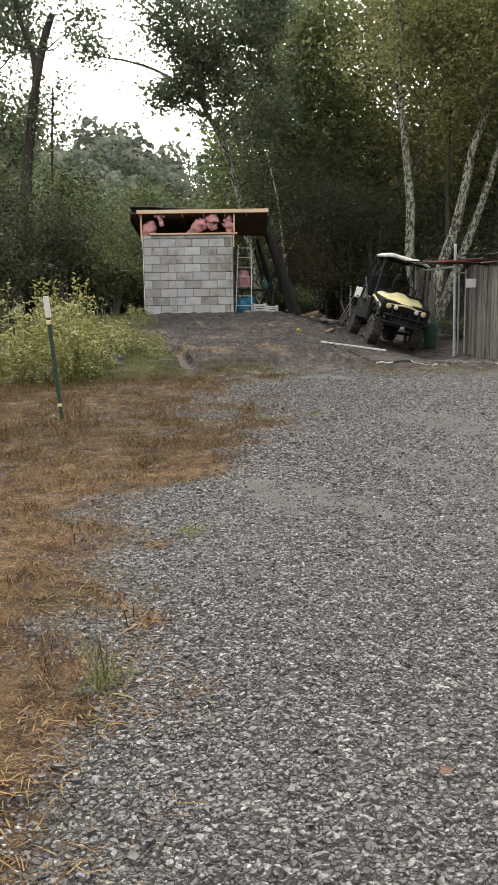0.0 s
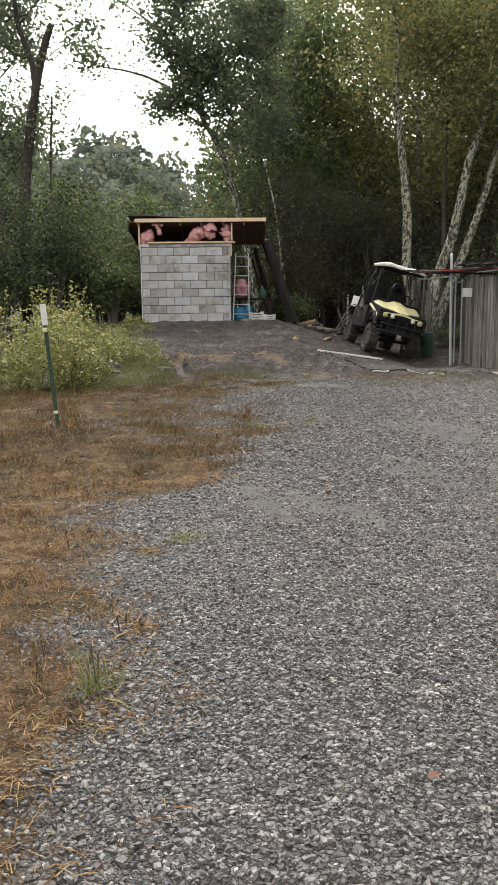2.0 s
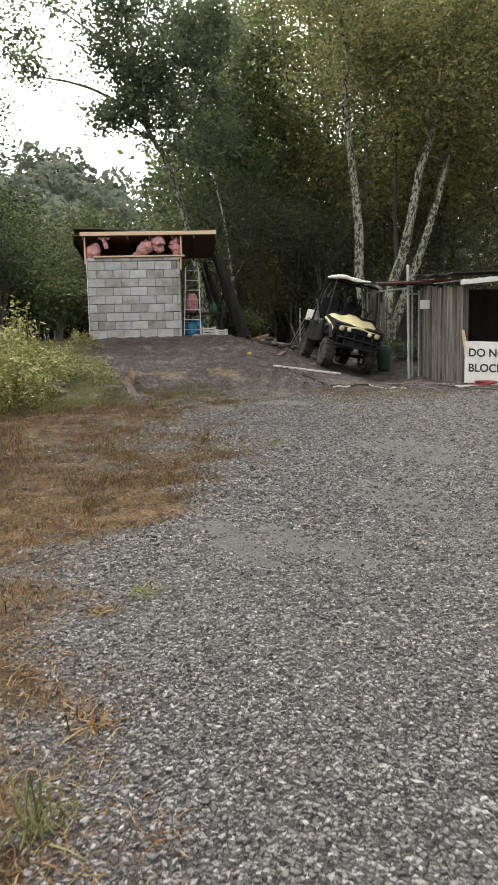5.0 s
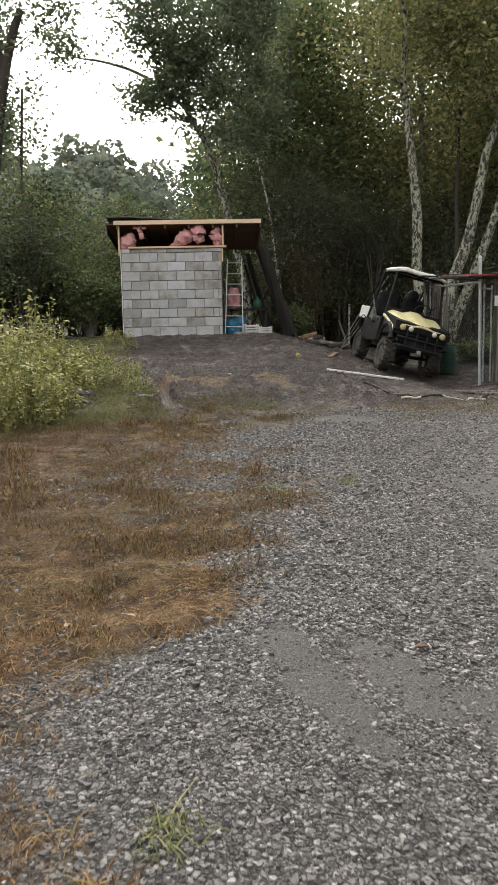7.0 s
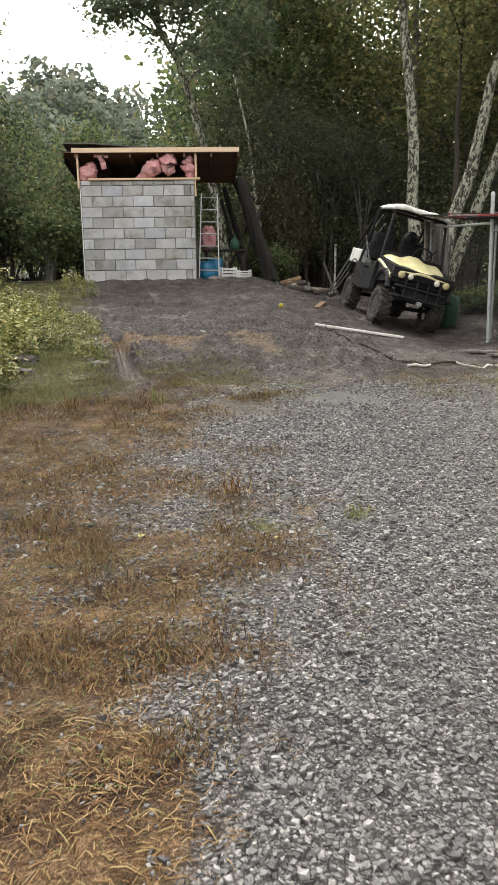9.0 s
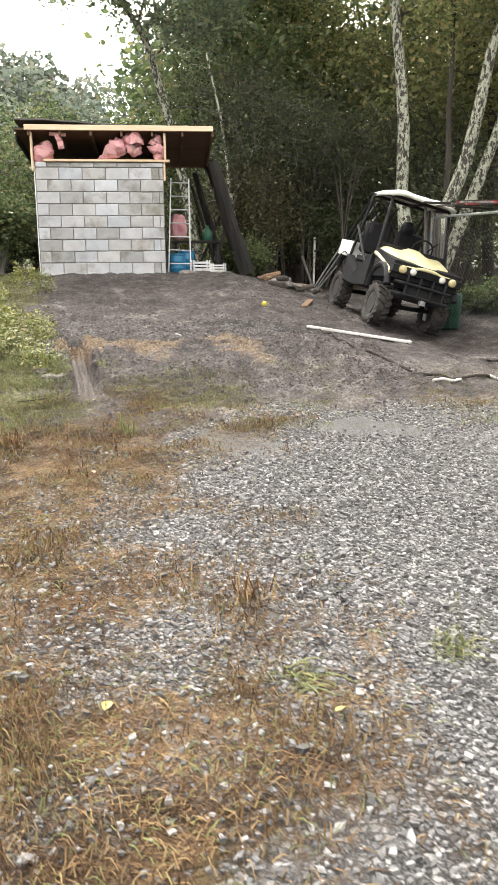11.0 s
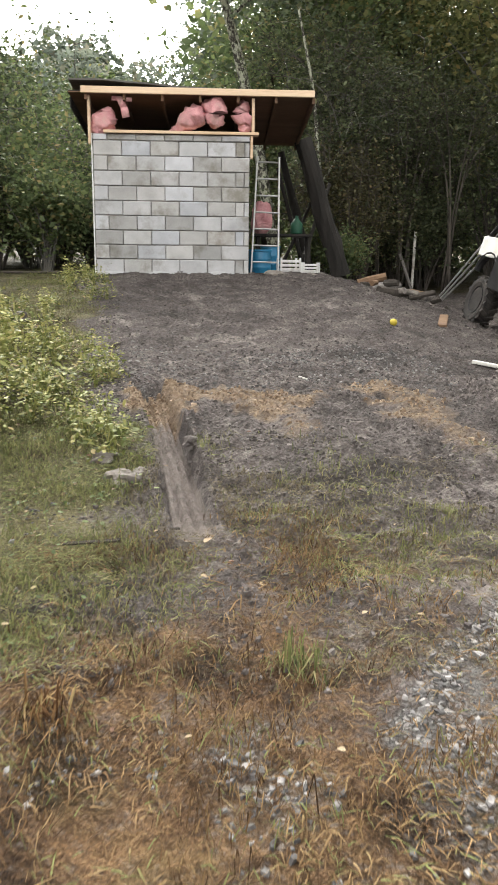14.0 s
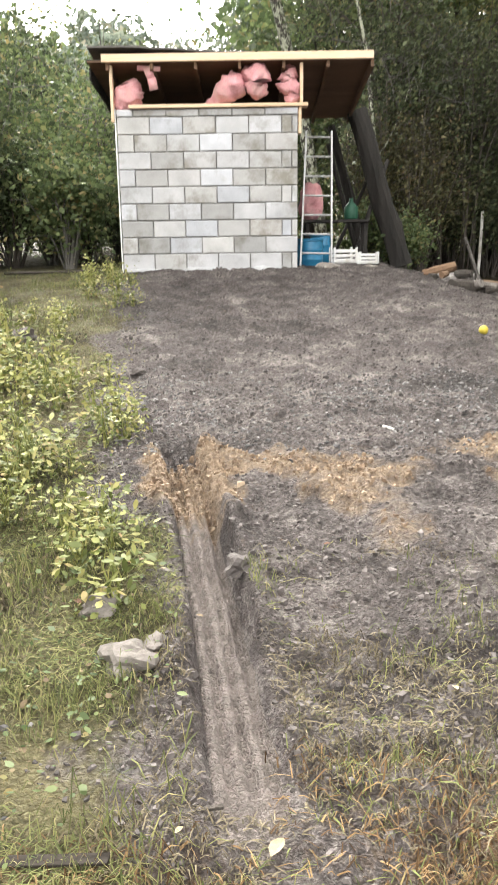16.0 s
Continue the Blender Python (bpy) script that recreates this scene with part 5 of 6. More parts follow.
def shed():
    s = thing("wood_shed", "low open wood shed of grey vertical slab boards", "shed", pose(0, 0, 0))
    y = -7.0
    while y < -4.88:
        w = random.uniform(0.05, 0.12)
        t = (y + 7.0) / 2.15
        top = 0.66 + 0.13 * t + random.uniform(-0.03, 0.02)
        x = 5.69 + random.uniform(-0.03, 0.02)
        m = pose(0, y, 0, random.uniform(-1.2, 1.2), 0, random.uniform(-7, 7))
        bm = bmesh.new()
        # a slab with a rounded outer face
        ring = [(x + 0.03, w - 0.008), (x - 0.004, w - 0.010), (x - 0.022, w * 0.7), (x - 0.024, w * 0.3), (x - 0.004, 0.002), (x + 0.03, 0.0)]
        z0 = gz(5.7, y) - 0.05 + random.uniform(0, 0.05)
        lo = [bm.verts.new((px - x, py, z0)) for px, py in ring]
        hi = [bm.verts.new((px - x, py, top + random.uniform(-0.01, 0.01))) for px, py in ring]
        for q in range(6):
            bm.faces.new((lo[q], lo[(q + 1) % 6], hi[(q + 1) % 6], hi[q]))
        bm.faces.new(lo[::-1])
        bm.faces.new(hi)
        part("slab", moved(bm, Matrix.Translation((x, 0, 0)) @ m), M_GREYWOOD, s)
        y += w
    for x in (5.76, 8.6):
        part("post", rod((x, -7.0, gz(x, -7.0) - 0.2), (x, -7.0, 0.68), 0.045, 8, 0.1), M_GREYWOOD, s)
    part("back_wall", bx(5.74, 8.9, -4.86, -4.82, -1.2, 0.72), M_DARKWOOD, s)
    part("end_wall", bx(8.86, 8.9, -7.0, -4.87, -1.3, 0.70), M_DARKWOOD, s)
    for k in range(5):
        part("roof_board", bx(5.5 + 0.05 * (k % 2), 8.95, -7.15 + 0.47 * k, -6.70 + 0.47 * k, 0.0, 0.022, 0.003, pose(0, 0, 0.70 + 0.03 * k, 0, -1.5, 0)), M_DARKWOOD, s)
    sheet = bmesh.new()
    n = 48
    rows = []
    for j in range(2):
        rows.append([sheet.verts.new((5.60 + 3.4 * i / n, -7.3 + 1.5 * j, 0.725 + 0.012 * math.sin(i * math.pi / 1.5) + 0.28 * i / n + 0.05 * j)) for i in range(n + 1)])
    for i in range(n):
        sheet.faces.new((rows[0][i], rows[0][i + 1], rows[1][i + 1], rows[1][i]))
    ext = bmesh.ops.extrude_face_region(sheet, geom=sheet.faces[:])
    bmesh.ops.translate(sheet, vec=(0, 0, 0.008), verts=[g for g in ext["geom"] if isinstance(g, bmesh.types.BMVert)])
    part("roof_sheet", sheet, M_GALV, s, "pale corrugated metal roof sheet")
    part("roof_edge", bx(-0.02, 3.4, -0.012, 0.012, -0.035, 0.035, 0.004, pose(5.58, -7.32, 0.69, 0, -4.6, 0)), M_WHITE, s)
    part("notice_post", bx(5.62, 5.66, -4.96, -4.92, gz(5.64, -4.94) - 0.05, 0.72, 0.003), M_GREYWOOD, s)
    part("notice", bx(5.475, 5.672, -5.41, -5.395, 0.36, 0.52, 0.003), M_WHITE, s, "blank white notice board")
    return s


shed()


def loose_roofing():
    for k in range(16):
        x0 = 4.72 + random.uniform(-0.1, 0.5)
        x1 = 6.3 + random.uniform(-0.7, 0.9)
        yy = -5.2 + k * 0.13
        z = 0.84 + 0.008 * k
        m = M_RED if k in (0, 3, 4, 9) else M_DARKWOOD if k % 2 else M_GREYWOOD
        a, b = Vector((x0, yy, z + random.uniform(-0.02, 0.05))), Vector((x1, yy + random.uniform(-0.25, 0.25), z + random.uniform(-0.06, 0.07)))
        d = b - a
        mt = Matrix.Translation((a + b) / 2) @ d.to_track_quat("X", "Z").to_matrix().to_4x4()
        tagged(part("roof_pole", bx(-d.length / 2, d.length / 2, -0.045, 0.045, -0.012, 0.012, 0.003, mt), m), "red-brown length of timber laid over the fence and shed", "timber", "timber on the shed")


loose_roofing()


def sign():
    s = thing("warning_sign", "white board lettered in black, leaning against the shed front", "sign", pose(5.92, -7.55, gz(5.92, -7.55) + 0.02, -9, 3, -2))
    part("board", bx(-0.36, 0.44, -0.012, 0.012, 0.0, 0.66, 0.004), M_WHITE, s)
    for k, (word, z) in enumerate((("DO NOT", 0.42), ("BLOCK", 0.18))):
        cu = bpy.data.curves.new("lettering", "FONT")
        cu.body = word
        cu.size = 0.175
        cu.extrude = 0.002
        cu.offset = 0.004
        cu.align_x = "LEFT"
        tmp = bpy.data.objects.new("lettering", cu)
        scene.collection.objects.link(tmp)
        bpy.context.view_layer.update()
        me = bpy.data.meshes.new_from_object(tmp.evaluated_get(bpy.context.evaluated_depsgraph_get()))
        bpy.data.objects.remove(tmp)
        me.materials.clear()
        me.materials.append(M_INK)
        o = new("lettering", me)
        o.parent = s
        o.matrix_basis = pose(-0.31, -0.0145, z, 90, 0, 0)
    tagged(part("red_cloth", moved(lump((0.2, 0.1, 0.05), 5.5, 0.35, 3), pose(5.8, -7.75, gz(5.8, -7.75) + 0.03)), M_RED, smooth=True), "crumpled red cloth lying below the sign", "cloth")
    tagged(part("blue_sack", moved(lump((0.2, 0.2, 0.16), 6.5, 0.3, 3), pose(6.25, -6.3, gz(6.3, -6.3) + 0.42)), surface("blue_grey_sack", (0.03, 0.04, 0.09), (0.2, 0.22, 0.3), 8, 40, 0.8), smooth=True), "dark blue sack heaped in the shed", "sack")
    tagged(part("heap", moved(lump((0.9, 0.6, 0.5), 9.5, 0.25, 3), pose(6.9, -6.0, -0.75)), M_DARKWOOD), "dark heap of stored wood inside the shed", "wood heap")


sign()
for x, y, r in ((5.0, -3.55, 0.12),):
    g = lathe([(0.12, 0), (0.13, 0.02), (0.15, 0.35), (0.16, 0.5), (0.13, 0.52)], 18)
    tagged(part("mesh_bin", moved(g, pose(5.35, -3.2, gz(5.35, -3.2))), M_GREENP, smooth=True), "dark green plastic bin beside the cart", "bin")
for k, (x, y, lean) in enumerate(((5.78, -7.14, 0.10), (5.86, -7.13, 0.16))):
    tagged(part("slat", rod((x, y, gz(x, y)), (x - lean, y + 0.06, -0.05), 0.016, 6), M_PINE), "thin pale slat leaning in the shed opening", "slat", "leaning slats")


# ---------------------------------------------------------------- steel post
def tpost():
    x, y = -0.40, -12.8
    p = thing("fence_post", "green steel T-post with a white painted tip, leaning slightly", "fence post", pose(x, y, gz(x, y) - 0.08, 0, -4.8, 0))
    bm = bmesh.new()
    box(bm, -0.018, 0.018, -0.003, 0.003, 0, 1.05)
    box(bm, -0.003, 0.003, 0.0035, 0.032, 0, 1.05)
    part("stem", bm, M_TPOST, p)
    for k in range(10):
        part("stud", bx(-0.012, 0.012, -0.012, -0.0035, 0.35 + 0.07 * k, 0.37 + 0.07 * k, 0.002), M_TPOST, p)
    part("tip", bx(-0.022, 0.022, -0.0165, 0.036, 1.055, 1.25, 0.004), M_WHITE, p, "white painted tip")
    part("insulator", bx(-0.022, 0.022, -0.03, -0.0175, 0.99, 1.03, 0.006), M_YELLOW, p, "yellow plastic wire clip")
    part("insulator", bx(-0.02, 0.02, -0.03, -0.0175, 0.22, 0.25, 0.006), M_YELLOW, p)


tpost()
for k, (pts) in enumerate((((-0.49, -12.82, -0.14), (-5.5, -12.6, -0.3)),)):
    a, b = pts
    mid = [Vector(a).lerp(Vector(b), t) - Vector((0, 0, 0.12 * math.sin(math.pi * t))) for t in np.linspace(0, 1, 9)]
    tagged(part("fence_wire", tube(bmesh.new(), mid, 0.003, 5), M_GRIDW), "thin fence wire running from the post", "wire")


# ---------------------------------------------------------------- trees and bushes
def leaf_cloud(centres, spread, per, size, flat=0.7, droop=0.3, wide=0.32):
    """Leaves as folded rhombs round clump centres: arrays of vertices and faces."""
    n = len(centres) * per
    c = np.repeat(np.asarray(centres, float), per, 0)
    sp = np.repeat(np.broadcast_to(np.asarray(spread, float), (len(centres),)), per)
    p = c + RNG.normal(0, 1, (n, 3)) * sp[:, None] * np.array([1, 1, flat])
    a = RNG.normal(0, 1, (n, 3))
    a[:, 2] = a[:, 2] * 0.5 - droop
    a /= np.linalg.norm(a, axis=1)[:, None]
    b = np.cross(a, RNG.normal(0, 1, (n, 3)))
    b /= np.linalg.norm(b, axis=1)[:, None] + 1e-9
    s = size * np.exp(np.clip(RNG.normal(0, 0.3, n), -0.7, 0.5))[:, None]
    V = np.stack([p - a * s * 0.5, p + b * s * wide - a * s * 0.05, p + a * s * 0.55, p - b * s * wide - a * s * 0.05], 1).reshape(-1, 3)
    F = np.arange(n * 4).reshape(-1, 4)
    return V, F


def round_leaves(p, a, b, s, wide=0.34):
    """Six-sided oval leaves at points p, along a, across b."""
    V = np.stack([p - a * s * 0.5, p + b * s * wide * 0.85 - a * s * 0.25, p + b * s * wide + a * s * 0.1, p + a * s * 0.55, p - b * s * wide + a * s * 0.1, p - b * s * wide * 0.85 - a * s * 0.25], 1)
    return V.reshape(-1, 3), np.arange(len(p) * 6).reshape(-1, 6)


def limb_paths(base, top, r0, limbs, reach, seed, start=0.35, up=0.5):
    """Trunk and limbs as (points, radii); returns also the limb ends."""
    rs = random.Random(seed)
    base, top = Vector(base), Vector(top)
    n = 9
    trunk = [base.lerp(top, i / n) + Vector((rs.uniform(-1, 1), rs.uniform(-1, 1), 0)) * 0.05 * (top - base).length / 6 * (0 if i == 0 else 1) for i in range(n + 1)]
    out = [(trunk, [r0 * (1 - 0.8 * i / n) for i in range(n + 1)])]
    ends = [trunk[-1]]
    for k in range(limbs):
        t = start + (1 - start) * (k + rs.random()) / limbs
        i = min(n - 1, int(t * n))
        p = trunk[i].lerp(trunk[i + 1], t * n - i)
        a = rs.uniform(0, 2 * math.pi)
        L = reach * (1.1 - 0.55 * t) * rs.uniform(0.7, 1.2)
        d = Vector((math.cos(a), math.sin(a), up * rs.uniform(0.4, 1.3)))
        pts = [p]
        for s in range(4):
            d = (d + Vector((rs.uniform(-0.35, 0.35), rs.uniform(-0.35, 0.35), rs.uniform(-0.1, 0.25)))).normalized()
            pts.append(pts[-1] + d * L / 4)
        rb = r0 * (1 - 0.8 * t) * 0.5
        out.append((pts, [rb * (1 - 0.2 * j) for j in range(5)]))
        ends += pts[2:]
        for _ in range(2):
            q = pts[rs.choice((2, 3))]
            dd = Vector((rs.uniform(-1, 1), rs.uniform(-1, 1), rs.uniform(-0.1, 0.8))).normalized()
            pp = [q, q + dd * L * 0.25, q + (dd + Vector((0, 0, 0.15))) * L * 0.45]
            out.append((pp, [rb * 0.5, rb * 0.35, rb * 0.12]))
            ends += pp[1:]
    return out, ends


def tree(base, top, r0, limbs, reach, leaf, per, spread, leafmat, bark, seed, label, start=0.35, name="tree", extra=(), up=0.5, leaf_low=-9.0, category="tree"):
    """A tree: tapered trunk with limbs, and a crown of many leaves."""
    root = thing(name, label, category, Matrix.Translation(base))
    rel = Vector(top) - Vector(base)
    paths, ends = limb_paths((0, 0, 0), rel, r0, limbs, reach, seed, start, up)
    bm = bmesh.new()
    for i, (pts, rad) in enumerate(paths):
        tube(bm, pts, rad, 9 if i == 0 else 5, 0.07 if i == 0 else 0.0)
    part("trunk", bm, bark, root, smooth=True)
    centres = [tuple(e) for e in ends if e.z > leaf_low] + [tuple(Vector(e) - Vector(base)) for e in extra]
    if per and centres:
        V, F = leaf_cloud(centres, spread, per, leaf)
        o = new("crown", np_mesh("crown", V, F, leafmat))
        o.parent = root
    return root


def g0(x, y):
    return float(base_height(np.array([x]), np.array([y]))[0]) - 0.1


def bent(pts, steps=4):
    """A smooth curve through points."""
    P = [Vector(p) for p in pts]
    P = [P[0] * 2 - P[1]] + P + [P[-1] * 2 - P[-2]]
    out = []
    for i in range(1, len(P) - 2):
        for k in range(steps):
            t = k / steps
            a, b, c, d = P[i - 1:i + 3]
            out.append(0.5 * (2 * b + (c - a) * t + (2 * a - 5 * b + 4 * c - d) * t * t + (3 * b - a - 3 * c + d) * t * t * t))
    return out + [P[-2]]


def grown_tree(label, stems, bark, leafmat, leaf, per, spread, seed, reach=0.9, shoots=2):
    """A tree of given stems (points, first and last radius, where its leafy part begins), with twigs and small clumps."""
    rs = random.Random(seed)
    base = Vector(stems[0][0][0])
    root = thing("tree", label, "tree", Matrix.Translation(base))
    bm = bmesh.new()
    centres = []
    for pts, r0, r1, leafy in stems:
        line = bent([Vector(p) - base for p in pts])
        n = len(line)
        tube(bm, line, [r0 + (r1 - r0) * i / (n - 1) for i in range(n)], 9 if r0 > 0.08 else 6, 0.06)
        for i, p in enumerate(line):
            f = i / (n - 1)
            if f < leafy:
                continue
            for _ in range(1 if leafy > 0.64 and len(pts) < 8 else shoots):
                d = Vector((rs.uniform(-1, 1), rs.uniform(-0.8, 0.8), rs.uniform(-0.45, 0.75))).normalized() * reach * rs.uniform(0.4, 1.15)
                q = p + d * 0.5 + Vector((0, 0, 0.08))
                r = max(0.008, (r0 + (r1 - r0) * f) * 0.3)
                tube(bm, [p, q, p + d], [r, r * 0.6, 0.004], 4)
                e = q + Vector((rs.uniform(-1, 1), rs.uniform(-1, 1), rs.uniform(-0.6, 0.6))) * reach * 0.35
                tube(bm, [q, e], [r * 0.5, 0.003], 4)
                centres += [tuple(q), tuple(p + d), tuple(e)]
    part("trunk", bm, bark, root, smooth=True)
    if per:
        V, F = leaf_cloud(centres, spread, per, leaf)
        o = new("crown", np_mesh("crown", V, F, leafmat))
        o.parent = root
    return root


def forest():
    # leaning tree behind the hut, its boughs reaching over the gap
    grown_tree("leaning pale-barked oak with grey-green leaves behind the hut", [
        ([(2.0, 6.0, g0(2, 6)), (1.6, 6.0, 2.3), (1.25, 6.0, 3.8), (0.93, 6.0, 5.0), (0.71, 6.0, 5.6), (0.16, 6.0, 6.55), (-0.04, 6.0, 8.06), (-0.37, 6.0, 9.9), (-0.5, 6.0, 11.5)], 0.135, 0.03, 0.66),
        ([(0.16, 6.0, 6.55), (-0.58, 6.0, 7.18), (-1.36, 6.0, 7.6), (-2.17, 6.0, 7.85), (-2.99, 6.0, 8.0), (-3.6, 6.0, 8.4)], 0.07, 0.012, 0.66),
        ([(0.4, 6.0, 6.1), (-0.5, 5.5, 6.5), (-1.3, 5.3, 6.55)], 0.045, 0.012, 0.3),
        ([(-0.04, 6.0, 8.0), (-0.9, 6.2, 8.9), (-1.7, 6.3, 9.6), (-2.6, 6.2, 10.1), (-3.7, 6.2, 10.3)], 0.06, 0.012, 0.65),
        ([(0.71, 6.0, 5.6), (1.6, 5.8, 6.6), (2.3, 5.7, 7.8), (2.6, 6.0, 9.4)], 0.06, 0.015, 0.3),
        ([(0.16, 6.0, 6.55), (0.9, 6.3, 7.8), (1.2, 6.3, 9.3), (1.1, 6.3, 10.8)], 0.06, 0.015, 0.2),
        ([(0.9, 6.0, 5.05), (1.7, 5.6, 5.6), (2.5, 5.4, 5.9)], 0.04, 0.01, 0.3),
        ([(0.3, 6.0, 6.3), (0.1, 5.4, 7.2), (-0.6, 5.2, 7.9), (-1.2, 5.2, 8.6)], 0.045, 0.012, 0.3),
        ([(0.6, 6.0, 5.8), (0.9, 5.3, 6.6), (0.8, 5.0, 7.6), (0.5, 5.0, 8.8)], 0.045, 0.012, 0.2),
        ([(1.0, 6.2, 8.2), (1.8, 5.8, 8.8), (2.4, 5.8, 10.2)], 0.04, 0.012, 0.1),
        ([(-0.2, 6.0, 9.0), (-0.9, 5.6, 10.2), (-1.5, 5.5, 11.2)], 0.05, 0.012, 0.1)],
        M_BIRCH, M_LEAF_OAK, 0.11, 42, 0.25, 11, 1.0, 3)
    # dark forked trunk with a broken top on the other side of the gap
    grown_tree("dead dark trunk with a broken top and one living fork", [
        ([(-5.1, 4.0, g0(-5, 4)), (-5.0, 4.0, 3.5), (-4.83, 4.0, 4.9), (-4.63, 4.0, 6.17), (-4.32, 4.0, 7.58), (-3.99, 4.0, 8.51)], 0.19, 0.10, 2.0),
        ([(-4.52, 4.0, 6.7), (-4.62, 4.0, 7.6), (-4.94, 4.0, 8.47), (-5.02, 4.0, 9.3), (-5.2, 4.0, 11.0)], 0.10, 0.04, 0.55),
        ([(-4.32, 4.0, 7.58), (-5.0, 4.1, 7.7), (-5.8, 4.2, 8.3)], 0.035, 0.01, 0.35),
        ([(-4.4, 4.0, 7.4), (-3.6, 4.0, 8.0), (-2.9, 4.0, 8.3)], 0.022, 0.006, 0.6),
        ([(-4.94, 4.0, 8.47), (-4.2, 4.1, 9.3), (-3.2, 4.2, 9.75), (-2.3, 4.2, 9.6)], 0.03, 0.006, 0.25),
        ([(-4.2, 4.2, 1.0), (-4.25, 4.2, 4.0), (-4.1, 4.2, 6.6)], 0.07, 0.03, 0.75)],
        M_BARK, M_LEAF_OAK, 0.12, 16, 0.2, 12, 0.8, 2)
    # slim pale trunk beside the propped timber
    grown_tree("slim lichen-covered trunk at the thicket's edge", [
        ([(2.78, 3.5, g0(2.8, 3.5)), (2.69, 3.5, 0.94), (2.52, 3.5, 2.2), (2.41, 3.5, 3.2), (2.1, 3.5, 4.6)], 0.065, 0.02, 0.7),
        ([(2.6, 3.5, 1.6), (2.9, 3.6, 2.1), (3.2, 3.6, 2.9)], 0.022, 0.008, 0.6)],
        M_BIRCH, M_LEAF_DARK, 0.07, 8, 0.14, 17, 0.5, 1)
    tree((-6.4, 5.6, g0(-6, 5)), (-6.2, 5.6, 12.0), 0.14, 16, 3.0, 0.11, 140, 0.42, M_LEAF_OAK, M_BARK, 13, "tall green tree at the woods' edge", 0.3, leaf_low=3.0)
    tree((-7.6, 6.5, g0(-7, 6)), (-7.2, 6.2, 12.5), 0.18, 18, 3.2, 0.13, 110, 0.5, M_LEAF_DARK, M_BARK, 14, "tall dark green tree at the woods' edge", 0.15, leaf_low=1.0)
    tree((-4.2, 9.5, g0(-4, 9)), (-4.4, 9.5, 4.2), 0.10, 12, 1.6, 0.125, 100, 0.45, M_LEAF_DARK, M_BARK, 15, "dark green tree standing behind the clearing", 0.15, leaf_low=1.0)
    tree((-2.9, 13.5, g0(-3, 13)), (-2.7, 13.5, 4.4), 0.10, 12, 1.7, 0.125, 100, 0.45, M_LEAF_MID, M_BARK, 16, "green tree behind the hut", 0.12, leaf_low=0.6)
    # birches beside the cart
    for k, (b, t, r, bark) in enumerate((((5.9, 0.7, -0.7), (5.2, 1.0, 9.2), 0.16, M_BIRCH), ((5.92, 0.1, -0.8), (8.1, 0.1, 7.6), 0.17, M_BIRCH), ((6.31, 0.5, -0.8), (8.67, 0.6, 6.6), 0.15, M_BIRCH), ((6.8, 1.6, -0.7), (7.05, 1.7, 8.0), 0.08, M_BARK))):
        tree(b, t, r, 12, 2.2, 0.085, 110, 0.5, M_LEAF_YEL, bark, 20 + k, "lichen-covered pale birch with thin yellow-green leaves" if bark is M_BIRCH else "thin dark trunk with yellow-green leaves", 0.62, leaf_low=5.2)
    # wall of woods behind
    specs = [(3.4, 8.5, 9.5, M_LEAF_MID), (5.2, 10.5, 12.0, M_LEAF_YEL), (7.4, 7.5, 11.5, M_LEAF_YEL), (9.3, 5.0, 11.0, M_LEAF_YEL), (9.8, 10.0, 13.0, M_LEAF_MID), (2.2, 13.0, 12.0, M_LEAF_MID), (12.2, 7.0, 12.5, M_LEAF_MID), (7.0, 14.0, 14.0, M_LEAF_YEL), (10.8, 1.8, 10.0, M_LEAF_YEL), (0.9, 18.0, 7.6, M_LEAF_PALE_HAZED), (12.5, 13.0, 14.0, M_LEAF_MID), (4.0, 17.0, 14.0, M_LEAF_MID), (-9.8, 9.0, 12.0, M_LEAF_DARK), (-11.0, 3.0, 11.0, M_LEAF_DARK)]
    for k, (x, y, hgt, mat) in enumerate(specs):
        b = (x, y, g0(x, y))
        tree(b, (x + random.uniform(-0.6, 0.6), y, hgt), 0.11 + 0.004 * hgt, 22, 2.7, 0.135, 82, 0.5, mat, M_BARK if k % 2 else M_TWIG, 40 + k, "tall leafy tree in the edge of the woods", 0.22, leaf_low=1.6)


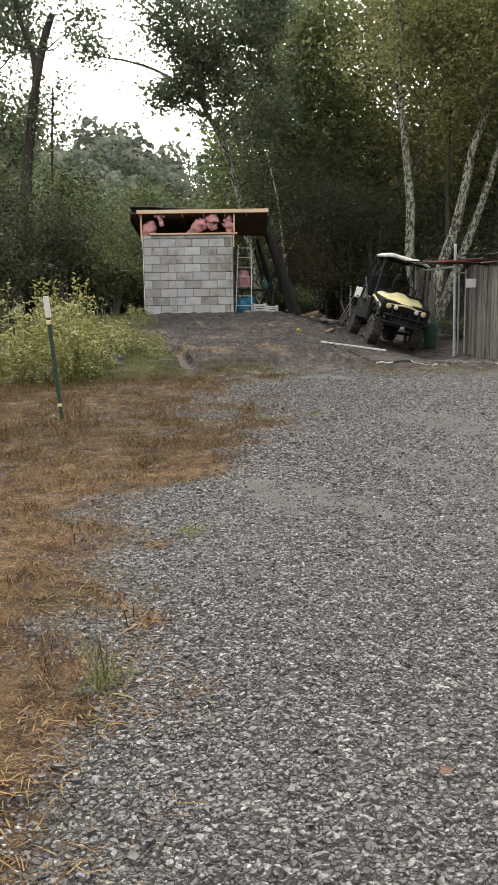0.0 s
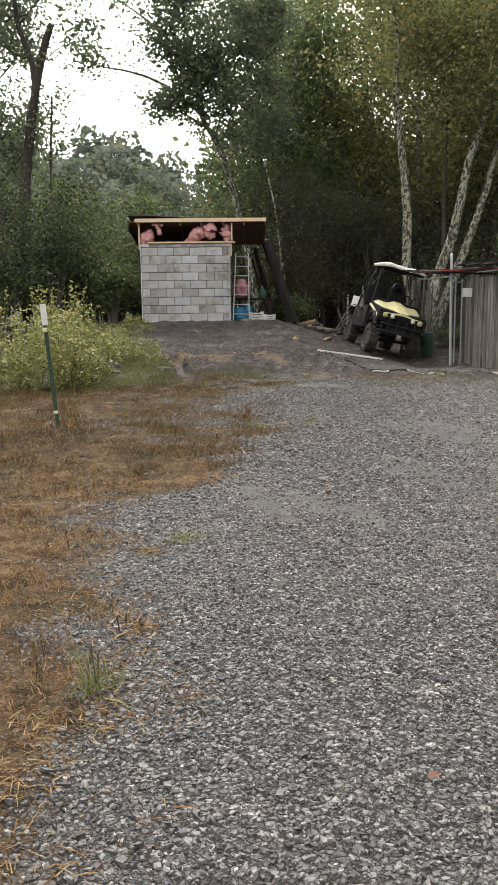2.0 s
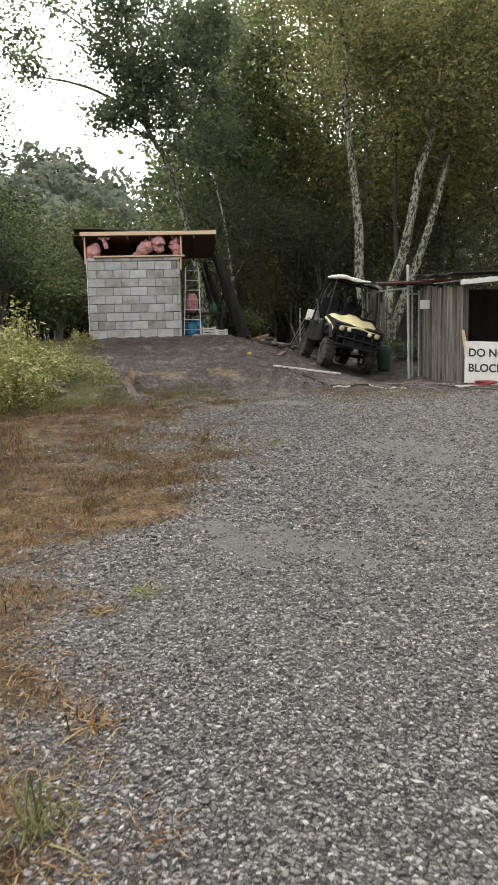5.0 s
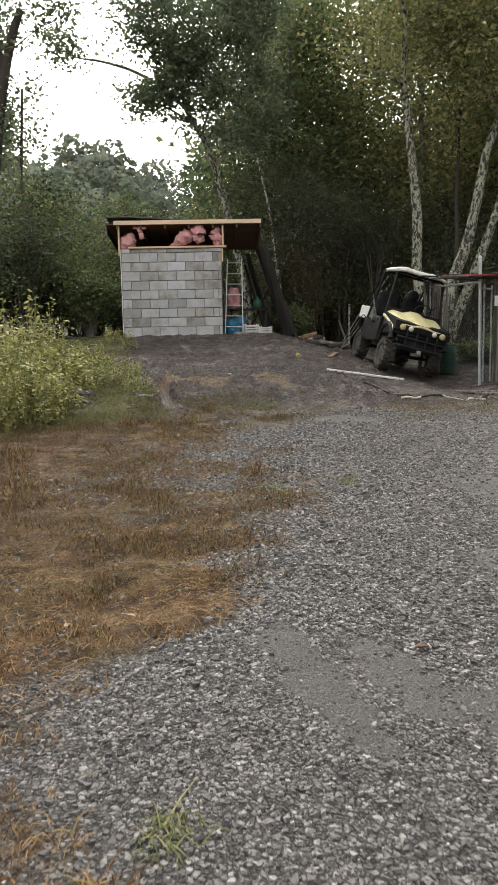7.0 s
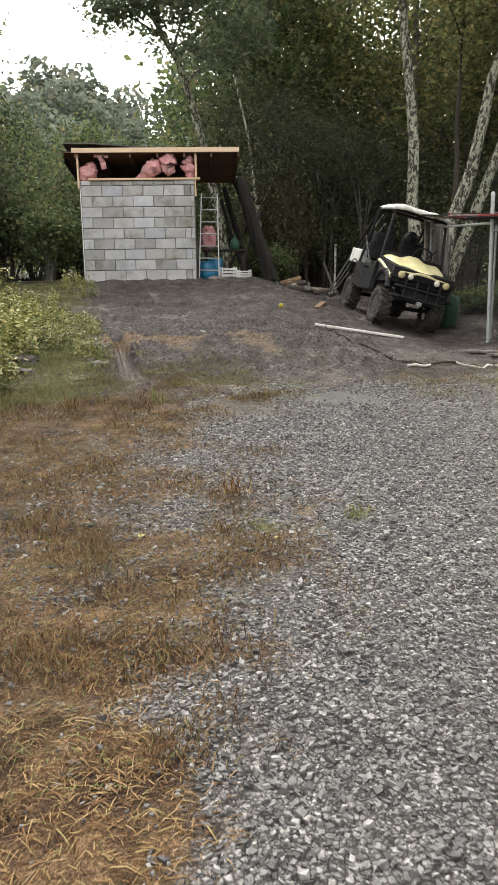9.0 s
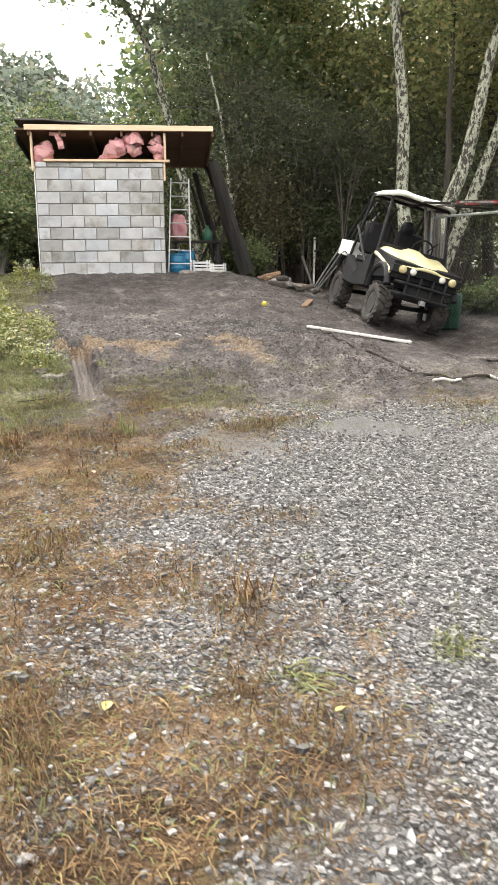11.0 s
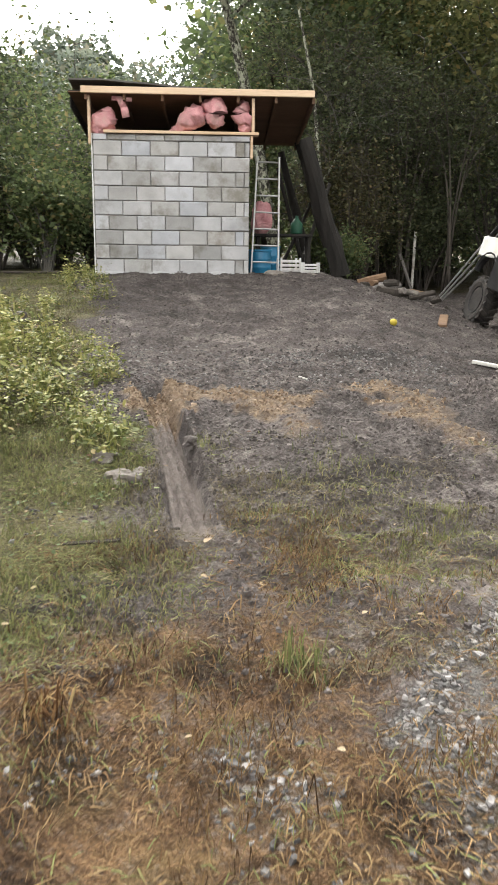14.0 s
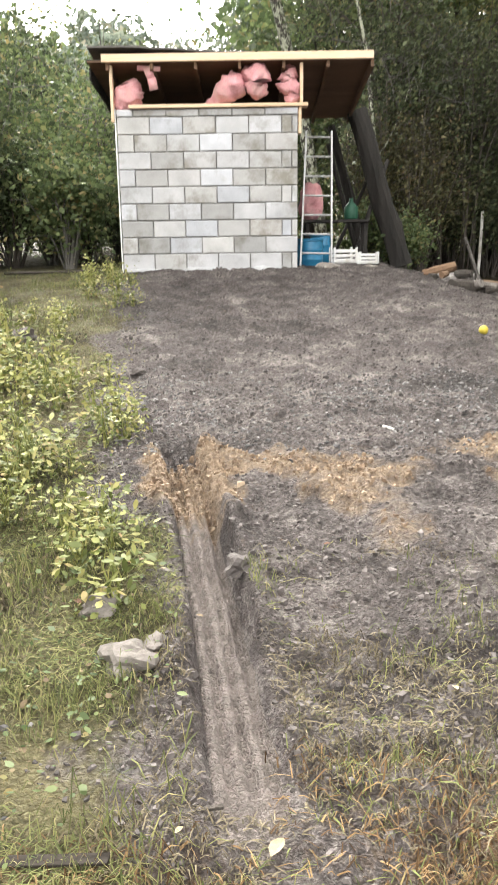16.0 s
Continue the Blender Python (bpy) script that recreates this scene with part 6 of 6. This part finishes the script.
def bush(x, y, hgt, wid, per, leaf, mat, seed, label, stems=14, twigs=M_TWIG, bare=0.0):
    """Many thin stems from one foot, with leaves on the upper parts."""
    rs = random.Random(seed)
    root = thing("bush", label, "bush", pose(x, y, g0(x, y) + 0.08), "undergrowth")
    bm = bmesh.new()
    centres = []
    for k in range(stems):
        a = rs.uniform(0, 2 * math.pi)
        lean = rs.uniform(0.05, 1.0) * wid
        h = hgt * rs.uniform(0.55, 1.05)
        q = Vector((math.cos(a) * lean, math.sin(a) * lean, h))
        bow = Vector((math.cos(a + 1) * 0.15, math.sin(a + 1) * 0.15, 0.25)) * wid
        pts = [Vector((math.cos(a), math.sin(a), 0)) * 0.1 * wid * (i == 0) + q * t + bow * math.sin(t * math.pi) for i, t in enumerate((0, 0.25, 0.5, 0.75, 1.0))]
        r = 0.012 + 0.006 * hgt * rs.random()
        tube(bm, pts, [r, r * 0.85, r * 0.65, r * 0.4, r * 0.12], 5)
        for j in range(5):
            i = rs.choice((1, 2, 3))
            p = pts[i].lerp(pts[i + 1], rs.random())
            d = Vector((rs.uniform(-1, 1), rs.uniform(-1, 1), rs.uniform(-0.1, 0.7))) * hgt * 0.17
            tube(bm, [p, p + d * 0.5, p + d + Vector((0, 0, -0.04))], [r * 0.4, r * 0.3, r * 0.1], 4)
            if rs.random() > bare:
                centres += [tuple(p + d), tuple(p + d * 0.5)]
        if rs.random() > bare:
            centres += [tuple(pts[3]), tuple(pts[4])]
    tagged(part("brushwood", bm, twigs, root), kind="stuff")
    if per and centres:
        V, F = leaf_cloud(centres, 0.1 + 0.07 * hgt, per, leaf)
        o = new("foliage", np_mesh("foliage", V, F, mat))
        o.parent = root
    return root


def undergrowth():
    # dark thicket behind and beside the hut
    for k, (x, y, h, w) in enumerate(((2.6, 4.2, 3.2, 1.1), (3.4, 5.0, 4.2, 1.3), (4.3, 5.6, 4.6, 1.4), (5.2, 6.2, 4.4, 1.4), (3.0, 7.0, 5.0, 1.5), (6.6, 5.0, 4.0, 1.4), (4.6, 8.2, 5.4, 1.7), (6.2, 8.6, 5.2, 1.6), (8.0, 3.6, 4.0, 1.4), (7.4, 2.4, 2.8, 1.1), (9.2, 1.2, 3.6, 1.4), (8.4, 6.5, 4.6, 1.5), (9.4, -1.2, 3.2, 1.3), (10.5, -3.4, 3.4, 1.4))):
        bush(x, y, h, w, 14, 0.075, M_LEAF_DEEP, 100 + k, "dense dark thicket of thin grey stems with small leaves", 20, M_DARKTWIG if k % 3 == 0 else M_BARK, 0.3 if x < 6 else 0.2)
    for k, (x, y, h, w) in enumerate(((2.55, 3.2, 0.9, 0.4), (2.95, 2.6, 0.8, 0.4), (7.0, -1.5, 0.34, 0.6), (6.2, -2.2, 0.3, 0.5))):
        bush(x, y, h, w, 26, 0.055, M_LEAF_MID, 130 + k, "low green bramble at the woods' edge", 12, M_TWIG, 0.0)
    # shrubs on the other side of the clearing
    for k, (x, y, h, w, mat) in enumerate(((-2.6, 2.5, 2.5, 1.1, M_LEAF_MID), (-3.6, 1.0, 3.0, 1.3, M_LEAF_DARK), (-4.8, 0.0, 3.4, 1.4, M_LEAF_DARK), (-2.4, 4.6, 3.2, 1.2, M_LEAF_MID), (-3.7, 3.4, 3.8, 1.3, M_LEAF_MID), (-5.9, 2.2, 4.4, 1.6, M_LEAF_DARK), (-2.0, 0.9, 1.6, 0.7, M_LEAF_MID), (-4.3, -2.0, 2.2, 1.1, M_LEAF_DARK), (-5.8, -2.6, 2.8, 1.3, M_LEAF_DARK), (-1.9, 7.5, 3.4, 1.3, M_LEAF_MID), (-3.0, 6.5, 4.4, 1.4, M_LEAF_DARK), (-7.2, -0.6, 3.8, 1.5, M_LEAF_DARK), (0.0, 8.5, 3.8, 1.4, M_LEAF_MID), (1.2, 9.0, 4.2, 1.4, M_LEAF_MID), (-1.0, 11.0, 4.2, 1.5, M_LEAF_DARK))):
        bush(x, y, h, w, 26, 0.075, mat, 150 + k, "leafy green shrub at the clearing's edge", 16, M_TWIG, 0.08)


def low_growth():
    """Dark low shrubs that close the foot of the woods, and arching bare shrubs beside the hut."""
    for k, (x, y, h, w) in enumerate(((-2.1, 2.2, 1.3, 0.8), (-3.0, 1.7, 1.5, 0.9), (-4.0, 2.4, 1.6, 1.0), (-5.1, 1.4, 1.6, 1.0), (-6.3, 2.8, 1.8, 1.1), (-3.2, 5.2, 1.8, 1.1), (-7.6, 1.8, 1.8, 1.1), (-2.0, 5.4, 1.7, 0.9), (-4.8, 5.0, 1.8, 1.1), (-1.7, 3.6, 1.2, 0.7))):
        bush(x, y, h, w, 26, 0.06, M_LEAF_DARK if k % 2 else M_LEAF_DEEP, 190 + k, "low dark shrub closing the foot of the woods", 16, M_BARK, 0.05)
    for k, (x, y, h, w) in enumerate(((3.05, 3.5, 2.3, 0.7), (3.45, 3.8, 2.6, 0.7), (2.7, 4.2, 2.4, 0.7))):
        bush(x, y, h, w, 20, 0.045, M_LEAF_BROWN, 220 + k, "fine brown-green shrub at the thicket's edge", 22, M_DARKTWIG, 0.1)
    for k, (x, y, h, w) in enumerate(((4.4, 5.2, 2.0, 0.9), (5.0, 4.9, 1.8, 0.9), (5.6, 5.6, 2.2, 1.0), (4.0, 5.6, 2.2, 0.9))):
        bush(x, y, h, w, 30, 0.06, M_LEAF_DEEP, 230 + k, "low dark shrub closing the foot of the woods", 12, M_BARK, 0.0)
    rs = random.Random(77)
    for k, (x, y, h) in enumerate(((3.3, 4.0, 3.6), (3.9, 4.3, 3.4), (4.5, 4.6, 3.8), (5.3, 4.2, 3.2), (3.0, 4.6, 4.4))):
        stems = []
        for j in range(5):
            side = rs.choice((-1, 1, -1))
            top = h * rs.uniform(0.7, 1.15)
            out = side * rs.uniform(0.3, 1.5)
            stems.append(([(x + rs.uniform(-0.12, 0.12), y + rs.uniform(-0.15, 0.15), g0(x, y)), (x + out * 0.12, y, top * 0.5), (x + out * 0.45, y + rs.uniform(-0.3, 0.3), top * 0.88), (x + out * 1.1, y + rs.uniform(-0.5, 0.2), top * rs.uniform(0.85, 1.05))], rs.uniform(0.018, 0.032), 0.006, 0.45))
        grown_tree("bare arching grey shrub beside the hut", stems, M_TWIG if k == 0 else M_DARKTWIG, M_LEAF_DEEP, 0.055, 12, 0.16, 300 + k, 0.7, 2)


def weed(hgt, seed, mat, leaf, spread, per):
    """One upright weed stem with alternate leaves and a feathery tip."""
    rs = random.Random(seed)
    bm = bmesh.new()
    V, F = [], []
    n = 3 + rs.randrange(4)
    cents = []
    for s in range(n):
        a = rs.uniform(0, 2 * math.pi)
        q = Vector((math.cos(a) * 0.22 * hgt * rs.random(), math.sin(a) * 0.22 * hgt * rs.random(), hgt * rs.uniform(0.6, 1.0)))
        pts = [q * t + Vector((0.02 * math.sin(5 * t + s), 0.02 * math.cos(4 * t + s), 0)) for t in (0, 0.35, 0.7, 1.0)]
        tube(bm, pts, [0.006, 0.005, 0.004, 0.002], 4)
        cents += [tuple(q * t) for t in np.linspace(0.2, 1.0, 8)]
    root = new("weed")
    tagged(part("stalk", bm, M_WEED, root), kind="stuff")
    c = np.repeat(np.array(cents), per, 0)
    p = c + RNG.normal(0, 1, c.shape) * spread * np.array([1, 1, 0.7])
    a = RNG.normal(0, 1, c.shape)
    a[:, 2] = a[:, 2] * 0.4 - 0.1
    a /= np.linalg.norm(a, axis=1)[:, None]
    b = np.cross(a, np.array([0, 0, 1.0]) + RNG.normal(0, 0.45, c.shape))
    b /= np.linalg.norm(b, axis=1)[:, None] + 1e-9
    V, F = round_leaves(p, a, b, leaf * np.exp(np.clip(RNG.normal(0, 0.35, len(p)), -0.8, 0.45))[:, None], 0.34 if leaf > 0.052 else 0.22)
    o = new("leaves", np_mesh("leaves", V, F, mat))
    o.parent = root
    return root


def weeds():
    kinds = []
    for k in range(6):
        w = weed((0.95, 1.2, 0.7, 0.5, 0.30, 0.38)[k], 200 + k, M_WEED if k < 4 else M_WEED2, 0.05 if k < 4 else 0.045, 0.05 if k < 4 else 0.10, 6 if k < 4 else 4)
        tagged(w, ("tall yellow-green goldenrod weed at the edge of the clearing" if k < 4 else "low bright green bramble plant at the edge of the mud"), "weed", "weeds by the clearing")
        kinds.append(w)
    rs = random.Random(5)
    used = set()
    spots = []
    for _ in range(150):
        y = rs.uniform(-10.4, -4.2)
        x = float(np.interp(y, WEED_Y, WEED_X)) - 0.45 - abs(rs.gauss(0, 1.0))
        spots.append((x, y, rs.choice((0, 1, 1, 2, 3)) if x < float(np.interp(y, WEED_Y, WEED_X)) - 0.5 else rs.choice((2, 3, 4, 5))))
    for _ in range(34):
        y = rs.uniform(-9.3, -6.7)
        x = float(np.interp(y, WEED_Y, WEED_X)) - 0.10 - abs(rs.gauss(0, 0.45))
        spots.append((x, y, rs.choice((4, 5, 4))))
    for _ in range(46):
        y = rs.uniform(-6.6, -0.3)
        x = float(np.interp(y, WEED_Y, WEED_X)) + 0.12 - abs(rs.gauss(0, 0.7))
        spots.append((x, y, rs.choice((3, 4, 5))))
    for x, y, k in spots:
        if y > -6.6 and (x > -1.6 and rs.random() < 0.25):
            continue
        if y > -6.6 and x > -1.9:
            k = rs.choice((3, 4, 5))
        if -9.4 < y < -6.6 and x > float(np.interp(y, WEED_Y, WEED_X)) - 1.0 and rs.random() < 0.12:
            continue
        if y < -8.1 and x > -0.6 and y > -10.0:
            continue
        if -9.6 < y < -6.6 and x > float(np.interp(y, WEED_Y, WEED_X)) - 1.2 and k < 3:
            k = rs.choice((3, 4, 5))
        sc = rs.uniform(0.75, 1.15)
        if -9.2 < y and x > float(np.interp(y, WEED_Y, WEED_X)) - 0.75:
            sc *= 0.7
        m = pose(x, y, gz(x, y) - 0.02, rs.uniform(-8, 8), rs.uniform(-8, 8), rs.uniform(0, 360)) @ Matrix.Diagonal((sc, sc, sc, 1))
        if k not in used:
            used.add(k)
            kinds[k].matrix_basis = m
        else:
            o = copy_thing(kinds[k], m)
            o.scale = (sc, sc, sc)


def far_hill():
    """Wooded slope beyond the clearing, one mass of crowns, haze in their colour."""
    rs = np.random.default_rng(3)
    cents, rad = [], []
    for _ in range(260):
        x, y = rs.uniform(-44, 14), rs.uniform(58, 108)
        ridge = float(np.interp(x * 100 / (y + 20), [-60, -28, -19, -13, -8, -5, -2, 12, 50], [22, 24.5, 25, 25, 22.5, 20, 16.5, 16, 18]))
        g = float(base_height(np.array([x]), np.array([y]))[0])
        r = rs.uniform(2.0, 3.4)
        top = ridge * (y + 20) / 100 * (0.60 + 0.40 * (y - 58) / 50) * rs.uniform(0.9, 1.0)
        z = max(g + 1.0, top - r)
        while z > g - 1:
            cents.append((x + rs.normal(0, 0.6), y + rs.normal(0, 0.6), z))
            rad.append(r)
            z -= r * 1.1
            r = min(r * 1.1, 4.0)
    cents, rad = np.array(cents), np.array(rad)
    per = 115
    n = len(cents) * per
    d = rs.normal(0, 1, (n, 3))
    d /= np.linalg.norm(d, axis=1)[:, None]
    lumps = 1 + 0.16 * np.sin(d[:, 0] * 5 + d[:, 2] * 4) * np.cos(d[:, 1] * 6)
    p = np.repeat(cents, per, 0) + d * (np.repeat(rad, per) * lumps * rs.uniform(0.8, 1.02, n))[:, None] * np.array([1, 1, 0.95])
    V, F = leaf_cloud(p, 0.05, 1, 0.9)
    tagged(new("far_woods", np_mesh("far_woods", V, F, M_LEAF_PALE_HAZED)), "distant wooded hillside, its grey-green leaves paled for haze", "woods", kind="stuff")
    # dark woods close behind the first trees, to shut the view
    pts = []
    for _ in range(1150):
        x = rs.uniform(2.5, 26)
        y = 12 + rs.uniform(2, 14)
        pts.append((x, y, rs.uniform(0.3, 14.5 + 0.1 * x)))
    for _ in range(520):
        x = rs.uniform(-28, -8.5)
        y = rs.uniform(9, 24)
        pts.append((x, y, rs.uniform(0.3, 10)))
    for _ in range(420):
        pts.append((rs.uniform(0.5, 13), rs.uniform(11, 17), rs.uniform(0.2, 8.0)))
    for _ in range(160):
        x = rs.uniform(-6, 3)
        y = rs.uniform(16, 30)
        pts.append((x, y, rs.uniform(0.3, 3.2)))
    V, F = leaf_cloud(np.array(pts), 0.9, 48, 0.23)
    tagged(new("deep_woods", np_mesh("deep_woods", V, F, M_LEAF_MID)), "dense dark woods behind the first row of trees", "woods", kind="stuff")


def ground_cover():
    """Low leaves close to the earth beside the wheel track."""
    pts = np.concatenate([sample(-1.4, 0.45, -10.0, -7.4, 4500), sample(-2.2, 0.1, -7.4, -0.6, 9000)])
    x, y = pts[:, 0], pts[:, 1]
    inside = smooth(0.45, -0.1, x - np.interp(y, WEED_Y, WEED_X)) * np.clip(0.5 + 2.4 * value_noise(x, y, 0.3, 61), 0, 1) * (1 - smooth(-9.3, -10.0, y))
    inside *= np.abs(x - np.interp(y, RUT_Y, RUT_X)) > 0.13
    pts = pts[RNG.random(len(pts)) < inside]
    n = len(pts)
    p = np.stack([pts[:, 0], pts[:, 1], ground_height(pts[:, 0], pts[:, 1]) + np.abs(RNG.normal(0.02, 0.025, n)) + 0.008], -1)
    a = np.stack([RNG.normal(0, 1, n), RNG.normal(0, 1, n), RNG.normal(0, 0.3, n)], -1)
    a /= np.linalg.norm(a, axis=1)[:, None]
    b = np.cross(a, np.array([0, 0, 1.0]) + RNG.normal(0, 0.35, (n, 3)))
    b /= np.linalg.norm(b, axis=1)[:, None]
    s = 0.017 * np.exp(np.clip(RNG.normal(0, 0.4, n), -0.8, 0.6))[:, None]
    dry = RNG.random(n) < 0.25
    for pick, mat, label, category in ((~dry, M_LEAF_MID, "low yellow-green leaves covering the ground beside the mud", "ground cover"), (dry, M_DRYLEAF, "small dry fallen leaves lying among low plants", "leaf litter")):
        V, F = round_leaves(p[pick], a[pick], b[pick], s[pick], 0.3)
        tagged(new("low_leaves" if mat is M_LEAF_MID else "leaf_litter", np_mesh("low_leaves", V, F, mat)), label, category, kind="stuff")


forest()
undergrowth()
low_growth()
ground_cover()
weeds()
far_hill()


# ---------------------------------------------------------------- small things on the ground
M_LEAFY = surface("yellow_leaf", (0.22, 0.185, 0.05), (0.33, 0.29, 0.10), 20, 80, 0.6)
M_LEAFT = surface("tan_leaf", (0.20, 0.15, 0.09), (0.38, 0.30, 0.19), 20, 80, 0.7)
M_LEAFR = surface("rust_leaf", (0.09, 0.042, 0.026), (0.17, 0.085, 0.052), 20, 80, 0.7)
for k, (x, y, s) in enumerate(((0.18, -8.36, 0.07), (0.04, -8.08, 0.06), (0.25, -8.3, 0.035), (0.06, -8.02, 0.04))):
    tagged(part("stone", moved(lump((s * 1.2, s, s * 0.6), 4 + k * 2.3, 0.3, 3), pose(x, y, gz(x, y) + s * 0.12, 0, 0, 40 * k)), M_MUDSTONE), "muddy pale stone in the weeds beside the wheel track", "stone", "stones by the track")
for k, (x, y, s) in enumerate(((-0.62, -8.15, 0.12), (-0.5, -8.6, 0.07), (-1.37, -3.83, 0.12), (-0.27, -4.87, 0.05))):
    tagged(part("stone", moved(lump((s * 1.2, s, s * 0.6), 14 + k * 2.3, 0.3, 3), pose(x, y, gz(x, y) + s * 0.2, 0, 0, 40 * k)), M_CLOD), "dark stone half hidden in the weeds", "stone", "dark stones")
clodm = lump((0.045, 0.05, 0.035), 2.2, 0.4, 3)
tagged(part("earth_clod", moved(clodm, pose(0.485, -7.82, gz(0.48, -7.82) + 0.03)), M_CLOD), "wet lump of earth in the wheel track", "clod")
lying_board("stick", (0.25, -8.93), (0.46, -8.89), 0.012, 0.008, M_BARK, "reddish stick lying across the wheel track", "stick")
lying_board("stick", (1.2, -6.36), (1.26, -6.375), 0.014, 0.01, M_PVC, "small white stick on the earth", "stick")
lying_board("plank", (0.93, -9.03), (1.12, -9.08), 0.04, 0.008, M_OLDBOARD, "short weathered board lying on the trampled grass")
lying_board("plank", (0.02, -9.03), (0.24, -9.05), 0.03, 0.006, M_OLDBOARD, "dark weathered board lying in the grass")
laid_line("branch", [(-2.6, -0.2), (-1.9, 0.0), (-1.25, 0.2)], 0.018, M_BARK, "dark branch lying beside the hut", "branch")


def fallen_leaf(x, y, s, a, mat):
    bm = bmesh.new()
    prof = [(0, 0), (0.3, 0.26), (0.6, 0.3), (0.85, 0.16), (1.0, 0)]
    top = [bm.verts.new((u * s, w * s, 0.12 * s * math.sin(u * 3))) for u, w in prof]
    bot = [bm.verts.new((u * s, -w * s, 0.12 * s * math.sin(u * 3))) for u, w in prof[1:-1]]
    mid = [bm.verts.new((u * s, 0, -0.05 * s)) for u, w in prof[1:-1]]
    up = [top[0], *top[1:-1], top[-1]]
    for side in (top[1:-1], bot):
        bm.faces.new((top[0], side[0], mid[0]))
        for i in range(2):
            bm.faces.new((side[i], side[i + 1], mid[i + 1], mid[i]))
        bm.faces.new((side[2], top[-1], mid[2]))
    tagged(part("fallen_leaf", moved(bm, pose(x, y, gz(x, y) + 0.02, random.uniform(-12, 12), random.uniform(-12, 12), a)), mat), "fallen leaf lying on the ground", "leaf", "fallen leaves")


fallen_leaf(0.92, -12.82, 0.055, 80, M_LEAFY)
fallen_leaf(1.55, -12.9, 0.038, 20, M_LEAFY)
fallen_leaf(1.86, -15.26, 0.06, 10, M_LEAFR)
fallen_leaf(1.80, -18.4, 0.05, 40, M_LEAFR)
fallen_leaf(0.56, -9.02, 0.055, 60, M_LEAFT)
for _ in range(34):
    x, y = random.uniform(-0.6, 1.7), random.uniform(-10.5, -7.6)
    fallen_leaf(x, y, random.uniform(0.016, 0.032), random.uniform(0, 360), random.choice((M_LEAFT, M_LEAFT, M_LEAFT, M_LEAFR)))
for _ in range(14):
    x, y = random.uniform(-1.5, 0.9), random.uniform(-17, -10.5)
    fallen_leaf(x, y, random.uniform(0.03, 0.055), random.uniform(0, 360), random.choice((M_LEAFT, M_LEAFY, M_LEAFR)))
